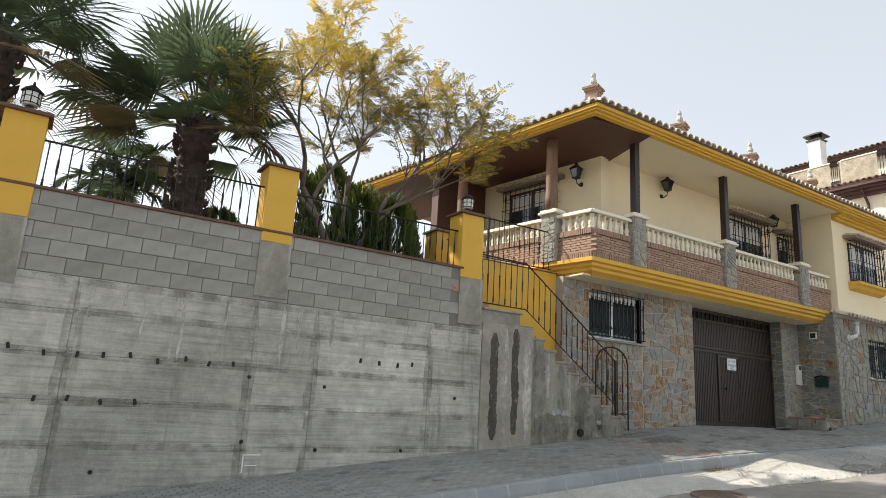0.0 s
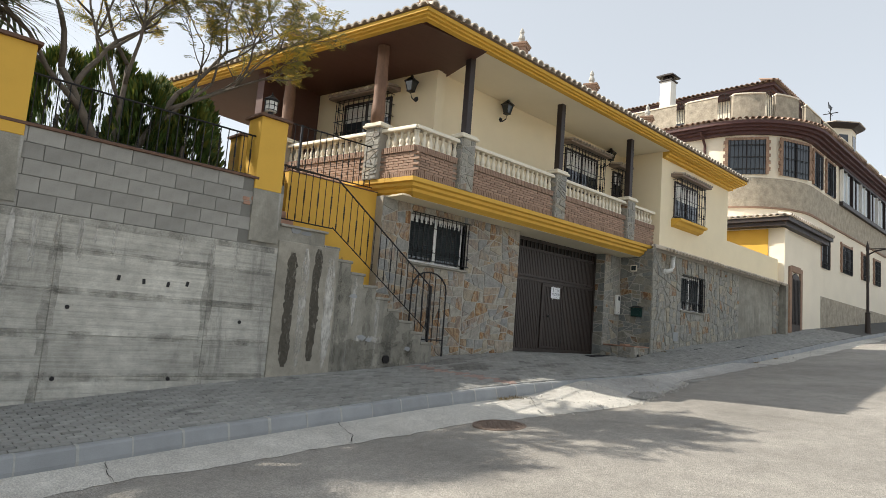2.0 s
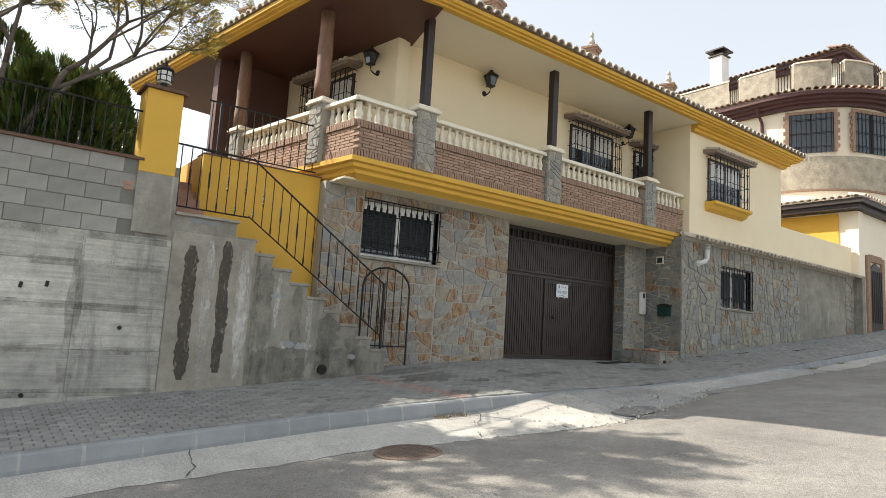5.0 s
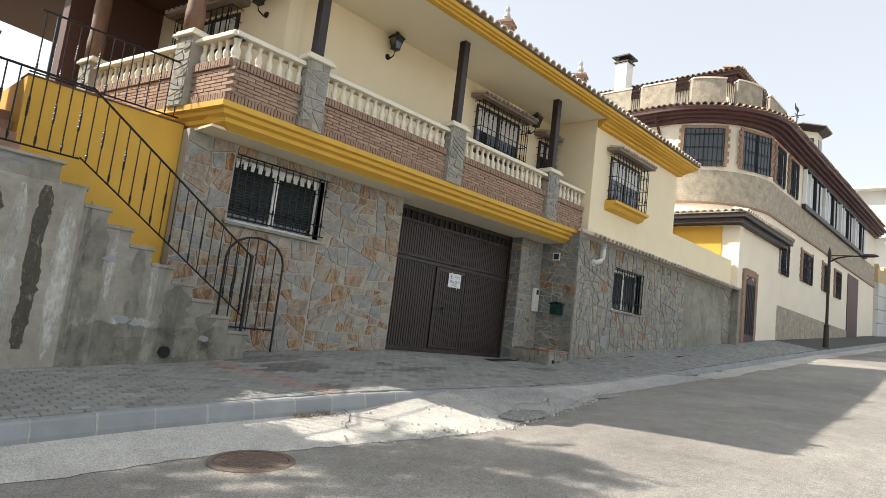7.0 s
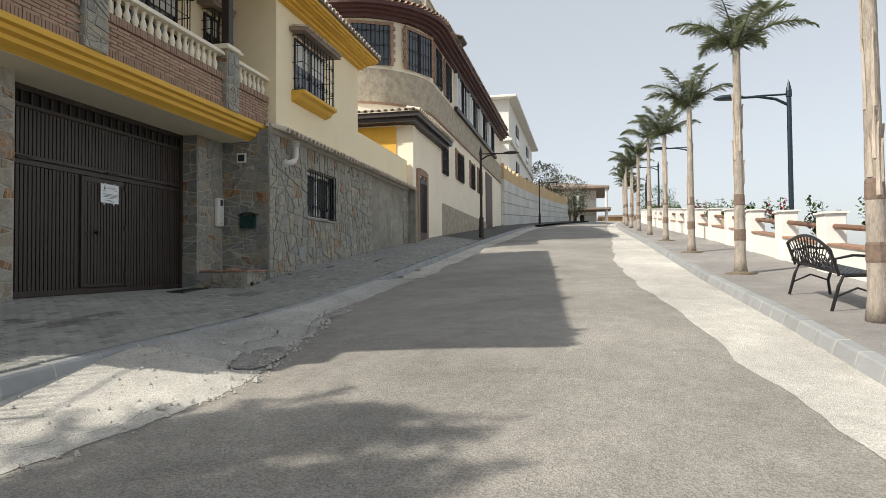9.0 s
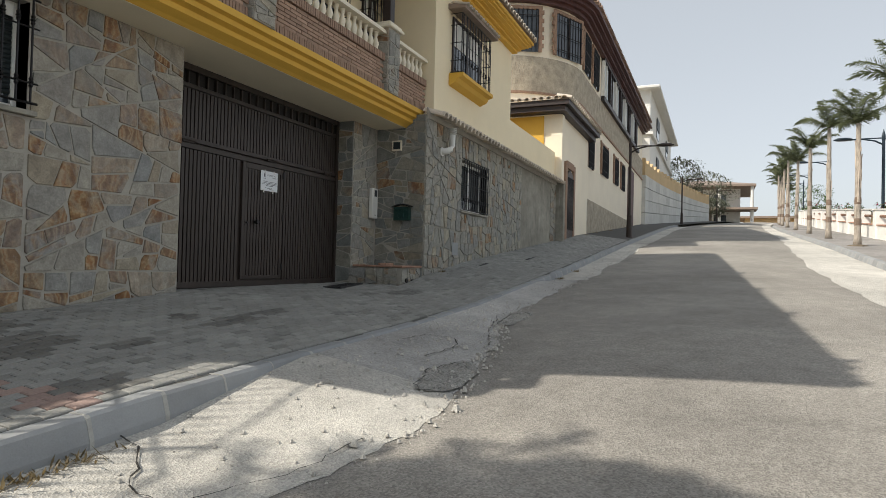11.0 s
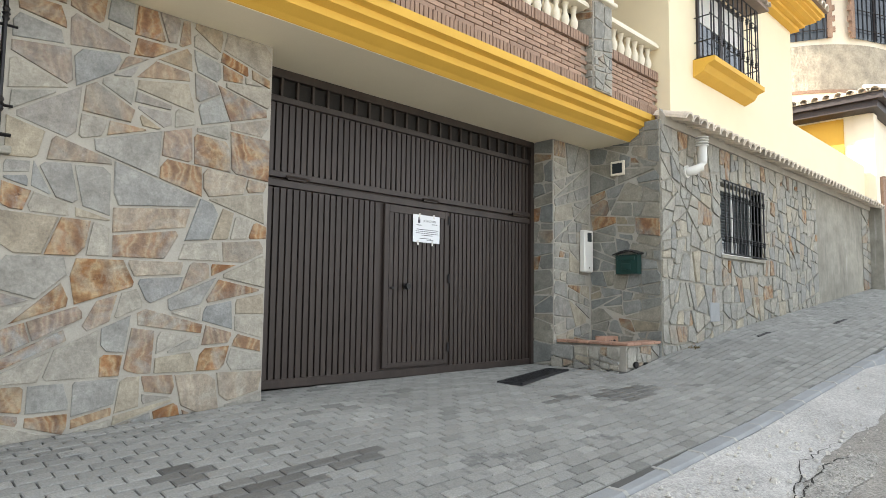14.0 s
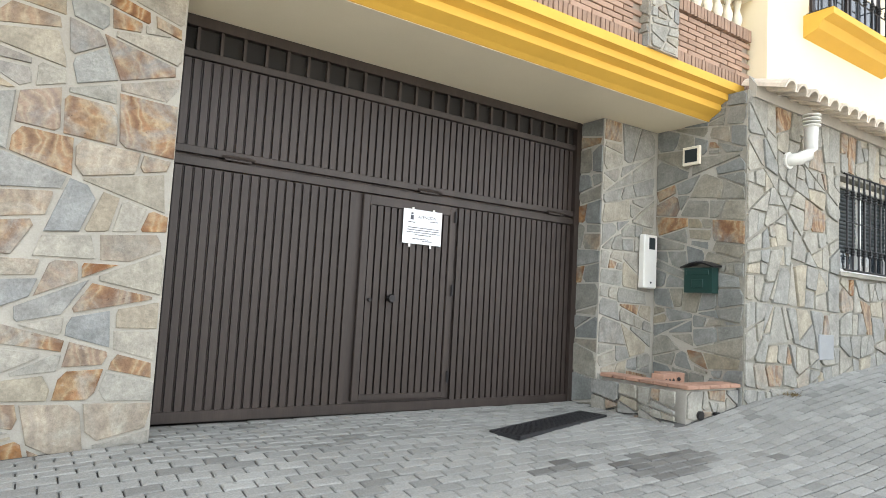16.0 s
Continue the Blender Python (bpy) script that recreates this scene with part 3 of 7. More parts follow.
lay_stones(ret, flagstones(WALL_R, 9.3, 0.7, 3.95, 0.2, 66, 1.5), lambda u, v, d: (RET_X - d, u, v), M["stone_side_shade"], 67)

# right wing: stone-clad below, cream above
wing = part("wall_wing", MB().box(RET_X, 21.02, WALL_R, WALL_R + 0.3, 0.4, 3.95).box(22.56, 29.45, WALL_R, WALL_R + 0.3, 0.8, 3.95).box(21.02, 22.56, WALL_R, WALL_R + 0.3, 0.6, 2.34).box(21.02, 22.56, WALL_R, WALL_R + 0.3, 3.41, 3.95), M["render_grey"])
tagged(wing, "low stone-clad wall of the wing with a bare plaster patch", "wall", kind="structure")
for n, (a, b, c, d) in enumerate([(RET_X, 21.0, 0.9, 3.9), (21.02, 22.56, 0.9, 2.3), (21.02, 22.56, 3.43, 3.9), (22.58, 25.4, 1.1, 3.9)]):
    lay_stones(wing, flagstones(a, b, c, d, 0.215, 71 + n, 0.85), lambda u, v, d: (u, WALL_R - d, v), M["stone_grey"], 81 + n, 0.02)
lay_stones(wing, flagstones(28.7, 29.45, 1.7, 3.9, 0.25, 79), lambda u, v, d: (u, WALL_R - d, v), M["stone_grey"], 90, 0.02)

# ---------------------------------------------------------------- upper floor
BACK = 9.6
TOP = 6.86
upper = part("wall_upper", MB().box(11.6, 19.62, BACK, BACK + 0.3, 3.9, TOP + 0.1), M["cream"])
tagged(upper, "cream plastered upper wall behind the balcony", "wall", kind="structure")
WEST_U = Vector((-0.156, 0.988, 0))
WEST_N = Vector((-0.988, -0.156, 0))


def slab(mb, p, q, thick, z0, z1):
    """A wall from plan point p to q, its face on the side of WEST_N."""
    p, q = Vector((*p, 0)), Vector((*q, 0))
    n = (q - p).normalized().cross(Vector((0, 0, 1)))
    o = -n * thick if n.dot(WEST_N) > 0 else n * thick
    ring = [p, q, q + o, p + o]
    return mb.loft([[(*v.xy, z0) for v in ring], [(*v.xy, z1) for v in ring]])


C_WEST = Vector((11.6, 9.45, 0))
tagged(part("wall_porch", slab(MB(), C_WEST.xy, (C_WEST + WEST_U * 3.7).xy, 0.3, 3.9, TOP + 0.1).box(11.6, 11.75, 9.45, BACK + 0.05, 3.9, TOP + 0.1), M["cream"]), "cream plastered wall of the porch", "wall", kind="structure")
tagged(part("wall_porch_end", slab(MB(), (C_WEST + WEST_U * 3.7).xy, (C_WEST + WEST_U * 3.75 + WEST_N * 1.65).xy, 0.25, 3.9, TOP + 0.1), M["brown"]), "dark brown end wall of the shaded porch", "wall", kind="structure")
tagged(part("wall_wing_upper", MB().box(19.6, 24.35, WALL_R + 0.02, WALL_R + 0.3, 3.95, TOP + 0.05).box(19.6, 19.9, WALL_R + 0.3, BACK, 3.95, TOP + 0.05).box(24.05, 24.35, WALL_R + 0.3, 15, 3.5, TOP + 0.05), M["cream"]), "cream plastered upper wall of the wing", "wall", kind="structure")
tagged(part("wall_yard", MB().box(24.35, 29.35, WALL_R + 0.03, WALL_R + 0.25, 3.95, 4.95), M["cream"]), "low cream wall of the side yard", "wall", kind="structure")
tagged(part("ceiling", MB().box(11.0, 19.62, 8.04, BACK + 0.1, TOP - 0.02, TOP + 0.06).box(19.62, 24.6, 8.04, WALL_R + 0.1, TOP - 0.02, TOP + 0.06), M["cream_soffit"]), "cream soffit over the balcony", "ceiling", kind="structure")


def roof_point(s, d, z):
    """s metres along the west eave from the corner, d metres inwards."""
    p = Vector((9.78, 7.85, 0)) + WEST_U * s - WEST_N * d
    return (p.x, p.y, z)


soff = MB()
soff.loft([[roof_point(0.3, 0.2, TOP - 0.05), roof_point(9, 0.2, TOP - 0.05), roof_point(9, 3, TOP - 0.05), (12.0, 9.6, TOP - 0.05), (11.55, 8.0, TOP - 0.05)], [roof_point(0.3, 0.2, TOP + 0.04), roof_point(9, 0.2, TOP + 0.04), roof_point(9, 3, TOP + 0.04), (12.0, 9.6, TOP + 0.04), (11.55, 8.0, TOP + 0.04)]])
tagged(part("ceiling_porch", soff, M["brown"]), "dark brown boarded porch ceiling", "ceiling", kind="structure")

# eaves: stepped yellow cornice
EAVE = [(0.0, 6.985), (0.0, 6.915), (0.05, 6.905), (0.05, 6.87), (0.11, 6.86), (0.11, 6.825), (0.18, 6.815), (0.22, 6.815), (0.22, 6.985)]
WING_EAVE = [(0.19, 6.83), (0.19, 6.80), (0.27, 6.79), (0.27, 6.74), (0.35, 6.73), (0.35, 6.67), (0.48, 6.66), (0.48, 6.83)]


def cornice(name, path, profile, mat, label):
    """A profile (inwards, height) swept along eave points; each path item: (corner point, inward direction)."""
    mb = MB()
    mb.loft([[(p[0] + d * n[0], p[1] + d * n[1], z) for d, z in profile] for p, n in path])
    return tagged(part(name, mb, mat), label, "cornice", kind="structure")


far = roof_point(9, 0, 0)
cornice("cornice", [(far, (0.988, 0.156)), ((9.78, 7.85), (0.83, 1.0)), ((24.75, 7.85), (-0.9, 1.0)), ((24.75, 15), (-1, 0))], EAVE, M["yellow"], "yellow stepped cornice under the roof edge")
cornice("cornice_wing", [((19.62, 7.85), (0, 1.0)), ((24.75, 7.85), (-0.8, 1.0)), ((24.75, 15), (-1, 0))], WING_EAVE, M["yellow"], "deeper yellow cornice along the wing")
mb = MB()
A, B, Cc, D = (9.75, 7.8, 7.0), (24.8, 7.8, 7.0), (24.8, 20, 7.0), roof_point(9.2, -0.03, 7.0)
mb.add([A, B, Cc, D, (16.5, 13.6, 8.75), (19.5, 13.6, 8.75)], [(0, 1, 5, 4), (1, 2, 5), (2, 3, 4, 5), (3, 0, 4)])
mb.add([A, B, Cc, D], [(0, 1, 2, 3)])
tagged(part("roof", mb, M["tile_dark"]), "low hipped roof of weathered clay tiles", "roof", kind="structure")


def barrel(length, r, t=0.016):
    """A half-round clay tile along -y, its mouth at the origin."""
    mb = MB()
    rings = []
    for y, s in ((0.0, 1.0), (length, 0.85)):
        ring = [(-r * s * math.cos(math.pi * j / 8), y, r * s * math.sin(math.pi * j / 8)) for j in range(9)]
        ring += [(-(r * s - t) * math.cos(math.pi * j / 8), y, (r * s - t) * math.sin(math.pi * j / 8)) for j in reversed(range(9))]
        rings.append(ring)
    return mb.loft(rings)


TILE = barrel(0.45, 0.1, 0.024).mesh("eave_tile", M["tile"])


def tile_row(parent, p, q, pitch, rise, mesh=TILE, step=0.205):
    p, q = Vector(p), Vector(q)
    n = int((q - p).length / step)
    ang = math.degrees(math.atan2((q - p).y, (q - p).x))
    for i in range(n):
        o = part("eave_tile", mesh, None, parent)
        o.matrix_basis = Matrix.Translation(p + (q - p) * ((i + 0.5) / n) + Vector((0, 0, rise + random.uniform(-0.006, 0.006)))) @ pose(0, 0, 0, pitch + random.uniform(-2, 2), random.uniform(-2, 2), ang + random.uniform(-2, 2))


eave_front = thing("eave_tiles", "row of pale clay barrel tiles along the front eave", "roof tiles", kind="structure")
tile_row(eave_front, (9.8, 7.78, 7.0), (24.75, 7.78, 7.0), 13, 0.0)
eave_west = thing("eave_tiles_west", "row of pale clay barrel tiles along the porch eave", "roof tiles", kind="structure")
tile_row(eave_west, (*roof_point(9, -0.07, 7.0)[:2], 7.0), (9.78, 7.85, 7.0), 13, 0.0)
ridge = thing("coping", "clay tile coping on the low stone wall", "coping", kind="structure")
tile_row(ridge, (19.3, 7.98, 3.9), (29.4, 7.98, 3.9), 17, 0.0, step=0.2)
part("bedding", MB().extrude([(8.25, 3.88), (8.32, 3.88), (8.32, 4.1), (8.25, 4.0)], "x", 19.3, 29.4), M["mortar"], ridge)
# pale ridge line seen above the eave tiles
band = MB().box(9.9, 24.7, 8.16, 8.22, 7.05, 7.26)
tagged(part("eave_course", band, M["tile"]), "pale mortar course behind the eave tiles", "trim", kind="structure")

# ---------------------------------------------------------------- balcony
PARA = 8.5
LEDGE = [(PARA - 0.06, 4.05), (PARA - 0.06, 3.97), (PARA, 3.95), (PARA, 3.89), (PARA + 0.07, 3.86), (PARA + 0.07, 3.80), (PARA + 0.16, 3.75), (PARA + 0.2, SOFFIT), (FACE + 0.06, SOFFIT), (FACE + 0.06, 4.05)]
mb = MB()
C0 = Vector((10.33, PARA, 0))
corner_prof = [(y - PARA, z) for y, z in LEDGE]
front_ring = [(RET_X + 0.17, y, z) for y, z in LEDGE]
left_ring = [(C0.x + (d if d < 0.3 else 0.0) + (0 if d < 0.3 else 0.02), PARA + d, z) for d, z in corner_prof]
mb.loft([left_ring, front_ring])
back_ring = [(C0.x + WEST_U.x * 3.8 + min(d, 0.3) * 0.98, C0.y + WEST_U.y * 3.8, z) for d, z in corner_prof]
left2 = [(C0.x + min(d, 0.3) * 0.98, PARA + min(d, 0.3), z) for d, z in corner_prof]
mb.loft([left2, back_ring])
tagged(part("balcony_ledge", mb, M["yellow"]), "yellow stepped ledge carrying the balcony", "ledge", kind="structure")
tagged(part("balcony_soffit", MB().box(10.3, RET_X + 0.02, PARA + 0.21, GATE_Y + 0.35, SOFFIT - 0.004, SOFFIT + 0.03), M["cream_soffit"]), "cream soffit under the balcony", "ceiling", kind="structure")
tagged(part("balcony_floor", MB().box(10.35, 19.6, PARA + 0.1, BACK + 0.05, 4.0, 4.06).loft([[(10.5, 9.0, 4.0), (C0.x - 0.5, 12.3, 4.0), (11.5, 13.5, 4.0), (12, 9.3, 4.0)], [(10.5, 9.0, 4.062), (C0.x - 0.5, 12.3, 4.062), (11.5, 13.5, 4.062), (12, 9.3, 4.062)]]), M["terracotta"]), "tiled balcony floor", "floor", kind="structure")

# ---------------------------------------------------------------- unseen walls and slab added inside the house to stop light coming from behind
tagged(part("light_block_back", MB().box(10.6, 24.35, 14.8, 15.1, -0.5, 7.0).box(19.7, 24.3, 14.0, 14.1, 0, 7.0), M["cream"]), "unseen rear wall added to block light", "wall", kind="structure")
tagged(part("wall_garage", MB().box(GATE_L - 0.2, GATE_L, FACE + 0.35, 14.8, 0.3, 4.0).box(GATE_R + 0.05, GATE_R + 0.3, GATE_Y + 0.3, 14.8, 0.3, 4.0), M["cream"]), "unseen garage side walls added to block light", "wall", kind="structure")
tagged(part("light_block_floor", MB().box(10.6, 24.3, 9.7, 14.9, 3.74, 3.98), M["cream_soffit"]), "unseen slab between the storeys added to block light", "floor", kind="structure")


def bar(z0, z1, r=0.008, knob=None):
    """An upright iron bar at the origin, with a turned knob at each height in knob."""
    prof = [(z0, r)]
    for k in knob or []:
        prof += [(k - 0.05, r), (k - 0.03, r * 2), (k - 0.012, r * 1.4), (k, r * 2.4), (k + 0.012, r * 1.4), (k + 0.03, r * 2), (k + 0.05, r)]
    return MB().lathe(prof + [(z1, r)], sides=6)


def grille(parent, x0, x1, z0, z1, y, count, rows, deep=0.0, mat=None):
    """Iron bars in front of a window; deep: how far the cage stands out from the wall."""
    mat = mat or M["iron"]
    g = MB()
    for z in rows:
        g.tube([(x0, y, z), (x1, y, z)], 0.009, 4)
    g.tube([(x0, y, z0), (x1, y, z0)], 0.012, 4).tube([(x0, y, z1), (x1, y, z1)], 0.012, 4)
    if deep:
        for x in (x0, x1):
            for z in [z0, z1, *rows]:
                g.tube([(x, y, z), (x, y + deep, z)], 0.009, 4)
            g.tube([(x, y, z0), (x, y, z1)], 0.011, 4).tube([(x, y + deep * 0.5, z0), (x, y + deep * 0.5, z1)], 0.008, 4)
        g.tube([(x0 - 0.05, y, (z0 + z1) / 2), (x0, y, (z0 + z1) / 2)], 0.009, 4)
    cage = part("grille", g, mat, parent, "black wrought-iron window grille")
    h = z1 - z0
    b = bar(0, h, 0.011, [h * 0.2, h * 0.8] if h < 1.1 else [h * 0.25, h * 0.75]).mesh("bar", mat)
    for i in range(count):
        o = part("bar", b, None, cage)
        o.location = (x0 + (x1 - x0) * (i + 0.5) / count, y, z0)


def window(name, x0, x1, z0, z1, face, label, white=True, shutter=0.0, sill=0.0, depth=0.14):
    w = thing(name, label, "window", kind="structure")
    fy = face + depth
    fm = M["whitewash"] if white else M["darkwood"]
    f = MB().box(x0, x0 + 0.055, fy, fy + 0.06, z0, z1, 0.004).box(x1 - 0.055, x1, fy, fy + 0.06, z0, z1, 0.004).box(x0 + 0.055, x1 - 0.055, fy, fy + 0.06, z0, z0 + 0.06, 0.004).box(x0 + 0.055, x1 - 0.055, fy, fy + 0.06, z1 - 0.06, z1, 0.004)
    xm = (x0 + x1) / 2
    f.box(xm - 0.04, xm + 0.04, fy - 0.012, fy + 0.05, z0 + 0.06, z1 - 0.06, 0.004)
    part("window_frame", f, fm, w, "white painted window frame" if white else "dark window frame")
    for a, b in ((x0 + 0.055, xm - 0.04), (xm + 0.04, x1 - 0.055)):
        part("pane", MB().box(a, b, fy + 0.03, fy + 0.036, z0 + 0.06, z1 - 0.06), M["glass"], w)
        if shutter:
            s = MB()
            z = z1 - 0.06 - shutter * (z1 - z0 - 0.12)
            n = int((z1 - 0.06 - z) / 0.045)
            for i in range(n):
                zz = z + i * 0.045
                s.extrude([(fy + 0.024, zz), (fy + 0.016, zz + 0.01), (fy + 0.012, zz + 0.022), (fy + 0.016, zz + 0.035), (fy + 0.024, zz + 0.045)], "x", a, b)
            part("shutter", s, M["shutter"], w, "dark slatted roller shutter")
    part("reveal", MB().box(x0 - 0.01, x0, face + 0.005, fy + 0.3, z0, z1).box(x1, x1 + 0.01, face + 0.005, fy + 0.3, z0, z1).box(x0, x1, fy + 0.2, fy + 0.21, z0, z1), M["iron_brown"], w)
    if sill:
        part("window_sill", MB().box(x0 - 0.06, x1 + 0.06, face - sill, fy + 0.02, z0 - 0.05, z0 - 0.002, 0.006), M["render_grey"], w, "grey stone sill")
    return w


w1 = window("window_1", 10.99, 12.63, 2.56, 3.55, FACE, "dark shuttered ground-floor window behind iron bars", shutter=0.9, sill=0.07)
grille(w1, 10.97, 12.68, 2.62, 3.56, FACE - 0.07, 13, [2.8, 3.3])
# hanging roller-blind tabs seen above the shutter
blind = MB()
for i in range(12):
    blind.box(11.06 + i * 0.127, 11.15 + i * 0.127, FACE + 0.10, FACE + 0.108, 3.40, 3.52)
part("blind_edge", blind, M["whitewash"], w1, "scalloped white blind edge")
w3 = window("window_2", 21.02, 22.56, 2.36, 3.41, WALL_R, "barred ground-floor window with a dark shutter", shutter=0.8, sill=0.05)
grille(w3, 21.0, 22.6, 2.38, 3.42, WALL_R - 0.06, 12, [2.62, 2.9, 3.18])


def hood(parent, x0, x1, z, y):
    part("hood", MB().extrude([(y, z), (y - 0.36, z - 0.02), (y - 0.36, z + 0.03), (y, z + 0.1)], "x", x0, x1), M["tile_dark"], parent, "small tiled window hood")
    short = barrel(0.36, 0.062).mesh("hood_tile", M["tile"])
    n = int((x1 - x0) / 0.14)
    for i in range(n):
        o = part("hood_tile", short, None, parent)
        o.matrix_basis = pose(x0 + (i + 0.5) * (x1 - x0) / n, y - 0.4, z + 0.035, 12)


def upper_window(name, x0, x1, z0, z1, face, label, box_sill=False, count=10):
    w = thing(name, label, "window", kind="structure")
    part("window_frame", MB().box(x0, x0 + 0.06, face - 0.03, face + 0.02, z0, z1).box(x1 - 0.06, x1, face - 0.03, face + 0.02, z0, z1).box(x0 + 0.06, x1 - 0.06, face - 0.03, face + 0.02, z1 - 0.06, z1).box(x0 + 0.06, x1 - 0.06, face - 0.03, face + 0.02, z0, z0 + 0.06).box((x0 + x1) / 2 - 0.04, (x0 + x1) / 2 + 0.04, face - 0.035, face + 0.02, z0 + 0.06, z1 - 0.06), M["darkwood"], w)
    part("pane", MB().box(x0 + 0.06, (x0 + x1) / 2 - 0.04, face - 0.012, face - 0.006, z0 + 0.06, z1 - 0.06), M["glass"], w)
    part("pane", MB().box((x0 + x1) / 2 + 0.04, x1 - 0.06, face - 0.012, face - 0.006, z0 + 0.06, z1 - 0.06), M["glass"], w)
    s = MB()
    for i in range(int((z1 - z0) * 0.45 / 0.045)):
        zz = z1 - 0.06 - (i + 1) * 0.045
        s.box(x0 + 0.07, x1 - 0.07, face - 0.022, face - 0.014, zz, zz + 0.04)
    part("shutter", s, M["plastic"], w, "half-lowered pale shutter")
    hood(w, x0 - 0.22, x1 + 0.22, z1 + 0.08, face)
    grille(w, x0 - 0.06, x1 + 0.06, z0 - 0.03, z1 + 0.03, face - 0.24, count, [z0 + 0.2, (z0 + z1) / 2, z1 - 0.2], 0.24)
    if box_sill:
        part("window_sill", MB().extrude([(face, z0 - 0.06), (face - 0.3, z0 - 0.06), (face - 0.3, z0 - 0.13), (face - 0.2, z0 - 0.16), (face - 0.15, z0 - 0.24), (face, z0 - 0.3)], "x", x0 - 0.12, x1 + 0.12), M["yellow"], w, "yellow moulded sill")
    return w


upper_window("window_3", 20.4, 21.98, 5.05, 6.15, WALL_R + 0.02, "barred upper window with a yellow sill and tiled hood", True, 10)
upper_window("window_4", 16.6, 18.2, 5.3, 6.4, BACK, "barred balcony window with a tiled hood", False, 11)
upper_window("window_5", 19.05, 19.55, 5.55, 6.3, BACK, "small barred balcony window with a tiled hood", False, 4)
# porch window, set in the slanting west wall
pw = upper_window("window_6", -0.75, 0.75, 0.0, 0.95, 0.0, "barred porch window with a tiled hood", False, 10)
pc = C_WEST + WEST_U * 2.0
pw.matrix_basis = Matrix(((-WEST_U.x, -WEST_N.x, 0, pc.x), (-WEST_U.y, -WEST_N.y, 0, pc.y), (0, 0, 1, 5.45), (0, 0, 0, 1)))

# ---------------------------------------------------------------- garage gate
M["screen"] = plain("dark_mesh", (0.016, 0.014, 0.012), 0.8, vary=0.4, scale=2, fine=300, relief=0.5)
gate = thing("garage_gate", "dark brown ribbed steel garage gate with a wicket door", "gate", (0, 0, 0))
part("frame", MB().box(GATE_L - 0.02, GATE_L + 0.07, GATE_Y - 0.05, GATE_Y + 0.05, 0.86, GATE_TOP).box(GATE_R - 0.07, GATE_R + 0.02, GATE_Y - 0.05, GATE_Y + 0.05, 0.84, GATE_TOP).box(GATE_L, GATE_R, GATE_Y - 0.045, GATE_Y + 0.05, GATE_TOP - 0.06, GATE_TOP + 0.02), M["gate_paint"], gate)
part("rail", MB().box(GATE_L + 0.07, GATE_R - 0.07, GATE_Y - 0.035, GATE_Y + 0.03, 2.735, 2.79, 0.004).box(GATE_L + 0.07, GATE_R - 0.07, GATE_Y - 0.03, GATE_Y + 0.03, 2.65, 2.715, 0.004), M["gate_paint"], gate)
part("rail", MB().box(GATE_L + 0.07, GATE_R - 0.07, GATE_Y - 0.03, GATE_Y + 0.03, 3.42, 3.475, 0.004), M["gate_paint"], gate)
part("rail", MB().box(GATE_L + 0.07, GATE_R - 0.07, GATE_Y - 0.03, GATE_Y + 0.03, 0.87, 0.95, 0.004), M["gate_paint"], gate, "worn bottom rail with rust")
part("backing", MB().box(GATE_L + 0.07, GATE_R - 0.07, GATE_Y + 0.005, GATE_Y + 0.02, 0.87, 3.46), M["gate_paint"], gate)
part("vent_screen", MB().box(GATE_L + 0.07, GATE_R - 0.07, GATE_Y + 0.012, GATE_Y + 0.02, 3.47, 3.66), M["screen"], gate, "dark mesh vent along the top")


def rib(h):
    return MB().extrude([(-0.030, 0.0), (-0.029, -0.02), (0.019, -0.02), (0.028, 0.0)], "z", 0, h)


low_rib, high_rib, wick_rib, vent_rib = rib(1.69).mesh("rib", M["gate_paint"]), rib(0.62).mesh("rib", M["gate_paint"]), rib(1.62).mesh("rib", M["gate_paint"]), MB().box(-0.011, 0.011, -0.028, 0.01, 0, 0.17).mesh("vent_bar", M["gate_paint"])
n = 57
for i in range(n):
    x = GATE_L + 0.11 + (GATE_R - GATE_L - 0.22) * i / (n - 1)
    o = part("rib", high_rib, None, gate)
    o.location = (x, GATE_Y - 0.0, 2.79)
    if 15.96 < x < 16.94:
        continue
    o = part("rib", low_rib, None, gate)
    o.location = (x, GATE_Y - 0.0, 0.95)
for i in range(23):
    o = part("vent_bar", vent_rib, None, gate)
    o.location = (GATE_L + 0.16 + i * 0.165, GATE_Y, 3.475)
wicket = part("wicket_door", MB().box(15.985, 16.045, GATE_Y - 0.034, GATE_Y + 0.004, 0.97, 2.64, 0.004).box(16.84, 16.9, GATE_Y - 0.034, GATE_Y + 0.004, 0.97, 2.64, 0.004).box(16.045, 16.84, GATE_Y - 0.034, GATE_Y + 0.004, 2.56, 2.64, 0.004).box(16.045, 16.84, GATE_Y - 0.034, GATE_Y + 0.004, 0.97, 1.02, 0.004), M["gate_paint"], gate, "wicket door in the gate, faded at the foot")
for i in range(12):
    o = part("rib", wick_rib, None, wicket)
    o.location = (16.085 + i * 0.0655, GATE_Y - 0.004, 0.98)
part("knob", MB().tube([(16.27, GATE_Y - 0.02, 1.80), (16.27, GATE_Y - 0.055, 1.80), (16.27, GATE_Y - 0.06, 1.80), (16.27, GATE_Y - 0.09, 1.80)], [0.018, 0.018, 0.038, 0.03], 10), M["iron"], wicket, "round iron knob")
part("lock", MB().tube([(16.09, GATE_Y - 0.02, 1.78), (16.09, GATE_Y - 0.045, 1.78)], 0.016, 8), M["iron"], wicket)
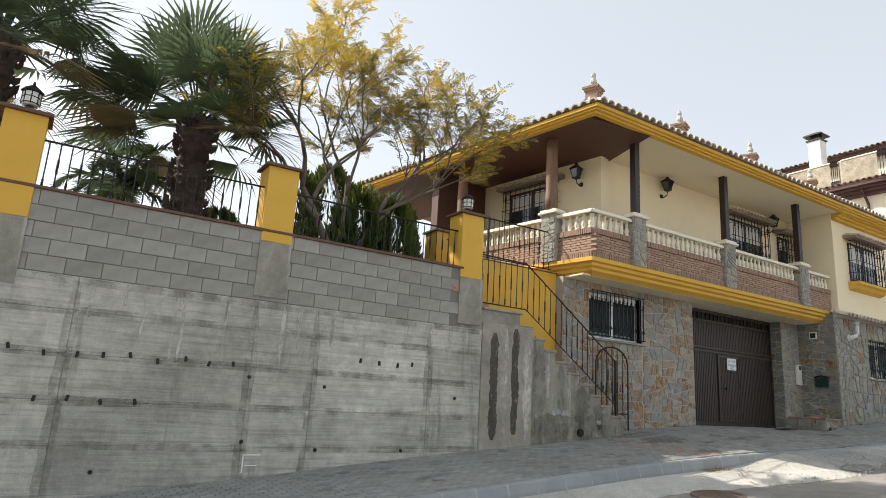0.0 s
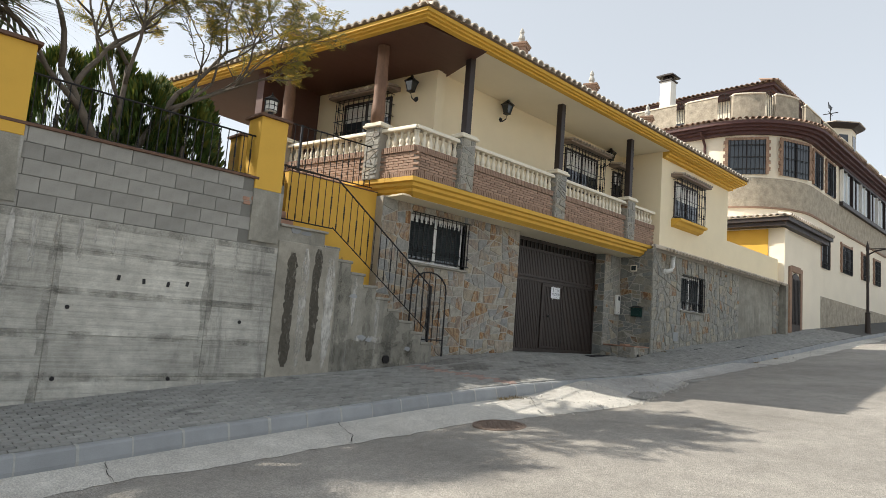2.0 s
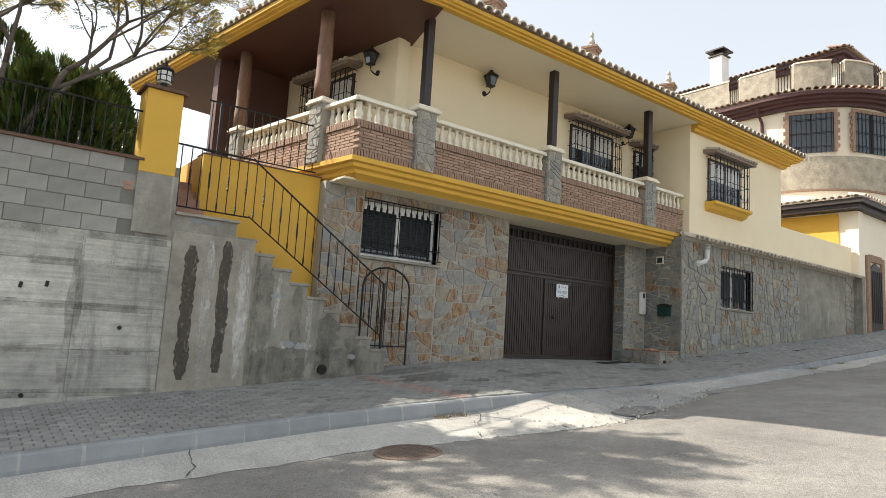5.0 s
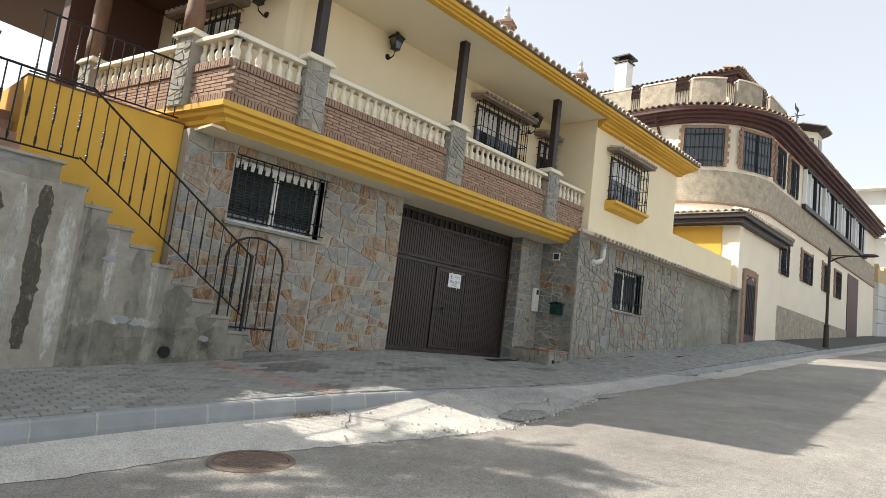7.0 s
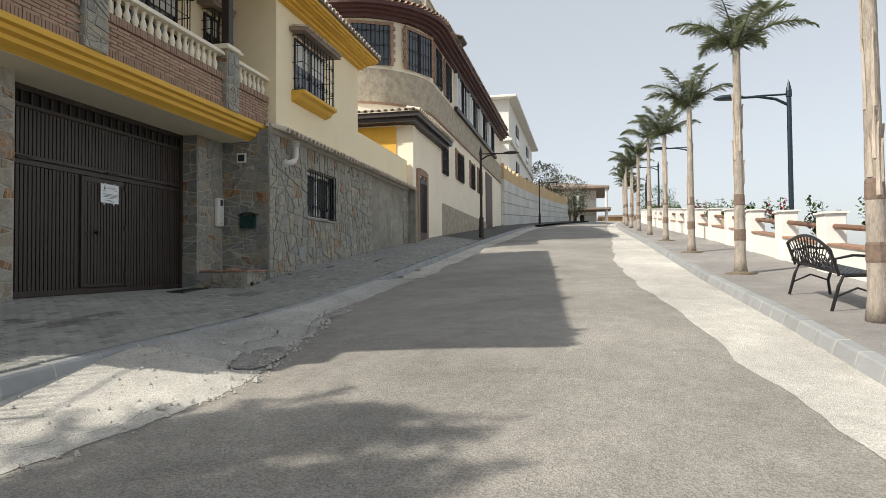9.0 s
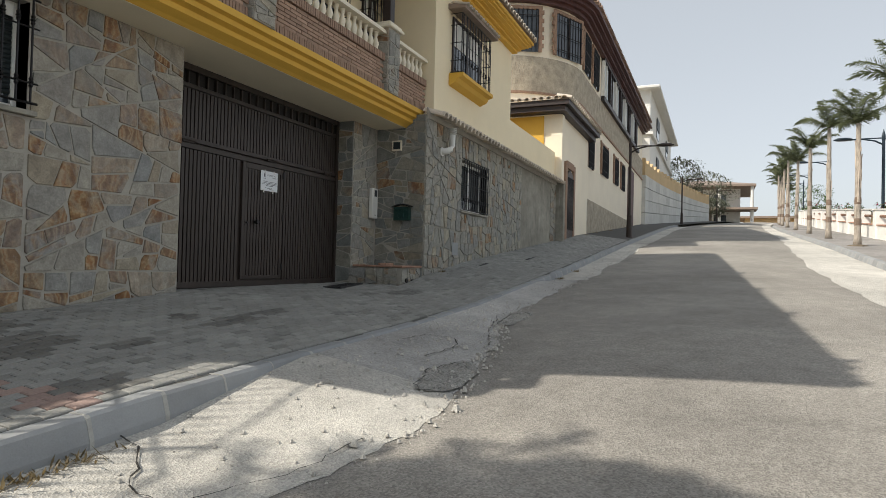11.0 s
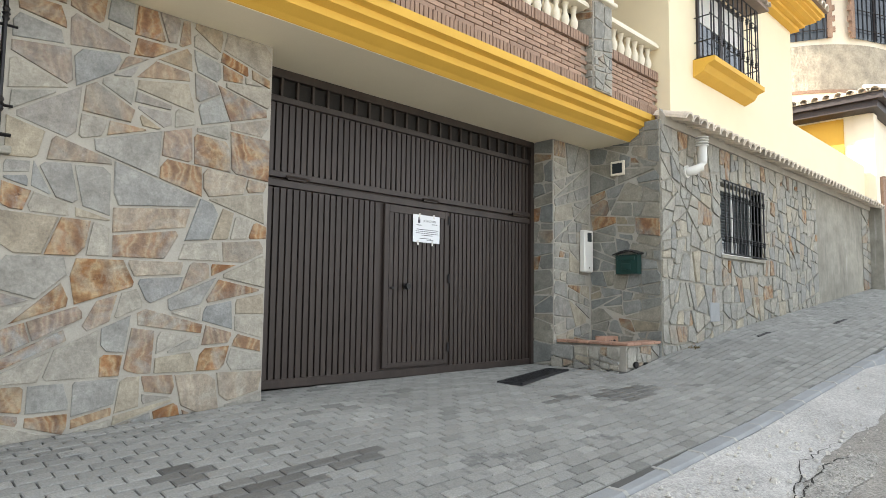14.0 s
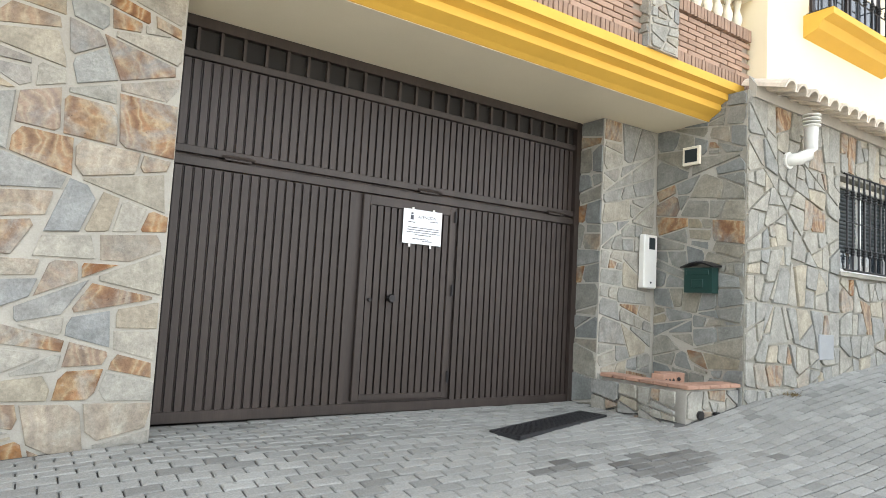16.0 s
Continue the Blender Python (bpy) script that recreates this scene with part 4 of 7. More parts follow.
for x, z in ((16.89, 1.9), (16.89, 2.55), (16.89, 1.15)):
    part("hinge", MB().tube([(x, GATE_Y - 0.045, z - 0.05), (x, GATE_Y - 0.045, z + 0.05)], 0.013, 6), M["iron"], wicket)
for x in (14.95, 16.6, 18.1):
    part("latch", MB().box(x - 0.1, x + 0.1, GATE_Y - 0.05, GATE_Y - 0.035, 2.72, 2.76, 0.004).tube([(x - 0.12, GATE_Y - 0.055, 2.745), (x + 0.12, GATE_Y - 0.055, 2.745)], 0.01, 6), M["gate_paint"], gate)
notice = thing("notice", "white printed paper notice taped to the gate", "paper", (16.355, GATE_Y - 0.042, 2.275))
part("sheet", MB().box(0, 0.39, -0.001, 0.001, 0, 0.295), M["paper"], notice)
part("crest", MB().box(0.07, 0.1, -0.003, -0.0015, 0.205, 0.245).box(0.075, 0.095, -0.003, -0.0015, 0.25, 0.265), M["ink"], notice)
text = bpy.data.curves.new("heading", "FONT")
text.body, text.size, text.align_x = "ATENCION", 0.036, "LEFT"
tmp = new("heading_curve", text)
word = bpy.data.meshes.new_from_object(tmp.evaluated_get(bpy.context.evaluated_depsgraph_get()))
bpy.data.objects.remove(tmp)
word.materials.clear()
word.materials.append(M["ink"])
o = part("heading", word, None, notice)
o.matrix_basis = pose(0.145, -0.003, 0.222, 90, 0, 0)
lines = MB()
for i, (a, b, z) in enumerate([(0.05, 0.12, 0.18), (0.27, 0.35, 0.2), (0.05, 0.36, 0.135), (0.04, 0.36, 0.115), (0.04, 0.37, 0.095), (0.12, 0.28, 0.075), (0.1, 0.26, 0.04), (0.2, 0.3, 0.025)]):
    x = a
    rnd = random.Random(i)
    while x < b:
        wd = rnd.uniform(0.012, 0.035)
        lines.box(x, min(b, x + wd), -0.003, -0.0015, z, z + 0.007)
        x += wd + 0.006
tagged(part("writing", lines, M["ink"], notice, "lines of small print"), kind="stuff")
tape = MB()
for x in (0.06, 0.27, 0.08, 0.29):
    tape.box(x, x + 0.022, -0.0035, -0.002, -0.03 if x in (0.06, 0.27) else 0.265, 0.02 if x in (0.06, 0.27) else 0.31)
tagged(part("tape", tape, M["plastic"], notice), kind="stuff")

# ---------------------------------------------------------------- things by the gate
planter = thing("planter", "low stone-clad planter with a clay tile rim", "planter", (0, 0, 0))
part("body", MB().box(18.5, RET_X, 8.36, 8.48, 0.6, 1.17).box(18.5, 18.62, 8.48, 9.3, 0.6, 1.17).box(18.62, RET_X, 8.48, 9.3, 0.7, 1.08), M["mortar"], planter)
lay_stones(planter, flagstones(18.5, RET_X, 0.75, 1.16, 0.16, 101), lambda u, v, d: (u, 8.36 - d, v), M["stone_grey"], 102, 0.015)
lay_stones(planter, flagstones(8.36, 9.3, 0.75, 1.16, 0.16, 103), lambda u, v, d: (18.36 - d, u, v), M["stone_grey"], 104, 0.015)
rnd = random.Random(5)
for i in range(5):
    part("rim_tile", MB().box(18.47 + i * 0.156, 18.62 + i * 0.156, 8.32, 8.52, 1.17, 1.2 + rnd.uniform(0, 0.006), 0.005), M["terracotta"], planter)
for i in range(5):
    part("rim_tile", MB().box(18.46, 18.66, 8.53 + i * 0.153, 8.675 + i * 0.153, 1.17, 1.2 + rnd.uniform(0, 0.006), 0.005), M["terracotta"], planter)
for x, z in ((18.66, 0.95), (18.9, 0.93)):
    part("drain_hole", MB().tube([(x, 8.35, z), (x, 8.315, z)], [0.035, 0.04], 10), M["iron"], planter)
for x, y, r in ((18.85, 8.85, 10), (19.06, 8.95, -25)):
    b = thing("loose_brick", "loose hollow clay brick lying in the planter", "brick", (x, y, 1.08), "loose bricks", turn=r)
    part("brick", MB().box(-0.13, 0.13, -0.06, 0.06, 0, 0.16, 0.004), M["terracotta"], b)
    for q in range(3):
        part("hole", MB().tube([(-0.07 + q * 0.07, -0.059, 0.1), (-0.07 + q * 0.07, -0.063, 0.1)], 0.02, 8), M["iron"], b)

box_w = thing("meter_box", "slim white meter box on the stone pier", "box", (19.06, 9.272, 2.05))
part("body", MB().box(-0.1, 0.1, -0.07, 0.01, 0, 0.55, 0.012), M["plastic"], box_w)
part("display", MB().box(-0.035, 0.06, -0.074, -0.068, 0.4, 0.52, 0.003), M["shutter"], box_w, "dark little window")
part("lock", MB().tube([(0.0, -0.07, 0.06), (0.0, -0.078, 0.06)], 0.01, 8), M["iron"], box_w)
mail = thing("letter_box", "dark green metal letter box on the slate wall", "letter box", (RET_X - 0.03, 8.7, 2.02), turn=-90)
part("body", MB().extrude([(-0.15, 0.0), (0.15, 0.0), (0.15, 0.24), (-0.15, 0.24)], "y", -0.1, 0.0), M["dark_green"], mail)
part("flap", MB().box(-0.12, 0.12, -0.112, -0.098, 0.17, 0.22, 0.004).box(-0.06, 0.06, -0.114, -0.1, 0.05, 0.13, 0.004), M["dark_green"], mail)
part("roof", MB().loft([[(x, -0.13, z), (x, 0.01, z + 0.015), (x, 0.01, z + 0.03), (x, -0.13, z + 0.015)] for x, z in ((-0.18, 0.235), (-0.08, 0.27), (0.0, 0.285), (0.08, 0.27), (0.18, 0.235))]), M["iron"], mail, "black curved roof of the box")
vent = thing("wall_vent", "small pale square vent grille on the wall", "vent", (RET_X - 0.024, 8.86, 3.3), turn=-90)
part("frame", MB().box(-0.1, 0.1, -0.03, 0, 0, 0.19, 0.006), M["baluster"], vent)
part("mesh", MB().box(-0.07, 0.07, -0.034, -0.028, 0.03, 0.16), M["shutter"], vent)
pipe = thing("flue_pipe", "white bent flue pipe with a slotted cowl", "pipe", (19.95, WALL_R - 0.02, 3.38))
part("pipe", MB().tube([(-0.02, 0.03, 0), (-0.02, -0.05, 0), (0.01, -0.1, 0.01), (0.08, -0.14, 0.05), (0.12, -0.15, 0.12), (0.13, -0.15, 0.34)], 0.062, 12), M["plastic"], pipe, smooth=True)
part("collar", MB().tube([(-0.02, 0.0, 0), (-0.02, -0.02, 0)], 0.085, 12), M["plastic"], pipe)
for i in range(4):
    part("ring", MB().lathe([(0.34 + i * 0.035, 0.06), (0.345 + i * 0.035, 0.085), (0.355 + i * 0.035, 0.085), (0.362 + i * 0.035, 0.06)], (0.13, -0.15, 0)), M["plastic"], pipe)
cover = thing("wall_hatch", "small pale hatch low on the stone wall", "hatch", (20.55, WALL_R - 0.012, 1.42))
part("plate", MB().box(0, 0.3, -0.02, 0.0, 0, 0.26, 0.006), M["kerb"], cover)


def drain(x0, x1, y, label, depth=0.2):
    d = thing("drain_grate", label, "drain", (0, 0, 0), "drain grates")
    nb = max(4, int((x1 - x0) / 0.035))
    ang = (pave_z(x1, y) - pave_z(x0, y)) / (x1 - x0)
    z = lambda x: pave_z(x0, y) + ang * (x - x0) + 0.006
    fr = MB()
    for a, b, c, e in ((x0, x1, y, y + 0.02), (x0, x1, y + depth - 0.02, y + depth), (x0, x0 + 0.02, y, y + depth), (x1 - 0.02, x1, y, y + depth)):
        fr.loft([[(a, c, z(a) - 0.02), (a, e, z(a) - 0.02), (a, e, z(a) + 0.006), (a, c, z(a) + 0.006)], [(b, c, z(b) - 0.02), (b, e, z(b) - 0.02), (b, e, z(b) + 0.006), (b, c, z(b) + 0.006)]])
    part("frame", fr, M["grate"], d)
    part("pit", MB().add([(x0, y, z(x0) - 0.004), (x1, y, z(x1) - 0.004), (x1, y + depth, z(x1) - 0.004), (x0, y + depth, z(x0) - 0.004)], [(0, 1, 2, 3)]), M["iron"], d)
    slat = MB()
    for i in range(nb):
        xx = x0 + (i + 0.5) * (x1 - x0) / nb
        slat.box(xx - 0.008, xx + 0.008, y + 0.015, y + depth - 0.015, z(xx) - 0.01, z(xx) + 0.004)
    part("slats", slat, M["grate"], d)
    return d


grate = drain(16.65, 18.05, 8.62, "long black iron drain grate in front of the gate", 0.26)
# it lies askew to the gate
grate.matrix_basis = Matrix.Translation((17.35, 8.75, 0.012)) @ Matrix.Rotation(math.radians(17), 4, "Z") @ Matrix.Translation((-17.35, -8.75, 0))
drain(21.1, 21.55, 7.85, "small dark drain cover in the pavement")
drain(23.2, 23.8, 7.45, "small dark drain cover in the pavement")

# ---------------------------------------------------------------- balcony balustrade
BAL = MB().lathe([(0.0, 0.05), (0.03, 0.05), (0.035, 0.035), (0.06, 0.04), (0.10, 0.052), (0.14, 0.048), (0.19, 0.03), (0.23, 0.024), (0.25, 0.034), (0.265, 0.028), (0.285, 0.04), (0.31, 0.045)], sides=10).mesh("baluster", M["baluster"], True)
BRICK = MB().box(-0.118, 0.118, -0.012, 0.02, 0, 0.043, 0.003).mesh("brick", M["brick"])
SOLD = MB().box(-0.02, 0.02, -0.03, 0.03, 0, 0.115, 0.003).mesh("brick", M["brick"])


def balcony_side(name, a, b, pillars, label):
    """Brick parapet with balusters from plan point a to b; pillars: distances along it that stone pillars stand at."""
    a, b = Vector((*a, 0)), Vector((*b, 0))
    u = (b - a).normalized()
    L = (b - a).length
    ang = math.degrees(math.atan2(u.y, u.x))
    t = thing(name, label, "balustrade", (a.x, a.y, 4.05), turn=ang)
    part("parapet", MB().box(0, L, 0.012, 0.14, 0, 0.605), M["mortar_dark"], t)
    part("handrail", MB().extrude([(-0.05, 0.935), (0.19, 0.935), (0.19, 0.965), (0.165, 1.01), (-0.025, 1.01), (-0.05, 0.965)], "x", 0, L), M["baluster"], t, "cream cast handrail")
    blocks = [(p - 0.22, p + 0.22) for p in pillars]
    inside = lambda x: any(p < x < q for p, q in blocks)
    x = 0.1
    n = max(1, round(L / 0.168))
    for i in range(n):
        x = (i + 0.5) * L / n
        if not inside(x):
            part("baluster", BAL, None, t).location = (x, 0.07, 0.622)
    rest, n_brick = MB(), 0
    for row in range(7):
        x = 0.02 + (0.12 if row % 2 else 0.0)
        while x + 0.12 < L:
            if not inside(x + 0.12):
                o = part("brick", BRICK, None, t)
                o.location = (x + 0.118, 0.002 + random.uniform(-0.003, 0.003), 0.125 + row * 0.052)
            x += 0.25
    for z0, y0 in ((0.003, -0.004), (0.495, -0.018)):
        n = int(L / 0.052)
        for i in range(n):
            x = (i + 0.5) * L / n
            if not inside(x):
                rest.box(x - 0.02, x + 0.02, y0 - 0.02 + random.uniform(-0.004, 0.004), 0.05, z0, z0 + 0.115)
    tagged(part("soldier_course", rest, M["brick"], t, "upright bricks of the parapet"), kind="stuff")
    return t


balcony_side("balustrade", (10.33, PARA), (RET_X + 0.32, PARA), [1.33, 4.55, 7.82], "cream balustrade on a brick parapet along the balcony")
wb = C0 + WEST_U * 3.9
balcony_side("balustrade_porch", (wb.x, wb.y), (10.33, PARA), [2.85], "cream balustrade on a brick parapet beside the porch")


def stone_pillar(x, y, turn=0.0, post=True, log=False):
    p = thing("stone_pillar", "stone-clad balcony pillar with a moulded cap", "pillar", (x, y, 4.05), "balcony pillars", turn=turn)
    part("core", MB().box(-0.19, 0.19, -0.09, 0.2, 0, 1.05), M["mortar"], p)
    s = int(x * 100)
    lay_stones(p, flagstones(-0.19, 0.19, 0, 1.05, 0.16, s), lambda u, v, d: (u, -0.09 - d, v), M["stone_grey"], s, 0.015)
    lay_stones(p, flagstones(-0.09, 0.2, 0, 1.05, 0.16, s + 1), lambda u, v, d: (-0.19 - d, u, v), M["stone_grey"], s + 1, 0.015)
    part("cap", MB().box(-0.25, 0.25, -0.15, 0.26, 1.05, 1.1, 0.01).box(-0.22, 0.22, -0.12, 0.23, 1.1, 1.15, 0.012), M["baluster"], p)
    if post:
        w = thing("timber_post", "dark square timber post holding up the eave", "post", (x, y + 0.03, 5.2), "timber posts", turn=turn)
        part("post", MB().box(-0.075, 0.075, -0.075, 0.075, 0, TOP - 5.2 + 0.02, 0.008), M["darkwood"], w)
    if log:
        w = thing("log_column", "round rustic log column of the porch", "column", (x, y, 5.2), "log columns")
        part("log", MB().lathe([(0, 0.135), (0.3, 0.14), (0.42, 0.13), (0.6, 0.125), (0.9, 0.135), (1.2, 0.12), (TOP - 5.2, 0.125)], sides=14), M["log"], w, smooth=True)


for x in (11.66, 14.88, 18.15):
    stone_pillar(x, PARA)
lp = C0 + WEST_U * 1.05
stone_pillar(lp.x, lp.y, -81, False, True)
lp2 = C0 + WEST_U * 3.85
stone_pillar(lp2.x, lp2.y, -81, False, True)

# wall lanterns
def lantern_body(parent, x, y, z, s=1.0):
    part("cage", MB().loft([[(x + a * 0.055 * s, y + b * 0.055 * s, z) for a, b in ((-1, -1), (1, -1), (1, 1), (-1, 1))], [(x + a * 0.095 * s, y + b * 0.095 * s, z + 0.2 * s) for a, b in ((-1, -1), (1, -1), (1, 1), (-1, 1))]]), M["glass"], parent, "dark glazed lantern")
    fr = MB()
    for a, b in ((-1, -1), (1, -1), (1, 1), (-1, 1)):
        fr.tube([(x + a * 0.057 * s, y + b * 0.057 * s, z), (x + a * 0.098 * s, y + b * 0.098 * s, z + 0.2 * s)], 0.009 * s, 4)
    fr.box(x - 0.07 * s, x + 0.07 * s, y - 0.07 * s, y + 0.07 * s, z - 0.02 * s, z)
    part("frame", fr, M["iron"], parent)
    part("cap", MB().loft([[(x + a * r * s, y + b * r * s, z + h * s) for a, b in ((-1, -1), (1, -1), (1, 1), (-1, 1))] for h, r in ((0.2, 0.12), (0.23, 0.11), (0.28, 0.06), (0.32, 0.025), (0.37, 0.012))]), M["iron"], parent, "pointed black lantern cap")


def wall_lantern(x, y, z, turn):
    w = thing("wall_lantern", "black wrought-iron wall lantern on cream plaster", "lantern", (x, y, z), "wall lanterns", turn=turn)
    part("bracket", MB().tube([(0, 0, -0.12), (0, -0.06, -0.17), (0, -0.17, -0.13), (0, -0.2, -0.04)], 0.014, 6).tube([(0, 0.0, -0.12), (0, -0.02, -0.12)], [0.06, 0.05], 10), M["iron"], w)
    lantern_body(w, 0, -0.2, 0.0)


wall_lantern(13.9, BACK, 6.5, 0)
wall_lantern(18.6, BACK, 6.5, 0)
wl = C_WEST + WEST_U * 0.55
wall_lantern(wl.x, wl.y, 6.35, -81)

M["cast_grey"] = plain("weathered_cast_stone", (0.52, 0.50, 0.45), 0.9, vary=0.3, scale=14, fine=60, relief=0.5)
# roof finials: brick pedestals with small pale urn-like figures
def finial(x, y, z):
    f = thing("roof_finial", "brick roof pedestal topped by a small white ornament", "finial", (x, y, z), "roof finials", turn=20)
    f.scale = (0.66, 0.66, 0.84)
    ped = MB().loft([[(i * s, j * s, z) for i, j in ((-1, -1), (1, -1), (1, 1), (-1, 1))] for z, s in ((-0.25, 0.23), (-0.1, 0.23), (-0.09, 0.19), (0.1, 0.19), (0.105, 0.225), (0.165, 0.235), (0.17, 0.265), (0.225, 0.265))])
    part("pedestal", ped, M["rust_brick"], f)
    part("ornament", MB().lathe([(0.225, 0.11), (0.27, 0.13), (0.31, 0.08), (0.37, 0.12), (0.44, 0.10), (0.5, 0.06), (0.56, 0.085), (0.62, 0.06), (0.68, 0.015)], sides=9), M["cast_grey"], f, "small pale carved ornament")


for x in (10.15, 12.95, 15.75, 18.6):
    finial(x, 8.3, 7.38)
fp = roof_point(4.2, 0.5, 0)
finial(fp[0], fp[1], 7.42)

# ---------------------------------------------------------------- retaining wall, stairs and garden front
RET_Y = 8.6
retain = part("wall_retaining", MB().box(-8, 7.76, RET_Y, RET_Y + 0.45, -2.2, 2.33), M["concrete"])
tagged(retain, "board-marked cast concrete retaining wall with lime streaks", "wall", kind="structure")
# shallow lift joints and formwork seams
XS, ZS = (-8, -4.6, -1.6, 1.62, 3.84, 4.75, 6.72, 7.76), (-2.2, -0.2, 0.35, 0.86, 1.4, 1.92, 2.33)
for x0, x1 in zip(XS, XS[1:]):
    for z0, z1 in zip(ZS, ZS[1:]):
        part("cast_panel", MB().box(x0 + 0.004, x1 - 0.004, RET_Y - random.uniform(0.004, 0.014), RET_Y + 0.02, z0 + 0.003, z1 - 0.003, 0.003), M["concrete"], retain)
slot = MB().box(-0.018, 0.018, -0.016, 0.01, -0.035, 0.035, 0.004).mesh("tie_slot", M["iron"])
hole = MB().tube([(0, -0.014, 0), (0, 0.01, 0)], [0.026, 0.03], 8).mesh("tie_hole", M["iron"])
rnd = random.Random(8)
for x0, x1, z, k in ((0.9, 3.8, 1.42, 9), (1.2, 2.6, 0.88, 4), (5.3, 6.6, 1.62, 4), (-3.0, 0.6, 1.42, 8)):
    for i in range(k):
        o = part("tie_slot", slot, None, retain)
        o.matrix_basis = pose(x0 + (x1 - x0) * (i + 0.5) / k + rnd.uniform(-0.04, 0.04), RET_Y - 0.008, z + rnd.uniform(-0.03, 0.03), 0, rnd.uniform(-20, 20), 0)
for x, z in ((3.84, 1.27), (4.95, 1.2), (7.25, 1.15), (3.84, 0.42), (4.9, 0.32), (6.3, 0.32), (2.1, 0.05), (0.6, 0.5), (-1, 0.3)):
    part("tie_hole", hole, None, retain).location = (x, RET_Y - 0.008, z)


def smear_material(name, colour, lo, hi, most, stretch):
    """A worn film on the concrete that thins out unevenly."""
    m = plain(name, colour, 0.95, vary=0.25, scale=8, fine=60)
    nt = m.node_tree
    b = next(n for n in nt.nodes if n.type == "BSDF_PRINCIPLED")
    nt.links.new(ramp(nt, noise_tex(nt, coords(nt, stretch), 3.0, 7, 0.7), [(lo, 0.0), (hi, most)]), b.inputs["Alpha"])
    return m


M["seam_dirt"] = smear_material("seam_dirt", (0.22, 0.21, 0.18), 0.4, 0.7, 0.6, (1, 1, 1))
M["lime_run"] = smear_material("lime_run", (0.60, 0.58, 0.53), 0.38, 0.62, 0.85, (2, 2, 0.6))


def smear(x0, x1, z0, z1, mat, seed, upright, owner=None, y=RET_Y - 0.0165):
    """A ragged-edged patch on the face of the retaining wall."""
    mb, k = MB(), 30
    for i in range(k + 1):
        f = i / k
        wob, w2 = noise.noise((f * 9, seed, 0)), noise.noise((f * 9, seed, 4))
        fade = min(1, 0.3 + 4 * f, 0.3 + 4 * (1 - f))
        if upright:
            c, h = (x0 + x1) / 2, (x1 - x0) / 2 * fade
            pts = ((c - h * (1 + 0.5 * wob), z0 + (z1 - z0) * f), (c + h * (1 + 0.5 * w2), z0 + (z1 - z0) * f))
        else:
            c, h = (z0 + z1) / 2, (z1 - z0) / 2
            pts = ((x0 + (x1 - x0) * f, c - h * (1 + 0.5 * wob)), (x0 + (x1 - x0) * f, c + h * (1 + 0.5 * w2)))
        mb.v += [(u, y, v) for u, v in pts]
        if i:
            n = 2 * i
            mb.f.append((n - 2, n - 1, n + 1, n))
    part("stain", mb, mat, owner or retain)


for n, x in enumerate((-1.6, 1.62, 3.84, 4.75, 6.72)):
    smear(x - 0.09, x + 0.07, -0.9, 2.3, M["seam_dirt"], 3.1 + n, True)
for n, z in enumerate((0.35, 0.86, 1.4, 1.92, 2.28)):
    smear(-6, 7.7, z - 0.05, z + 0.05, M["seam_dirt"], 13.7 + n, False)
rnd = random.Random(19)
for n in range(34):
    x, w, l = rnd.uniform(-2, 7.5), rnd.uniform(0.02, 0.07), rnd.uniform(0.25, 0.95)
    smear(x, x + w, 2.31 - l, 2.31, M["lime_run"], 30.3 + n, True)
mark = thing("painted_mark", "thin white letter-like paint mark low on the concrete wall", "paint mark", (3.88, RET_Y - 0.016, 0.02))
part("stroke", MB().box(0, 0.018, -0.002, 0, 0.0, 0.24).box(0, 0.24, -0.002, 0, 0.225, 0.24).box(0.03, 0.2, -0.002, 0, 0.09, 0.1), M["whitewash"], mark)

blocks = part("wall_blocks", MB().box(-8, 7.76, RET_Y + 0.012, RET_Y + 0.2, 2.33, 3.33), M["block_mortar"])
tagged(blocks, "grey concrete block courses on top of the retaining wall", "wall", kind="structure")
BLK = MB().box(0.004, 0.397, 0, 0.1, 0.004, 0.195, 0.003).mesh("block", M["block"])
for row in range(5):
    x = -7.8 + (0.2 if row % 2 else 0)
    while x + 0.4 < 7.3:
        o = part("block", BLK, None, blocks)
        o.location = (x, RET_Y + random.uniform(-0.003, 0.004), 2.335 + row * 0.2)
        x += 0.402
rub = MB()
for x, z in ((7.08, 2.98), (7.22, 3.0), (7.1, 2.92)):
    rub.box(x, x + 0.11, RET_Y - 0.006, RET_Y + 0.05, z, z + 0.055, 0.006)
part("broken_brick", rub, M["terracotta"], blocks, "broken red brick filling")
part("render_patch", MB().box(7.3, 7.76, RET_Y + 0.004, RET_Y + 0.1, 2.33, 3.2), M["render_grey"], blocks)
tagged(part("wall_coping", MB().box(-8, 7.3, RET_Y - 0.03, RET_Y + 0.24, 3.33, 3.37, 0.006), M["tile_cap"]), "thin brown coping on the block wall", "coping", kind="structure")

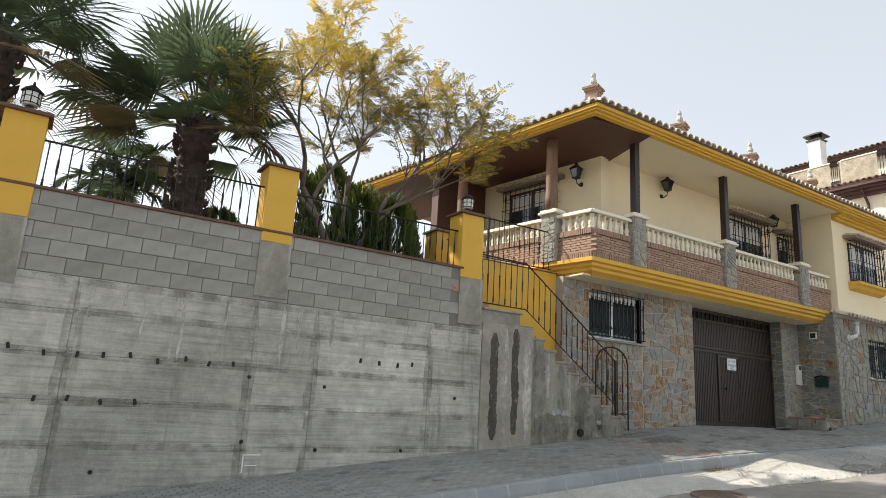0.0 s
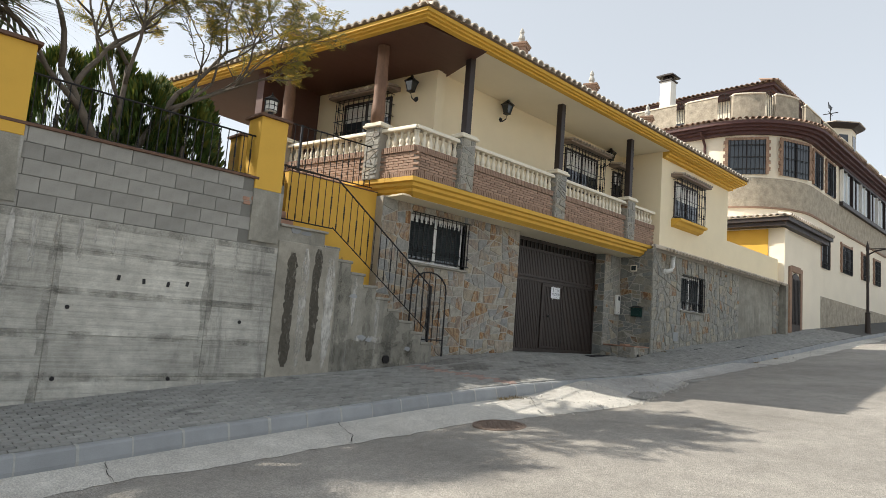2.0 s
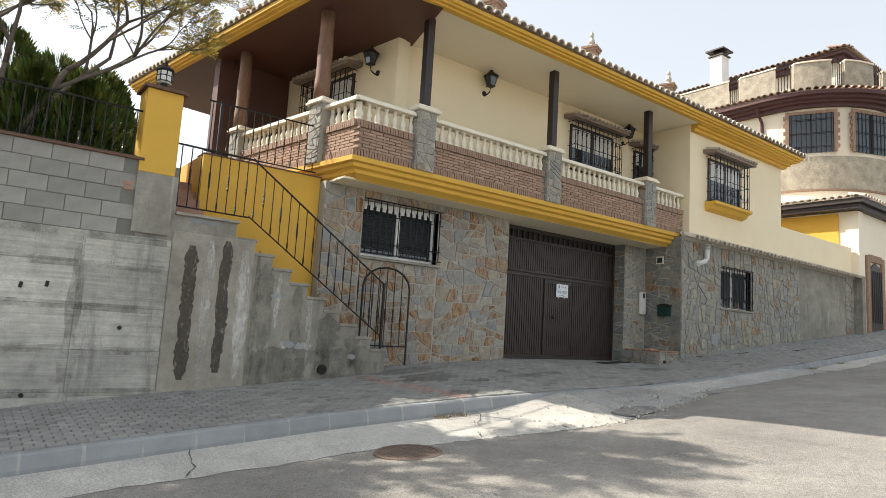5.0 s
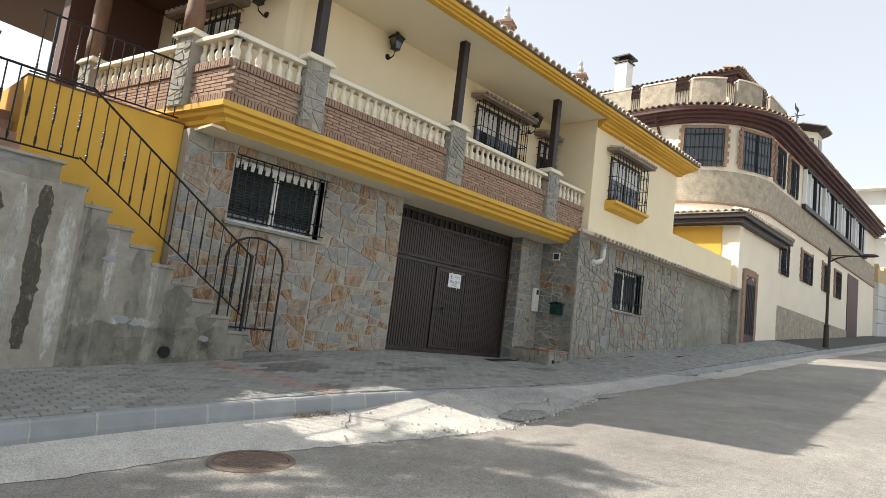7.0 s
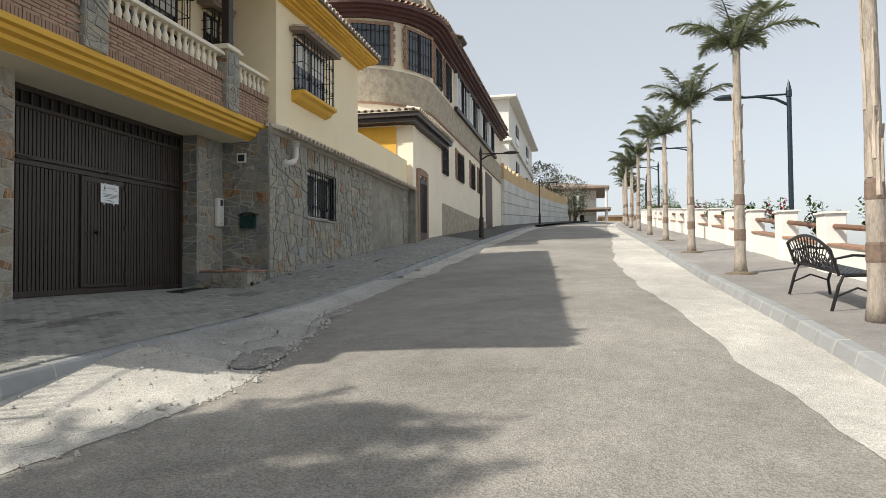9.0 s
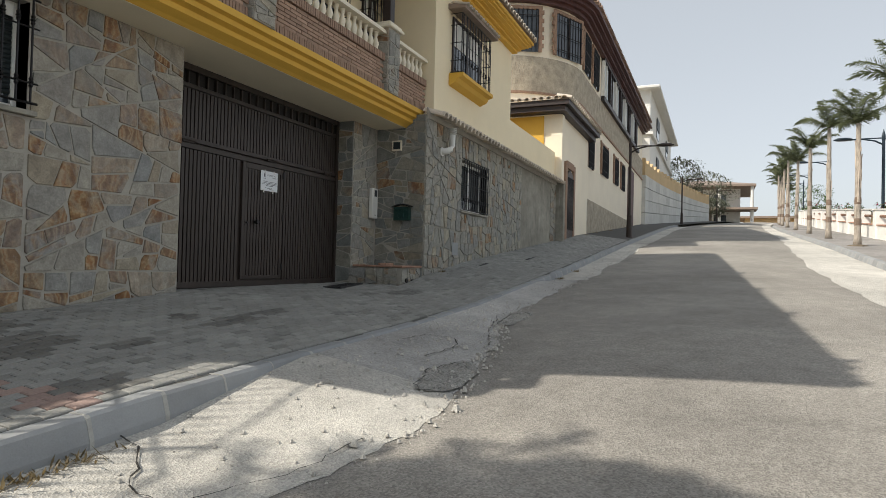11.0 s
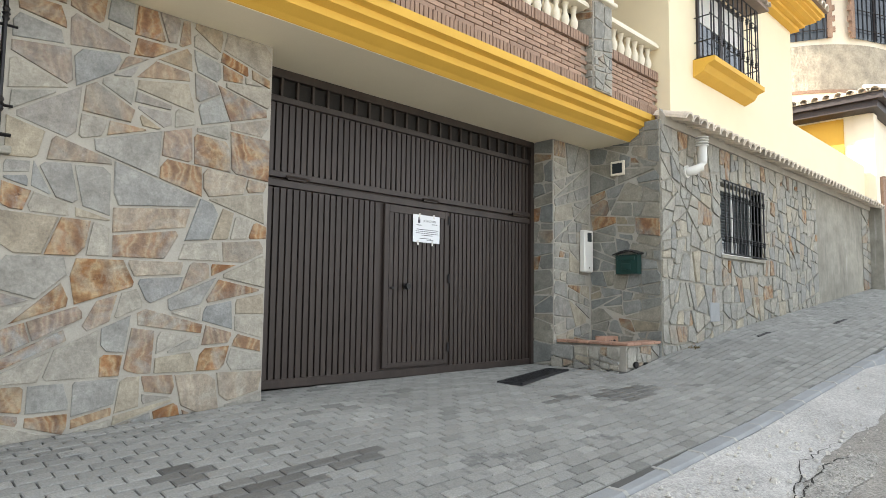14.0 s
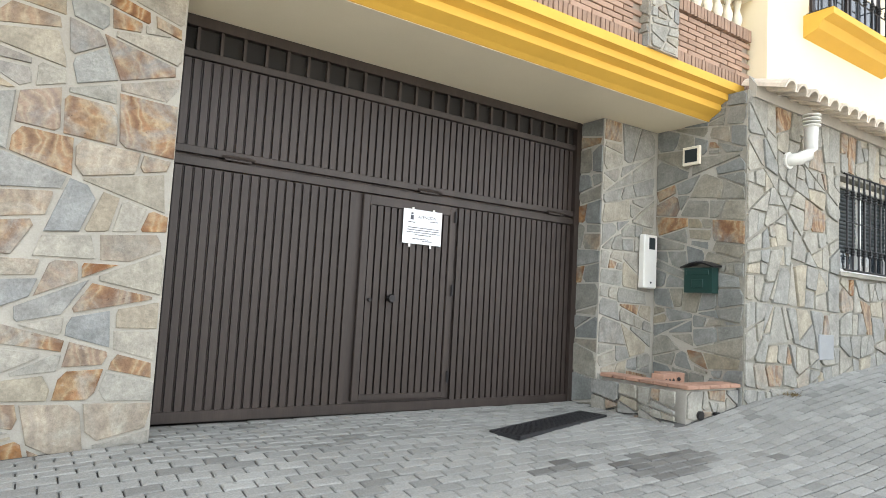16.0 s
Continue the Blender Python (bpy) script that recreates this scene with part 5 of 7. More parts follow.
# plastered pillars with caps
def garden_pillar(x, w, z0, z1, y, lantern):
    p = thing("garden_pillar", "yellow plastered garden pillar with a clay cap", "pillar", (x, y, z0), "garden pillars")
    part("shaft", MB().box(-w / 2, w / 2, -0.02, 0.4, 0, z1 - z0, 0.008), M["yellow"], p)
    part("plinth", MB().box(-w / 2 - 0.004, w / 2 + 0.004, -0.024, 0.4, -0.8, 0.0), M["render_grey"], p, "bare grey render at the pillar foot")
    part("cap", MB().loft([[(a * (w / 2 + e), 0.19 + b * (0.21 + e), z1 - z0 + h) for a, b in ((-1, -1), (1, -1), (1, 1), (-1, 1))] for h, e in ((0, 0.05), (0.035, 0.05), (0.06, 0.0))]), M["tile_cap"], p, "brown clay cap")
    if lantern:
        l = thing("pillar_lantern", "small black post lantern on a yellow pillar", "lantern", (x, y + 0.19, z1 + 0.06), "pillar lanterns")
        part("base", MB().lathe([(0, 0.09), (0.03, 0.085), (0.05, 0.045), (0.1, 0.045)]), M["iron"], l)
        part("cage", MB().lathe([(0.1, 0.085), (0.12, 0.1), (0.27, 0.1), (0.28, 0.09)], sides=8), M["plastic"], l, "milky lantern glass")
        fr = MB()
        for i in range(8):
            a = math.pi * i / 4
            fr.tube([(0.103 * math.cos(a), 0.103 * math.sin(a), 0.11), (0.103 * math.cos(a), 0.103 * math.sin(a), 0.28)], 0.007, 4)
        for z in (0.12, 0.2, 0.27):
            fr.lathe([(z, 0.104), (z + 0.012, 0.104)], sides=8)
        part("frame", fr, M["iron"], l)
        part("cap", MB().lathe([(0.28, 0.13), (0.3, 0.125), (0.35, 0.06), (0.38, 0.02), (0.43, 0.008)], sides=8), M["iron"], l)


garden_pillar(7.47, 0.46, 3.19, 4.33, RET_Y, True)
garden_pillar(3.99, 0.46, 3.19, 4.33, RET_Y, False)
garden_pillar(0.74, 0.46, 2.95, 4.24, RET_Y, True)
garden_pillar(-2.6, 0.46, 2.95, 4.24, RET_Y, False)
garden_pillar(7.85, 0.3, 3.3, 4.4, 10.2, False)


def railing(name, a, b, posts, label, height=0.62, lift=0.1, gap=0.125, parent_z=None):
    """Iron railing from point a to b (feet of the bottom rail)."""
    a, b = Vector(a), Vector(b)
    r = thing(name, label, "railing", (0, 0, 0), "iron railings")
    up = Vector((0, 0, 1))
    part("bottom_rail", MB().tube([a + up * lift, b + up * lift], 0.011, 4), M["iron"], r)
    part("top_rail", MB().tube([a + up * (lift + height), b + up * (lift + height)], 0.014, 6), M["iron"], r)
    n = max(2, int((b - a).xy.length / gap))
    plain_bar = bar(0, height, 0.008, [0.08]).mesh("bar", M["iron"])
    fancy = bar(0, height, 0.008, [height * 0.42, height * 0.5, height * 0.58]).mesh("bar", M["iron"])
    for i in range(n):
        o = part("bar", fancy if i % 2 else plain_bar, None, r)
        o.location = a + (b - a) * ((i + 0.5) / n) + up * lift
    for p in posts:
        q = a + (b - a) * p
        part("post", MB().box(q.x - 0.018, q.x + 0.018, q.y - 0.018, q.y + 0.018, q.z - 0.05, q.z + lift + height + 0.02), M["iron"], r)
    return r


railing("garden_railing", (4.22, RET_Y + 0.12, 3.34), (7.24, RET_Y + 0.12, 3.34), [], "black iron railing with knotted bars on the garden wall", 0.62, 0.06)
railing("garden_railing", (0.97, RET_Y + 0.12, 3.30), (3.76, RET_Y + 0.12, 3.34), [], "black iron railing with knotted bars on the garden wall", 0.62, 0.06)
railing("garden_railing", (-2.37, RET_Y + 0.12, 3.28), (0.51, RET_Y + 0.12, 3.28), [], "black iron railing with knotted bars on the garden wall", 0.62, 0.06)
railing("garden_railing", (7.6, 8.95, 3.3), (7.85, 10.0, 3.4), [], "short iron railing between two yellow pillars", 0.75, 0.06)

M["landing_render"] = concrete_material("landing_cement", (0.34, 0.315, 0.26), False, 0.6)
# staircase along the wall: nine steps down to the pavement
stairs = thing("stairs", "bare cement staircase rising beside the yellow wall", "stairs", (0, 0, 0), kind="structure")
STEP_N = 9
RUN, RISE, STEP_X, STEP_Z = 0.2925, 0.188, 8.607, 2.504
outline = [(7.76, -0.2), (7.76, 2.69), (8.607, 2.69)]
for i in range(STEP_N):
    x0, x1, z = STEP_X + i * RUN, STEP_X + (i + 1) * RUN, STEP_Z - i * RISE
    part("step", MB().box(x0, x1 + 0.03, RET_Y - 0.012, FACE + 0.2, z - 0.05, z, 0.008), M["render_grey"], stairs)
    outline += [(x0, z - 0.03), (x1, z - 0.03)]
outline += [(STEP_X + STEP_N * RUN, -0.2)]
part("stringer", MB().extrude(outline, "y", RET_Y + 0.003, FACE + 0.18), M["render_grey"], stairs, "blotched cement side of the stairs")
part("landing", MB().box(7.76, 8.9, RET_Y - 0.03, RET_Y + 0.2, -0.2, 2.47, 0.01).box(7.76, 8.64, RET_Y - 0.045, FACE + 0.3, 2.69, 2.73, 0.008), M["landing_render"], stairs, "paler cement pier under the landing")
# damp stains and patches with their own shape
def stain(x, z0, z1, w, mat, seed):
    rnd = random.Random(seed)
    left, right = [], []
    k = 44
    for i in range(k + 1):
        z = z0 + (z1 - z0) * i / k
        half = w / 2 * (0.9 + 0.3 * noise.noise((z * 3.1, seed, 0)) + 0.3 * noise.noise((z * 14, seed, 2))) * min(1, 0.55 + 5 * i / k, 0.45 + 6 * (1 - i / k))
        mid = x + 0.02 * noise.noise((z * 2.0, seed, 5))
        left.append((mid - half * rnd.uniform(0.85, 1.1), z))
        right.append((mid + half * rnd.uniform(0.85, 1.1), z))
    mb = MB()
    for i in range(k):
        mb.add([(left[i][0], RET_Y - 0.0315, left[i][1]), (right[i][0], RET_Y - 0.0315, right[i][1]), (right[i + 1][0], RET_Y - 0.0315, right[i + 1][1]), (left[i + 1][0], RET_Y - 0.0315, left[i + 1][1])], [(0, 1, 2, 3)])
    part("stain", mb, mat, stairs)


M["stain"] = plain("damp_stain", (0.085, 0.075, 0.058), 0.95, vary=0.5, scale=14, fine=60)
def soften(m):
    """Damp that has dried unevenly, so the concrete shows through."""
    nt = m.node_tree
    b = next(n for n in nt.nodes if n.type == "BSDF_PRINCIPLED")
    worn = noise_tex(nt, coords(nt, (1, 1, 0.4)), 22, 7, 0.75)
    nt.links.new(ramp(nt, worn, [(0.3, 0.0), (0.5, 0.92)]), b.inputs["Alpha"])


soften(M["stain"])
M["stair_damp"] = smear_material("stair_damp", (0.15, 0.142, 0.115), 0.36, 0.66, 0.5, (1, 1, 0.6))
stain(8.03, 0.5, 2.3, 0.19, M["stain"], 1)
stain(8.5, 0.6, 2.42, 0.17, M["stain"], 2)
for n, (x0, x1, z0, z1) in enumerate(((8.92, 10.9, 0.42, 0.98), (9.5, 11.1, 0.5, 0.8), (9.0, 9.25, 0.9, 2.2), (9.55, 9.72, 0.9, 1.9), (10.0, 10.35, 0.8, 1.5), (8.94, 9.02, 0.4, 2.35), (10.5, 10.75, 0.7, 1.2))):
    smear(x0, x1, z0, z1, M["stair_damp"], 71.3 + n, x1 - x0 < 0.5, stairs, RET_Y + 0.001)
for n, (x0, x1, z0, z1) in enumerate(((9.28, 9.36, 1.2, 2.1), (9.8, 9.9, 1.1, 1.7), (9.4, 9.95, 0.96, 1.06), (8.2, 8.34, 0.5, 2.4), (8.68, 8.86, 0.5, 2.4))):
    smear(x0, x1, z0, z1, M["lime_run"], 91.3 + n, x1 - x0 < 0.5, stairs, RET_Y + 0.001 if x0 > 8.9 else RET_Y - 0.032)
for x, z, s in ((9.55, 1.02, 0.1), (9.72, 0.99, 0.08), (10.62, 0.86, 0.08), (9.3, 1.72, 0.09), (8.05, 2.66, 0.13), (8.25, 2.64, 0.1)):
    poly = [(x + s * math.cos(a) * random.uniform(0.6, 1.2), z + 0.5 * s * math.sin(a) * random.uniform(0.6, 1.2)) for a in [2 * math.pi * i / 9 for i in range(9)]]
    part("lime_patch", MB().extrude(poly, "y", RET_Y - 0.004, RET_Y + 0.012), M["kerb"], stairs)
part("drain_pipe", MB().tube([(10.12, RET_Y - 0.03, 0.66), (10.12, RET_Y + 0.1, 0.67)], [0.075, 0.07], 12), M["iron"], stairs, "dark drain pipe mouth")
tagged(part("wall_yellow", MB().box(8.28, 10.23, FACE + 0.2, FACE + 0.5, 0.5, 3.8).box(8.28, 8.5, FACE + 0.5, 12, 2, 3.8), M["yellow"]), "yellow plastered wall above the stairs", "wall", kind="structure")
part("coping", MB().box(8.27, 10.24, FACE + 0.185, FACE + 0.515, 3.8, 3.822, 0.004), M["tile_cap"], bpy.data.objects["wall_yellow"])
upper_steps = thing("garden_steps", "red clay-tiled steps up into the garden", "steps", kind="structure")
for i in range(4):
    part("step", MB().box(7.7, 8.28, 9.1 + i * 0.27, 9.42 + i * 0.27, 2.2, 2.9 + i * 0.17, 0.008), M["terracotta"], upper_steps)

rail = railing("stair_railing", (8.79, RET_Y + 0.1, 2.72), (11.2, RET_Y + 0.1, 1.08), [1.0], "sloping black iron stair railing", 0.86, 0.12, 0.14)
railing("landing_railing", (7.72, RET_Y + 0.1, 2.73), (8.79, RET_Y + 0.1, 2.72), [], "black iron railing on the stair landing", 0.86, 0.1, 0.13)
railing("porch_railing", (8.3, FACE + 0.3, 3.82), (10.3, FACE + 0.3, 3.84), [0.1], "black iron railing on top of the yellow wall", 0.8, 0.06, 0.13)
part("newel", MB().tube([(11.2, RET_Y + 0.1, 0.6), (11.2, RET_Y + 0.1, 2.07)], 0.022, 6), M["iron"], rail)
gate_s = thing("stair_gate", "small open arched iron gate at the foot of the stairs", "gate", (10.98, FACE - 0.2, 0.98), turn=0)
gate_s.scale = (1.32, 1.0, 1.17)
arch = [(0, 0, -0.28), (0, 0, 0.9)] + [(0.36 - 0.36 * math.cos(a), 0, 0.9 + 0.3 * math.sin(a)) for a in [math.pi * i / 8 for i in range(1, 8)]] + [(0.72, 0, 0.9), (0.72, 0, -0.28)]
part("gate_rail", MB().tube([(0, 0, 0.05), (0.72, 0, 0.05)], 0.012, 6), M["iron"], gate_s)
part("gate_frame", MB().tube(arch, 0.015, 6), M["iron"], gate_s)
for i in range(5):
    x = 0.12 + i * 0.12
    part("bar", bar(0.02, 0.9 + 0.3 * math.sin(math.acos(max(-1, min(1, (0.36 - x) / 0.36)))), 0.008, [0.45, 0.55]), M["iron"], gate_s).location = (x, 0, 0)

# ---------------------------------------------------------------- garden behind the wall
tagged(sheet("garden_ground", span(-20, 7.6, 5), [8.8, 9.0, 12, 18, 30], lambda x, y: 3.3 if y < 20 else 3.0, M["soil"], lambda x: 0), "raised garden ground behind the wall", "ground", kind="structure")
GARDEN = 3.3


def blade(mb, p, d, up, length, width, fold=0.0):
    """A thin pointed leaf from p along d."""
    s = d.cross(up)
    if s.length < 1e-4:
        s = d.orthogonal()
    s = s.normalized() * width
    mid = p + d * length * 0.45 + up * fold
    n = len(mb.v)
    mb.v += [tuple(p - s * 0.5), tuple(p + s * 0.5), tuple(mid + s), tuple(mid - s), tuple(p + d * length)]
    mb.f += [(n, n + 1, n + 2, n + 3), (n + 3, n + 2, n + 4)]


def leaf_mesh(name, mb, mat):
    me = bpy.data.meshes.new(name)
    me.from_pydata(mb.v, [], mb.f)
    me.materials.append(mat)
    return me


def fan_palm(x, y, height, radius, crown, seed, leaves=34):
    rnd = random.Random(seed)
    t = thing("fan_palm", "fan palm with a shaggy brown trunk and broad leaves", "palm", (x, y, GARDEN - 0.1), "fan palms")
    prof = []
    k = int(height / 0.07)
    for i in range(k + 1):
        f = i / k
        prof.append((height * f, radius * (1.25 - 0.35 * min(1, f * 3) + 0.35 * max(0, f - 0.8) * 2) * (1.0 + (0.07 if i % 2 else -0.03))))
    part("trunk", MB().lathe(prof, sides=14), M["palm_bark"], t)
    boots = MB()
    for i in range(150):
        a, h = rnd.uniform(0, 6.28), height * (0.15 + 0.85 * rnd.random())
        r = radius * 1.02
        p = Vector((r * math.cos(a), r * math.sin(a), h))
        blade(boots, p, Vector((0.5 * math.cos(a), 0.5 * math.sin(a), 0.8)).normalized(), Vector((-math.sin(a), math.cos(a), 0)), 0.16, 0.05)
    tagged(part("leaf_bases", leaf_mesh("leaf_bases", boots, M["palm_bark"]), None, t), kind="stuff")
    green, dry, stems = MB(), MB(), MB()
    for i in range(leaves):
        f = i / leaves
        a = i * 2.39996 + rnd.uniform(-0.2, 0.2)
        el = math.radians(82 - 104 * f + rnd.uniform(-8, 8))
        out = Vector((math.cos(a) * math.cos(el), math.sin(a) * math.cos(el), math.sin(el)))
        base = Vector((0, 0, height - 0.1))
        L = crown * rnd.uniform(0.5, 0.62)
        hub = base + out * L + Vector((0, 0, -0.12 * L * (1 if f > 0.3 else 0)))
        stems.tube([base + out * 0.05, base + out * L * 0.5 + Vector((0, 0, 0.04)), hub], [0.028, 0.018, 0.012], 4)
        side = out.cross(Vector((0, 0, 1)))
        side = side.normalized() if side.length > 0.05 else Vector((1, 0, 0))
        nrm = side.cross(out).normalized()
        mb = dry if f > 0.9 else green
        R = crown * rnd.uniform(0.5, 0.6)
        for j in range(34):
            q = math.radians(-125 + 250 * j / 33)
            d = (out * math.cos(q) + side * math.sin(q) + nrm * 0.12 * math.cos(2 * q)).normalized()
            l = R * (0.72 + 0.28 * math.cos(q * 0.75)) * rnd.uniform(0.9, 1.05)
            s = d.cross(nrm).normalized() * 0.027
            m1 = hub + d * l * 0.55
            tip = hub + d * l + Vector((0, 0, -0.10 * l - 0.10 * l * rnd.random()))
            n = len(mb.v)
            mb.v += [tuple(hub), tuple(m1 - s + nrm * 0.012), tuple(m1 + s - nrm * 0.012), tuple(tip)]
            mb.f += [(n, n + 1, n + 2), (n + 1, n + 3, n + 2)]
    tagged(part("leaf_stalks", stems, M["leaf_palm"], t), kind="stuff")
    tagged(part("leaves", leaf_mesh("leaves", green, M["leaf_palm"]), None, t), kind="stuff")
    if dry.v:
        tagged(part("dry_leaves", leaf_mesh("dry_leaves", dry, M["leaf_dry"]), None, t, "drooping brown leaves"), kind="stuff")


fan_palm(3.02, 10.5, 2.3, 0.27, 2.05, 3, 34)
fan_palm(0.15, 10.3, 2.75, 0.26, 2.1, 4, 34)


def feather_crown(height, n, length, seed, droop=1.15, leaf="leaf_palm", low=66):
    rnd = random.Random(seed)
    green, stems = MB(), MB()
    for i in range(n):
        a = i * 2.39996 + rnd.uniform(-0.2, 0.2)
        rise = math.radians(rnd.uniform(62, 84) - low * i / n)
        p = Vector((0, 0, height))
        d = Vector((math.cos(a) * math.cos(rise), math.sin(a) * math.cos(rise), math.sin(rise)))
        path = [p.copy()]
        k = 12
        for s in range(k):
            d = (d + Vector((0, 0, -droop * 0.17 * (0.5 + s / k)))).normalized()
            p = p + d * length / k
            path.append(p.copy())
        stems.tube(path, [0.022 * (1 - 0.85 * s / k) for s in range(k + 1)], 4)
        for s in range(2, k + 1):
            for h in range(7):
                q = path[s - 1].lerp(path[s], h / 7)
                dd = (path[s] - path[s - 1]).normalized()
                side = dd.cross(Vector((0, 0, 1)))
                side = side.normalized() if side.length > 0.05 else Vector((1, 0, 0))
                for sg in (-1, 1):
                    l = length * 0.24 * math.sin(math.pi * min(0.95, 0.18 + 0.75 * s / k)) * rnd.uniform(0.85, 1.1)
                    dirn = (side * sg + dd * 0.6 + Vector((0, 0, rnd.uniform(-1.3, 0.5)))).normalized()
                    blade(green, q, dirn, dd, l, 0.013)
    return leaf_mesh("fronds", green, M[leaf]), stems


def feather_palm(x, y, z, height, n, length, seed, name="street_palm", label="slender street palm with a pale trunk and feathery crown", group="street palms", trunk="palm_trunk", r=0.052):
    t = thing(name, label, "palm", (x, y, z), group)
    prof = []
    k = 16
    for i in range(k + 1):
        f = i / k
        prof.append((height * f, r * (1.35 - 0.5 * f + 0.05 * (i % 2)) * (1.25 if i == 0 else 1)))
    part("trunk", MB().lathe(prof, sides=10), M[trunk], t, smooth=True)
    leaf = "leaf_street" if trunk == "palm_trunk" else "leaf_palm"
    if trunk == "palm_trunk":
        rs = random.Random(seed)
        for i in range(9):
            a, z0 = rs.uniform(0, 6.28), height * rs.uniform(0.33, 0.8)
            L, rr = rs.uniform(0.4, 0.9), r * (1.36 - 0.5 * z0 / height)
            strip = MB()
            ring = []
            for k in range(6):
                h = z0 + L * k / 5
                w = 0.34 * (1 - (k / 5) ** 2 * 0.8)
                o = rr + 0.004 + (0.02 if k == 5 else 0.0) - 0.25 * r * L * k / 5 / height
                ring.append([(q * math.cos(a + s), q * math.sin(a + s), h) for q, s in ((o, -w), (o + 0.012, 0), (o, w), (o - 0.02, 0))])
            part("peeling_sheath", strip.loft(ring), M["palm_sheath"], t)
        for z0 in (0.62, 1.28):
            rr = r * (1.36 - 0.5 * z0 / height)
            part("leaf_scar", MB().lathe([(z0, rr), (z0 + 0.03, rr + 0.008), (z0 + 0.2, rr + 0.004), (z0 + 0.24, rr - 0.004)], sides=10), M["palm_scar"], t)
    me, st = feather_crown(height, n, length, seed, 1.15 if leaf == "leaf_palm" else 0.72, leaf, 66 if leaf == "leaf_palm" else 40)
    tagged(part("leaf_stalks", st, M[leaf], t), kind="stuff")
    tagged(part("fronds", me, None, t), kind="stuff")
    return t


feather_palm(2.15, 11.6, GARDEN - 0.1, 1.15, 16, 1.35, 21, "small_date_palm", "small date palm with thin arching fronds", "", "palm_bark", 0.08)


def broadleaf(x, y, seed):
    """Open tree: bent limbs, thin twigs, fine yellowing feathery leaves."""
    rnd = random.Random(seed)
    t = thing("garden_tree", "sparse garden tree with yellowing feathery leaves", "tree", (x, y, GARDEN - 0.1))
    wood, gold, green = MB(), MB(), MB()

    def leaf(p, d):
        mb = gold if rnd.random() < (0.72 if p.z > 3.4 else 0.35) else green
        L = rnd.uniform(0.16, 0.28)
        d = (d + Vector((rnd.uniform(-1, 1), rnd.uniform(-1, 1), rnd.uniform(-0.7, 0.7)))).normalized()
        side = d.cross(Vector((0, 0, 1)))
        side = side.normalized() if side.length > 0.05 else Vector((1, 0, 0))
        for k in range(7):
            q = p + d * L * (k + 1) / 7 + Vector((0, 0, -0.25 * L * (k / 7) ** 2))
            for sg in (-1, 1):
                l = 0.075 * math.sin(math.pi * (0.2 + 0.7 * k / 7)) * rnd.uniform(0.8, 1.2)
                e = (side * sg + d * 0.5 + Vector((0, 0, rnd.uniform(-0.4, 0.1)))).normalized()
                s = e.cross(Vector((rnd.uniform(-0.3, 0.3), rnd.uniform(-0.3, 0.3), 1))).normalized() * 0.011
                n = len(mb.v)
                mb.v += [tuple(q), tuple(q + e * l * 0.5 + s), tuple(q + e * l), tuple(q + e * l * 0.5 - s)]
                mb.f += [(n, n + 1, n + 2, n + 3)]

    def grow(p, d, length, r, level):
        path, rad = [p.copy()], [r]
        k = 5
        for s in range(k):
            d = (d + Vector((rnd.uniform(-0.2, 0.2), rnd.uniform(-0.2, 0.2), rnd.uniform(-0.05, 0.14)))).normalized()
            p = p + d * length / k
            path.append(p.copy())
            rad.append(r * (1 - 0.42 * (s + 1) / k))
            if level >= 3:
                for _ in range(3 if level == 4 else 1):
                    leaf(p, d)
        wood.tube(path, rad, 7 if level < 2 else 4)
        if level < 4:
            for c in range(3 if level else 3):
                q = path[rnd.choice([3, 4, 5]) if c else 5]
                a = rnd.uniform(0, 6.28)
                spread = 0.75 if level < 2 else 0.95
                e = (d + Vector((math.cos(a), 0.75 * math.sin(a), rnd.uniform(-0.3, 0.4))) * spread).normalized()
                grow(q, e, length * rnd.uniform(0.62, 0.84), r * 0.56, level + 1)

    grow(Vector((0, 0, 0)), Vector((-0.45, 0, 1)).normalized(), 1.6, 0.085, 0)
    grow(Vector((0.12, 0.1, 0)), Vector((0.42, 0.1, 1)).normalized(), 1.7, 0.07, 0)
    grow(Vector((0.05, 0.2, 0)), Vector((0.1, 0.2, 1)).normalized(), 1.85, 0.06, 0)
    part("trunk", wood, M["bark"], t, smooth=True)
    tagged(part("yellow_leaves", leaf_mesh("yellow_leaves", gold, M["leaf_yellow"]), None, t, "yellow feathery leaves"), kind="stuff")
    tagged(part("green_leaves", leaf_mesh("green_leaves", green, M["leaf_green"]), None, t), kind="stuff")


broadleaf(5.55, 10.0, 12)


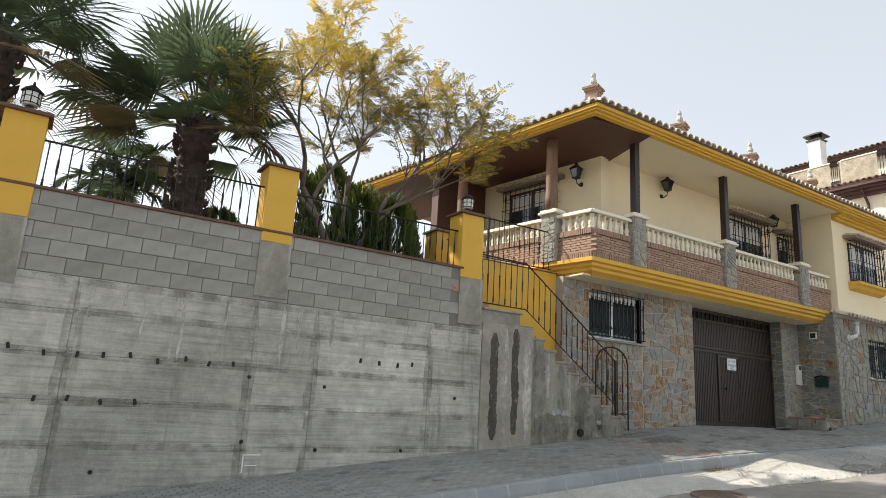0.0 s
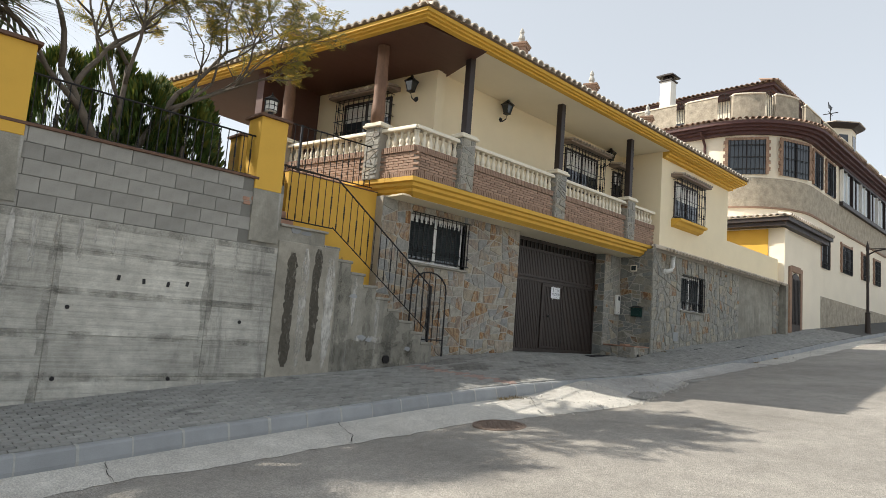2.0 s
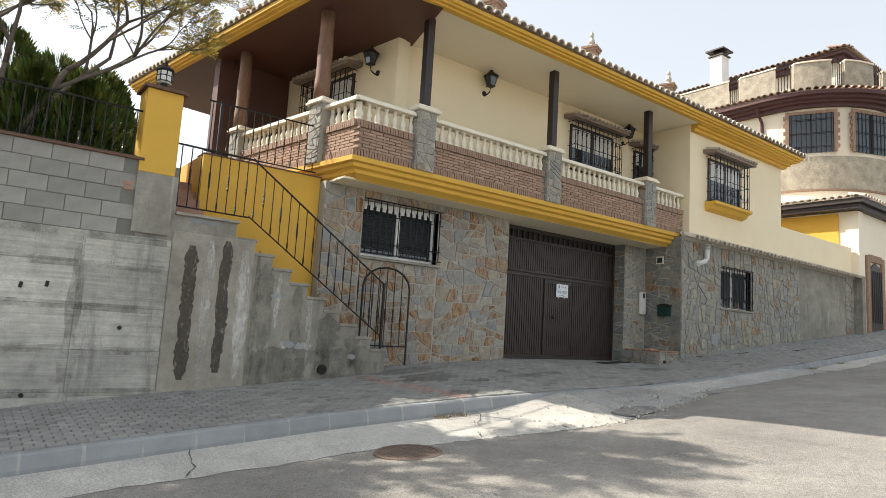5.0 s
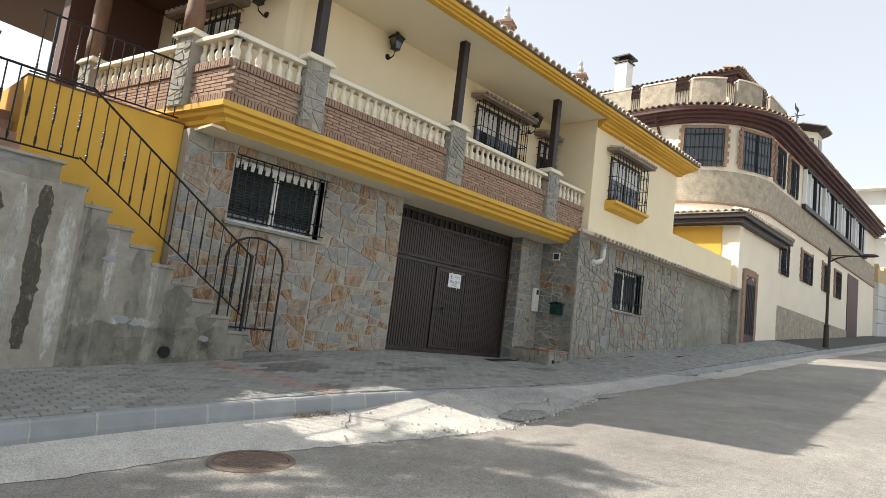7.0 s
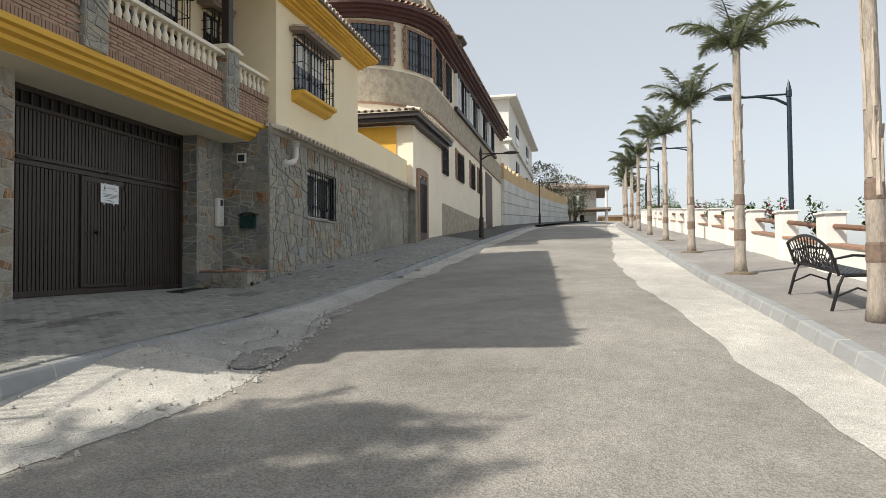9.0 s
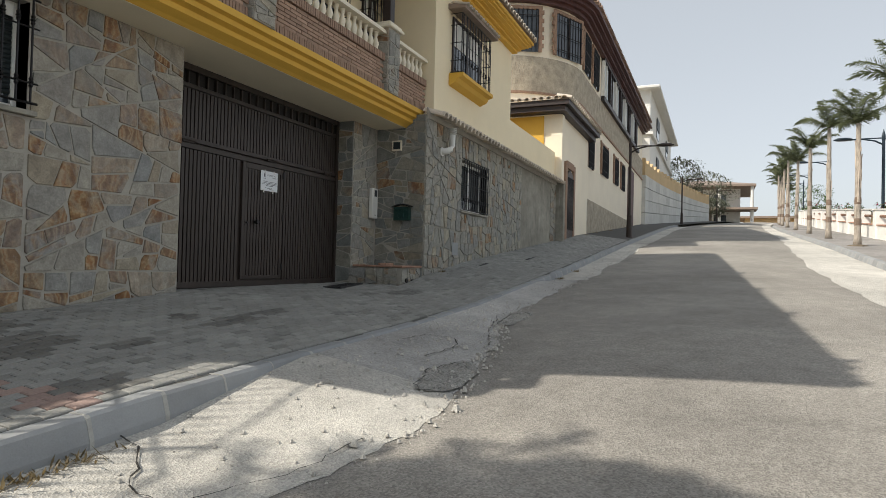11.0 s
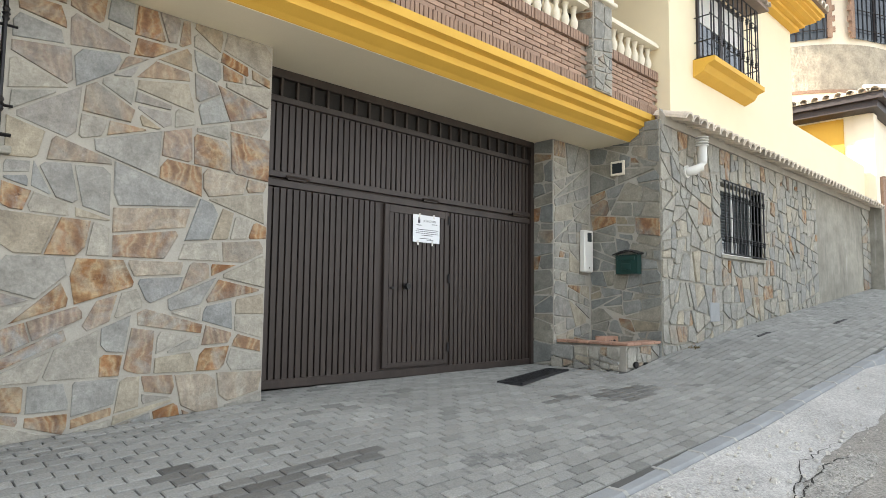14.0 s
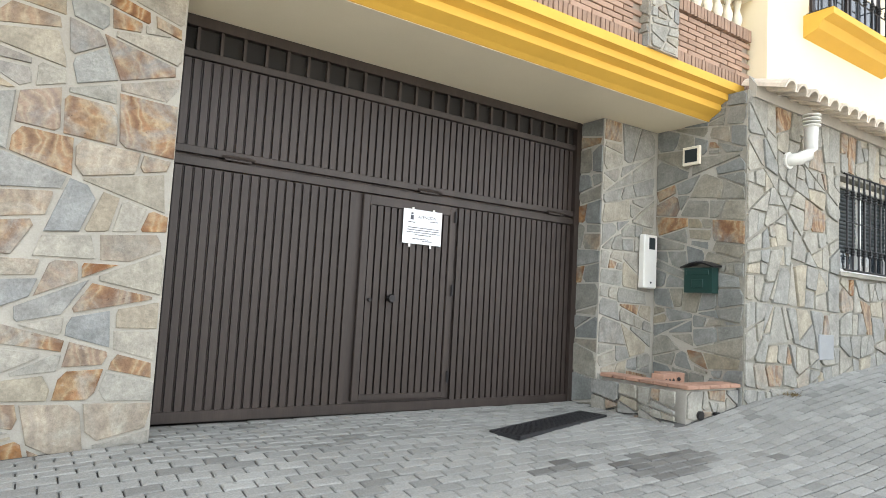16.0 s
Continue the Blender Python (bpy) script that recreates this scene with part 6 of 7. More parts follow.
def conifer(x, y, r, h, seed, label="dense clipped conifer bush behind the railing", z=GARDEN - 0.1, tip=0.3):
    rnd = random.Random(seed)
    t = thing("conifer_bush", label, "bush", (x, y, z), "conifer bushes")
    part("trunk", MB().tube([(0, 0, 0), (0, 0, h * 0.5)], [0.06, 0.03], 6), M["bark"], t)
    dark, light = MB(), MB()
    for i in range(2600):
        f = rnd.random() ** 0.8
        a = rnd.uniform(0, 6.28)
        lump = 1 + 0.22 * noise.noise((math.cos(a) * 2.2, math.sin(a) * 2.2, f * 4 + seed))
        rr = r * lump * math.sqrt(max(0.0, 1 - (max(0, f - 0.25) / 0.75) ** 2.2)) * rnd.uniform(0.72, 1.0)
        p = Vector((rr * math.cos(a), rr * math.sin(a), h * f * (0.93 + 0.1 * lump)))
        d = Vector((0.45 * math.cos(a), 0.45 * math.sin(a), 0.9 + rnd.uniform(-0.2, 0.3))).normalized()
        blade(light if rnd.random() < tip * (0.4 + f) else dark, p, d, Vector((-math.sin(a + rnd.uniform(-1, 1)), math.cos(a), 0)), rnd.uniform(0.1, 0.2), 0.022)
    tagged(part("foliage", leaf_mesh("foliage", dark, M["leaf_hedge"]), None, t), kind="stuff")
    tagged(part("tip_growth", leaf_mesh("tip_growth", light, M["leaf_hedge_tip"]), None, t, "paler yellow-green tips"), kind="stuff")


for i, (x, y, r, h) in enumerate([(5.0, 10.9, 0.5, 1.85), (5.7, 11.0, 0.6, 2.15), (6.35, 10.9, 0.65, 1.85), (6.95, 10.7, 0.6, 1.75), (6.1, 10.4, 0.55, 1.55), (6.7, 10.2, 0.5, 1.5), (3.75, 11.4, 0.45, 0.95), (3.3, 11.9, 0.4, 0.8)]):
    conifer(x, y, r, h, 40 + i)

# ---------------------------------------------------------------- neighbouring house
M["nb_cream"] = plain("pale_plaster", (0.85, 0.77, 0.62), 0.88, vary=0.06, scale=0.8, fine=60)
M["nb_stone"] = plain("stone_band", (0.40, 0.35, 0.27), 0.9, vary=0.42, scale=3.5, fine=18, relief=0.8, dist=0.03)
M["maroon"] = plain("maroon_eave", (0.085, 0.035, 0.032), 0.6, vary=0.2)
M["tile_rust"] = plain("rust_roof_tile", (0.36, 0.25, 0.19), 0.9, vary=0.3, scale=6, fine=50, relief=0.4, per_piece=0.25)
TOWER = (49.0, 11.6, 15.9)
nb = thing("neighbour_house", "cream house with a rounded corner and stone bands", "house", (0, 0, 0))
ARC = Vector((33.4, 11.4, 0))


def arc_pt(theta, r, z):
    a = math.radians(theta)
    return (ARC.x - r * math.sin(a), ARC.y - r * math.cos(a), z)


def wrap(name, r, z0, z1, mat, label="", end=55.5, back=22, thick=0.3):
    """A band round the rounded corner: along the street, round the arc and back along the side."""
    outer = [(end, ARC.y - r), *[arc_pt(t, r, 0)[:2] for t in range(0, 91, 6)], (ARC.x - r, back)]
    inner = [(end, ARC.y - r + thick), *[arc_pt(t, r - thick, 0)[:2] for t in range(0, 91, 6)], (ARC.x - r + thick, back)]
    mb = MB()
    mb.loft([[(*p, z0), (*q, z0), (*q, z1), (*p, z1)] for p, q in zip(outer, inner)])
    return part(name, mb, mat, nb, label)


wrap("wall", 3.1, 1.0, 7.6, M["nb_cream"])
wrap("stone_band", 3.13, 7.45, 8.72, M["nb_stone"], "rough beige stone band", thick=0.32)
wrap("band_trim", 3.16, 7.38, 7.46, M["rust_brick"], thick=0.3)
wrap("wall", 3.1, 8.72, 10.75, M["nb_cream"])
for r, z0, z1 in ((3.3, 10.62, 10.75), (3.45, 10.75, 10.86), (3.6, 10.86, 10.97), (3.75, 10.97, 11.1)):
    wrap("eave", r, z0, z1, M["maroon"], "stepped maroon timber eave", thick=0.5)
wrap("roof_edge", 3.72, 11.1, 11.14, M["tile_dark"], "clay tiles at the roof edge", thick=1.2)
edge_tile = barrel(0.9, 0.1).mesh("roof_tile", M["tile_rust"])
for i in range(84):
    o = part("roof_tile", edge_tile, None, nb)
    o.matrix_basis = pose(33.5 + i * 0.25, ARC.y - 3.82, 11.13, 15)
for i in range(24):
    t = 1 + 88 * i / 23
    p = arc_pt(t, 3.82, 11.13)
    o = part("roof_tile", edge_tile, None, nb)
    o.matrix_basis = pose(*p, 0, 0, -t) @ pose(0, 0, 0, 15)
for i in range(30):
    o = part("roof_tile", edge_tile, None, nb)
    o.matrix_basis = pose(ARC.x - 3.82, ARC.y + 0.15 + i * 0.25, 11.13, 0, 0, -90) @ pose(0, 0, 0, 15)


def parapet_piece(points, z0, z1):
    mb = MB()
    mb.loft([[(*p, z0), (p[0] + 0.16, p[1] + 0.2, z0), (p[0] + 0.16, p[1] + 0.2, z1), (*p, z1)] for p in points])
    piece = part("parapet", mb, M["nb_stone"], nb, "stone-faced roof parapet")
    part("cap", MB().loft([[(p[0] - 0.03, p[1] - 0.04, z1), (p[0] + 0.19, p[1] + 0.24, z1), (p[0] + 0.19, p[1] + 0.24, z1 + 0.06), (p[0] - 0.03, p[1] - 0.04, z1 + 0.06)] for p in points]), M["nb_cream"], piece)


def parapet_grille(p, q, z0, z1):
    """A small iron railing with an arched top between two parapet pieces."""
    p, q = Vector((*p, 0)), Vector((*q, 0))
    o = Vector((0.08, 0.1, 0))
    rail = part("parapet_railing", MB().tube([p + o + Vector((0, 0, z0 + 0.2)), q + o + Vector((0, 0, z0 + 0.2))], 0.018, 4), M["iron_brown"], nb)
    part("top_rail", MB().tube([p.lerp(q, i / 6) + o + Vector((0, 0, z1 + 0.22 * math.sin(math.pi * i / 6))) for i in range(7)], 0.018, 4), M["iron_brown"], rail)
    for i in range(6):
        f = (i + 0.5) / 6
        c = p.lerp(q, f) + o
        part("bar", MB().tube([c + Vector((0, 0, z0)), c + Vector((0, 0, z1 + 0.22 * math.sin(math.pi * f)))], 0.014, 4), M["iron_brown"], rail)


SIDE = ARC.x - 2.75
TOP_Z = 12.62
pieces = [[(SIDE, 22), (SIDE, 13.35)], [(SIDE, 12.85), (SIDE, ARC.y)], [arc_pt(t, 2.75, 0)[:2] for t in (76, 70, 62, 54, 49)], [arc_pt(t, 2.75, 0)[:2] for t in (39, 32, 24, 16, 11)]]
pieces += [[(33.7 + k * 2.9, ARC.y - 2.75), (36.0 + k * 2.9, ARC.y - 2.75)] for k in range(6)]
for points in pieces:
    parapet_piece(points, 11.1, TOP_Z)
for one, two in zip(pieces, pieces[1:]):
    parapet_grille(one[-1], two[0], 11.25, TOP_Z - 0.05)
part("plinth", MB().box(32.2, 47.6, 8.24, 8.32, 1.5, 3.98, 0.01), M["nb_stone"], nb, "beige stone plinth")
# set-back attic under a low tiled roof with deep dark eaves
part("attic", MB().box(35.0, 46, 10.8, 22, 11.0, 14.25), M["nb_cream"], nb)
part("attic_eave", MB().box(34.6, 46.4, 10.4, 22.4, 14.08, 14.24).box(34.45, 46.5, 10.25, 22.5, 14.24, 14.4), M["maroon"], nb, "deep maroon attic eave")
part("roof", MB().add([(34.35, 10.15, 14.4), (46.6, 10.15, 14.4), (46.6, 22.6, 14.4), (34.35, 22.6, 14.4), (39, 16, 15.9), (42, 16, 15.9)], [(0, 1, 5, 4), (1, 2, 5), (2, 3, 4, 5), (3, 0, 4), (3, 2, 1, 0)]), M["tile_dark"], nb)
for i in range(48):
    o = part("roof_tile", edge_tile, None, nb)
    o.matrix_basis = pose(34.3, 10.25 + i * 0.25, 14.42, 0, 0, -90) @ pose(0, 0, 0, 14)
for i in range(48):
    o = part("roof_tile", edge_tile, None, nb)
    o.matrix_basis = pose(34.45 + i * 0.25, 10.1, 14.42, 14)
part("attic_window", MB().box(34.96, 35.02, 14.6, 15.6, 12.3, 13.3), M["glass"], nb)
chim = part("chimney", MB().box(30.8, 31.36, 13.75, 14.31, 10.9, 14.05, 0.01), M["whitewash"], nb, "white chimney with a dark cowl")
part("cowl", MB().box(30.74, 31.42, 13.69, 14.37, 14.05, 14.1).box(30.9, 31.26, 13.85, 14.21, 14.1, 14.28).loft([[(31.08 + a * e, 14.03 + b * e, z) for a, b in ((-1, -1), (1, -1), (1, 1), (-1, 1))] for z, e in ((14.28, 0.42), (14.34, 0.42), (14.46, 0.2), (14.5, 0.04))]), M["darkwood"], chim)
part("downpipe", MB().tube([(ARC.x - 3.16, ARC.y + 0.35, 8.7), (ARC.x - 3.16, ARC.y + 0.35, 10.3), (ARC.x - 3.6, ARC.y + 0.35, 10.8)], 0.06, 8), M["maroon"], nb)

tower = thing("roof_tower", "small white eight-sided roof tower with a weather vane", "tower", (TOWER[0], TOWER[1], 11.0))
ring8 = lambda r, z: [(r * math.cos(math.pi * (j + 0.5) / 4), r * math.sin(math.pi * (j + 0.5) / 4), z) for j in range(8)]
TH = TOWER[2] - 11.0
part("wall", MB().loft([ring8(1.45, 0), ring8(1.45, TH)]), M["nb_cream"], tower)
part("eave", MB().loft([ring8(1.6, TH), ring8(1.85, TH + 0.12), ring8(1.95, TH + 0.2), ring8(1.95, TH + 0.26)]), M["darkwood"], tower)
part("roof", MB().loft([ring8(2.0, TH + 0.26), ring8(2.0, TH + 0.32), ring8(0.12, TH + 0.85)]), M["tile"], tower, "pale tiled cone roof")
for j in range(8):
    a = math.pi * j / 4
    part("window", MB().box(-0.32, 0.32, -1.37, -1.34, TH - 1.35, TH - 0.4), M["glass"], tower).matrix_basis = pose(0, 0, 0, 0, 0, 45 * j)
part("weather_vane", MB().tube([(0, 0, TH + 0.8), (0, 0, TH + 2.0)], 0.035, 5).tube([(-0.45, 0, TH + 1.45), (0.45, 0, TH + 1.45)], 0.03, 4).tube([(0, -0.45, TH + 1.45), (0, 0.45, TH + 1.45)], 0.03, 4).extrude([(-0.4, TH + 1.75), (-0.1, TH + 1.72), (0.3, TH + 1.78), (0.42, TH + 2.0), (0.2, TH + 1.98), (-0.25, TH + 1.98), (-0.5, TH + 2.1)], "y", -0.015, 0.015), M["iron"], tower, "black iron weather vane")


def nb_window(points, z0, z1, face_out):
    """A barred window between two plan points on the facade."""
    a, b = Vector((*points[0], 0)), Vector((*points[1], 0))
    u = (b - a).normalized()
    L = (b - a).length
    n = Vector(face_out)
    base = a + n * 0.02
    w = part("window", MB().loft([[tuple(base + n * o + u * s + Vector((0, 0, z))) for s, z in ((0, z0), (L, z0), (L, z1), (0, z1))] for o in (0.0, 0.02)]), M["glass"], nb)
    surround, bars = MB(), MB()
    for s0, s1, q0, q1 in ((-0.12, 0, z0, z1 + 0.12), (L, L + 0.12, z0, z1 + 0.12), (0, L, z1, z1 + 0.12)):
        surround.loft([[tuple(base + n * o + u * s + Vector((0, 0, z))) for s, z in ((s0, q0), (s1, q0), (s1, q1), (s0, q1))] for o in (-0.02, 0.06)])
    k = 0
    z = z0
    while z < z1 + 0.1:
        if k % 2:
            for s0, s1 in ((-0.19, -0.12), (L + 0.12, L + 0.19)):
                surround.loft([[tuple(base + n * o + u * s + Vector((0, 0, q))) for s, q in ((s0, z), (s1, z), (s1, z + 0.14), (s0, z + 0.14))] for o in (-0.02, 0.05)])
        z += 0.15
        k += 1
    part("surround", surround, M["rust_brick"], w, "toothed brick surround")
    for i in range(max(4, int(L / 0.15))):
        p = base + n * 0.09 + u * (L * (i + 0.5) / max(4, int(L / 0.15)))
        bars.tube([p + Vector((0, 0, z0)), p + Vector((0, 0, z1))], 0.014, 4)
    for f in (0.15, 0.5, 0.85):
        zz = z0 + (z1 - z0) * f
        bars.tube([base + n * 0.09 + Vector((0, 0, zz)), base + n * 0.09 + u * L + Vector((0, 0, zz))], 0.014, 4)
    m = a + u * L / 2
    tagged(part("bar_work", bars, M["iron"], w), kind="stuff")
    fr = MB()
    for f in (0.0, 0.5, 1.0):
        p = base + n * 0.03 + u * (L * f)
        fr.tube([p + Vector((0, 0, z0)), p + Vector((0, 0, z1))], 0.03, 4)
    part("window_frame", fr, M["darkwood"], w)


for th in (64.5, 25):
    a, b = arc_pt(th + 13.5, 3.19, 0)[:2], arc_pt(th - 13.5, 3.19, 0)[:2]
    q = math.radians(th)
    nb_window((a, b), 8.86, 10.38, (-math.sin(q), -math.cos(q), 0))
for x0, x1, z0, z1 in ((33.55, 34.75, 8.86, 10.38), (35.5, 36.75, 8.86, 10.38), (34.7, 35.9, 5.3, 6.6), (38.1, 39.8, 5.45, 6.75), (42.0, 43.2, 5.5, 6.8), (44.6, 45.8, 5.5, 6.85)):
    nb_window(((x0, 8.3), (x1, 8.3)), z0, z1, (0, -1, 0))
M["blind"] = plain("grey_blind", (0.55, 0.60, 0.63), 0.6, vary=0.1, stretch=(8, 8, 0.3))
gal = part("glazed_gallery", MB().box(37.7, 52, 8.12, 8.28, 8.7, 8.9).box(37.7, 52, 8.12, 8.28, 10.5, 10.65), M["darkwood"], nb, "long dark-framed glazed gallery")
for i in range(8):
    x = 37.8 + i * 1.78
    part("pane", MB().box(x, x + 1.62, 8.245, 8.25, 8.9, 10.5), M["glass"], gal)
    part("mullion", MB().box(x - 0.08, x, 8.12, 8.28, 8.9, 10.5).box(x + 0.77, x + 0.83, 8.16, 8.26, 8.9, 10.5), M["darkwood"] if i % 2 else M["whitewash"], gal)
    part("blind", MB().box(x + 0.05, x + 1.5, 8.225, 8.23, 8.95, 10.45), M["blind"], gal, "pale drawn blind")
# no recess is modelled: a flat dark panel stands for the entrance's shade
part("entrance", MB().box(47.7, 50.5, 8.26, 8.36, 3.4, 7.2), M["maroon"], nb, "flat dark panel for the shaded entrance recess")
# annex with the yellow side and the street door
annex = thing("annex", "small tiled annex with a yellow side wall", "house", (0, 0, 0))
part("wall", MB().box(29.5, 34.4, 8.2, 8.4, 1.2, 6.25).box(29.5, 29.7, 8.4, 11.5, 1.2, 6.25), M["nb_cream"], annex)
part("yellow_panel", MB().box(29.46, 29.5, 8.75, 11.4, 3.9, 6.2), M["yellow"], annex, "yellow painted side wall")
part("corner_strip", MB().box(29.44, 29.8, 8.12, 8.5, 1.8, 6.22), M["nb_cream"], annex)
part("eave", MB().box(29.0, 34.7, 7.95, 11.9, 6.25, 6.42).box(28.9, 34.8, 7.8, 12.0, 6.42, 6.58), M["darkwood"], annex, "dark stepped eave")
part("roof", MB().add([(28.85, 7.75, 6.58), (34.85, 7.75, 6.58), (34.85, 12, 6.58), (28.85, 12, 6.58), (31, 9.9, 7.15), (32.8, 9.9, 7.15)], [(0, 1, 5, 4), (1, 2, 5), (2, 3, 4, 5), (3, 0, 4), (3, 2, 1, 0)]), M["tile"], annex)
anx_t = barrel(0.5, 0.1).mesh("roof_tile", M["tile"])
for i in range(24):
    o = part("roof_tile", anx_t, None, annex)
    o.matrix_basis = pose(28.95 + i * 0.245, 7.72, 6.59, 14)
for i in range(17):
    o = part("roof_tile", anx_t, None, annex)
    o.matrix_basis = pose(28.82, 7.95 + i * 0.245, 6.59, 14, 0, -90)
door = thing("door_1", "dark wooden arched street door with brick jambs", "door", (0, 0, 0), kind="structure")
part("door_leaf", MB().extrude([(30.4, 2.2), (31.45, 2.2), (31.45, 4.2), (31.3, 4.45), (30.93, 4.58), (30.55, 4.45), (30.4, 4.2)], "y", 8.14, 8.19), M["darkwood"], door)
part("jamb", MB().box(30.15, 30.4, 8.12, 8.22, 2.0, 4.8, 0.01).box(31.45, 31.7, 8.12, 8.22, 2.0, 4.8, 0.01).box(30.4, 31.45, 8.12, 8.22, 4.6, 4.85, 0.01), M["rust_brick"], door)
dg = MB()
for i in range(6):
    dg.tube([(30.5 + i * 0.17, 8.12, 2.5), (30.5 + i * 0.17, 8.12, 4.3)], 0.012, 4)
part("grille", dg, M["iron"], door)
tagged(part("boundary_pillar", MB().box(29.36, 29.62, 8.02, 8.3, 1.6, 4.0, 0.01), M["render_grey"]), "grey rendered pillar between the two houses", "pillar", kind="structure")

# ---------------------------------------------------------------- further up the street
white = thing("white_house", "white three-storey house further up the street", "house", (0, 0, 0))
M["white_wall"] = plain("white_wall", (0.74, 0.73, 0.69), 0.85, vary=0.05, scale=0.5)
part("wall", MB().box(64, 90, 8.6, 22, 4, 16.0), M["white_wall"], white)
part("string_course", MB().box(63.8, 90.2, 8.35, 22, 12.3, 12.55), M["white_wall"], white)
part("eave", MB().box(63.2, 90.8, 7.8, 22.6, 16.0, 16.25, 0.05), M["white_wall"], white)
part("roof", MB().add([(63.3, 7.9, 16.25), (90.7, 7.9, 16.25), (90.7, 22.5, 16.25), (63.3, 22.5, 16.25), (70, 15, 17.3), (84, 15, 17.3)], [(0, 1, 5, 4), (1, 2, 5), (2, 3, 4, 5), (3, 0, 4)]), M["tile_dark"], white)
for x, z in ((70, 13.2), (81.5, 13.2), (70, 9.6), (81.5, 9.6)):
    w = part("window", MB().box(x, x + 2.4, 8.55, 8.6, z, z + 1.7), M["glass"], white)
    part("shutter", MB().box(x - 0.1, x + 2.5, 8.5, 8.56, z + 0.8, z + 1.8), M["shutter"], w)
for y, z in ((10.5, 13.2), (14, 10.0)):
    part("window", MB().box(63.94, 64.0, y, y + 1.4, z, z + 1.5), M["glass"], white)
part("balcony", MB().box(62.4, 64, 9.5, 14, 12.3, 12.5).box(62.4, 62.5, 9.5, 14, 12.5, 13.4), M["white_wall"], white)
long_wall = thing("block_wall", "long wall of pale blocks with a scalloped yellow top", "wall", kind="structure")
M["pale_block"] = plain("pale_block", (0.55, 0.55, 0.52), 0.9, vary=0.12, scale=1.2, fine=20, per_piece=0.1)
M["ochre_wall"] = plain("ochre_wall", (0.55, 0.40, 0.22), 0.9, vary=0.12, scale=0.6, fine=20)
for k in range(20):
    x0, x1 = 55.6 + k * 2, 57.6 + k * 2
    y0, y1 = 8.2 + bend(x0), 8.2 + bend(x1)
    zt = lambda x: lerp(WALL_FOOT, x) + 3.6 - 0.035 * (x - 55)
    for c in range(4):
        f0, f1 = c / 4, (c + 1) / 4
        q = lambda x, f: lerp(WALL_FOOT, x) - 0.1 + (zt(x) - lerp(WALL_FOOT, x)) * f
        part("block", MB().loft([[(x0 + 0.02, y0, q(x0, f0) + 0.02), (x0 + 0.02, y0 + 0.3, q(x0, f0)), (x0 + 0.02, y0 + 0.3, q(x0, f1)), (x0 + 0.02, y0, q(x0, f1) - 0.02)], [(x1 - 0.02, y1, q(x1, f0) + 0.02), (x1 - 0.02, y1 + 0.3, q(x1, f0)), (x1 - 0.02, y1 + 0.3, q(x1, f1)), (x1 - 0.02, y1, q(x1, f1) - 0.02)]]), M["pale_block"], long_wall)
    part("scallop", MB().loft([[(x, y, zt(x) - 0.12), (x, y + 0.25, zt(x) - 0.12), (x, y + 0.25, zt(x) + 1.1 - s), (x, y, zt(x) + 1.1 - s)] for x, y, s in ((x0, y0 + 0.03, 0.0), (x0 + 0.6, y0 * 0.7 + y1 * 0.3 + 0.03, 0.35), (x0 + 1.4, y0 * 0.3 + y1 * 0.7 + 0.03, 0.35), (x1, y1 + 0.03, 0.0))]), M["ochre_wall"], long_wall)
villa = thing("far_villa", "distant pale villa with a columned porch", "house", (0, 0, 0))
vz = 7.6
part("wall", MB().box(118, 130, 0, 12, vz - 1, vz + 6.2), M["white_wall"], villa)
part("roof", MB().box(114, 131, -2, 13, vz + 6.2, vz + 6.5).add([(114, -2, vz + 6.5), (131, -2, vz + 6.5), (131, 13, vz + 6.5), (114, 13, vz + 6.5), (122, 6, vz + 8.2)], [(0, 1, 4), (1, 2, 4), (2, 3, 4), (3, 0, 4)]), M["tile_dark"], villa)
for y in (-1.5, 3):
    part("column", MB().lathe([(0, 0.25), (7.2, 0.22)], (114.6, y, vz - 1)), M["white_wall"], villa)
part("porch_roof", MB().box(113, 118, -2.2, 6, vz + 2.6, vz + 2.9), M["tile_dark"], villa)
for y, z in ((2, 3.6), (7, 3.6), (2, 0.4)):
    part("window", MB().box(117.9, 118.0, y, y + 1.8, vz + z, vz + z + 1.7), M["glass"], villa)
terr = thing("far_houses", "distant ochre houses at the top of the street", "house", (0, 0, 0))
part("wall", MB().box(150, 160, -14, -2, 7, 11.5).box(155, 165, -30, -17, 7, 12.5).box(148, 149, -22, 6, 7, 9.2), M["ochre_wall"], terr)
part("roof", MB().box(149, 161, -15, -1, 11.5, 11.9).box(154, 166, -31, -16, 12.5, 12.9), M["tile_dark"], terr)


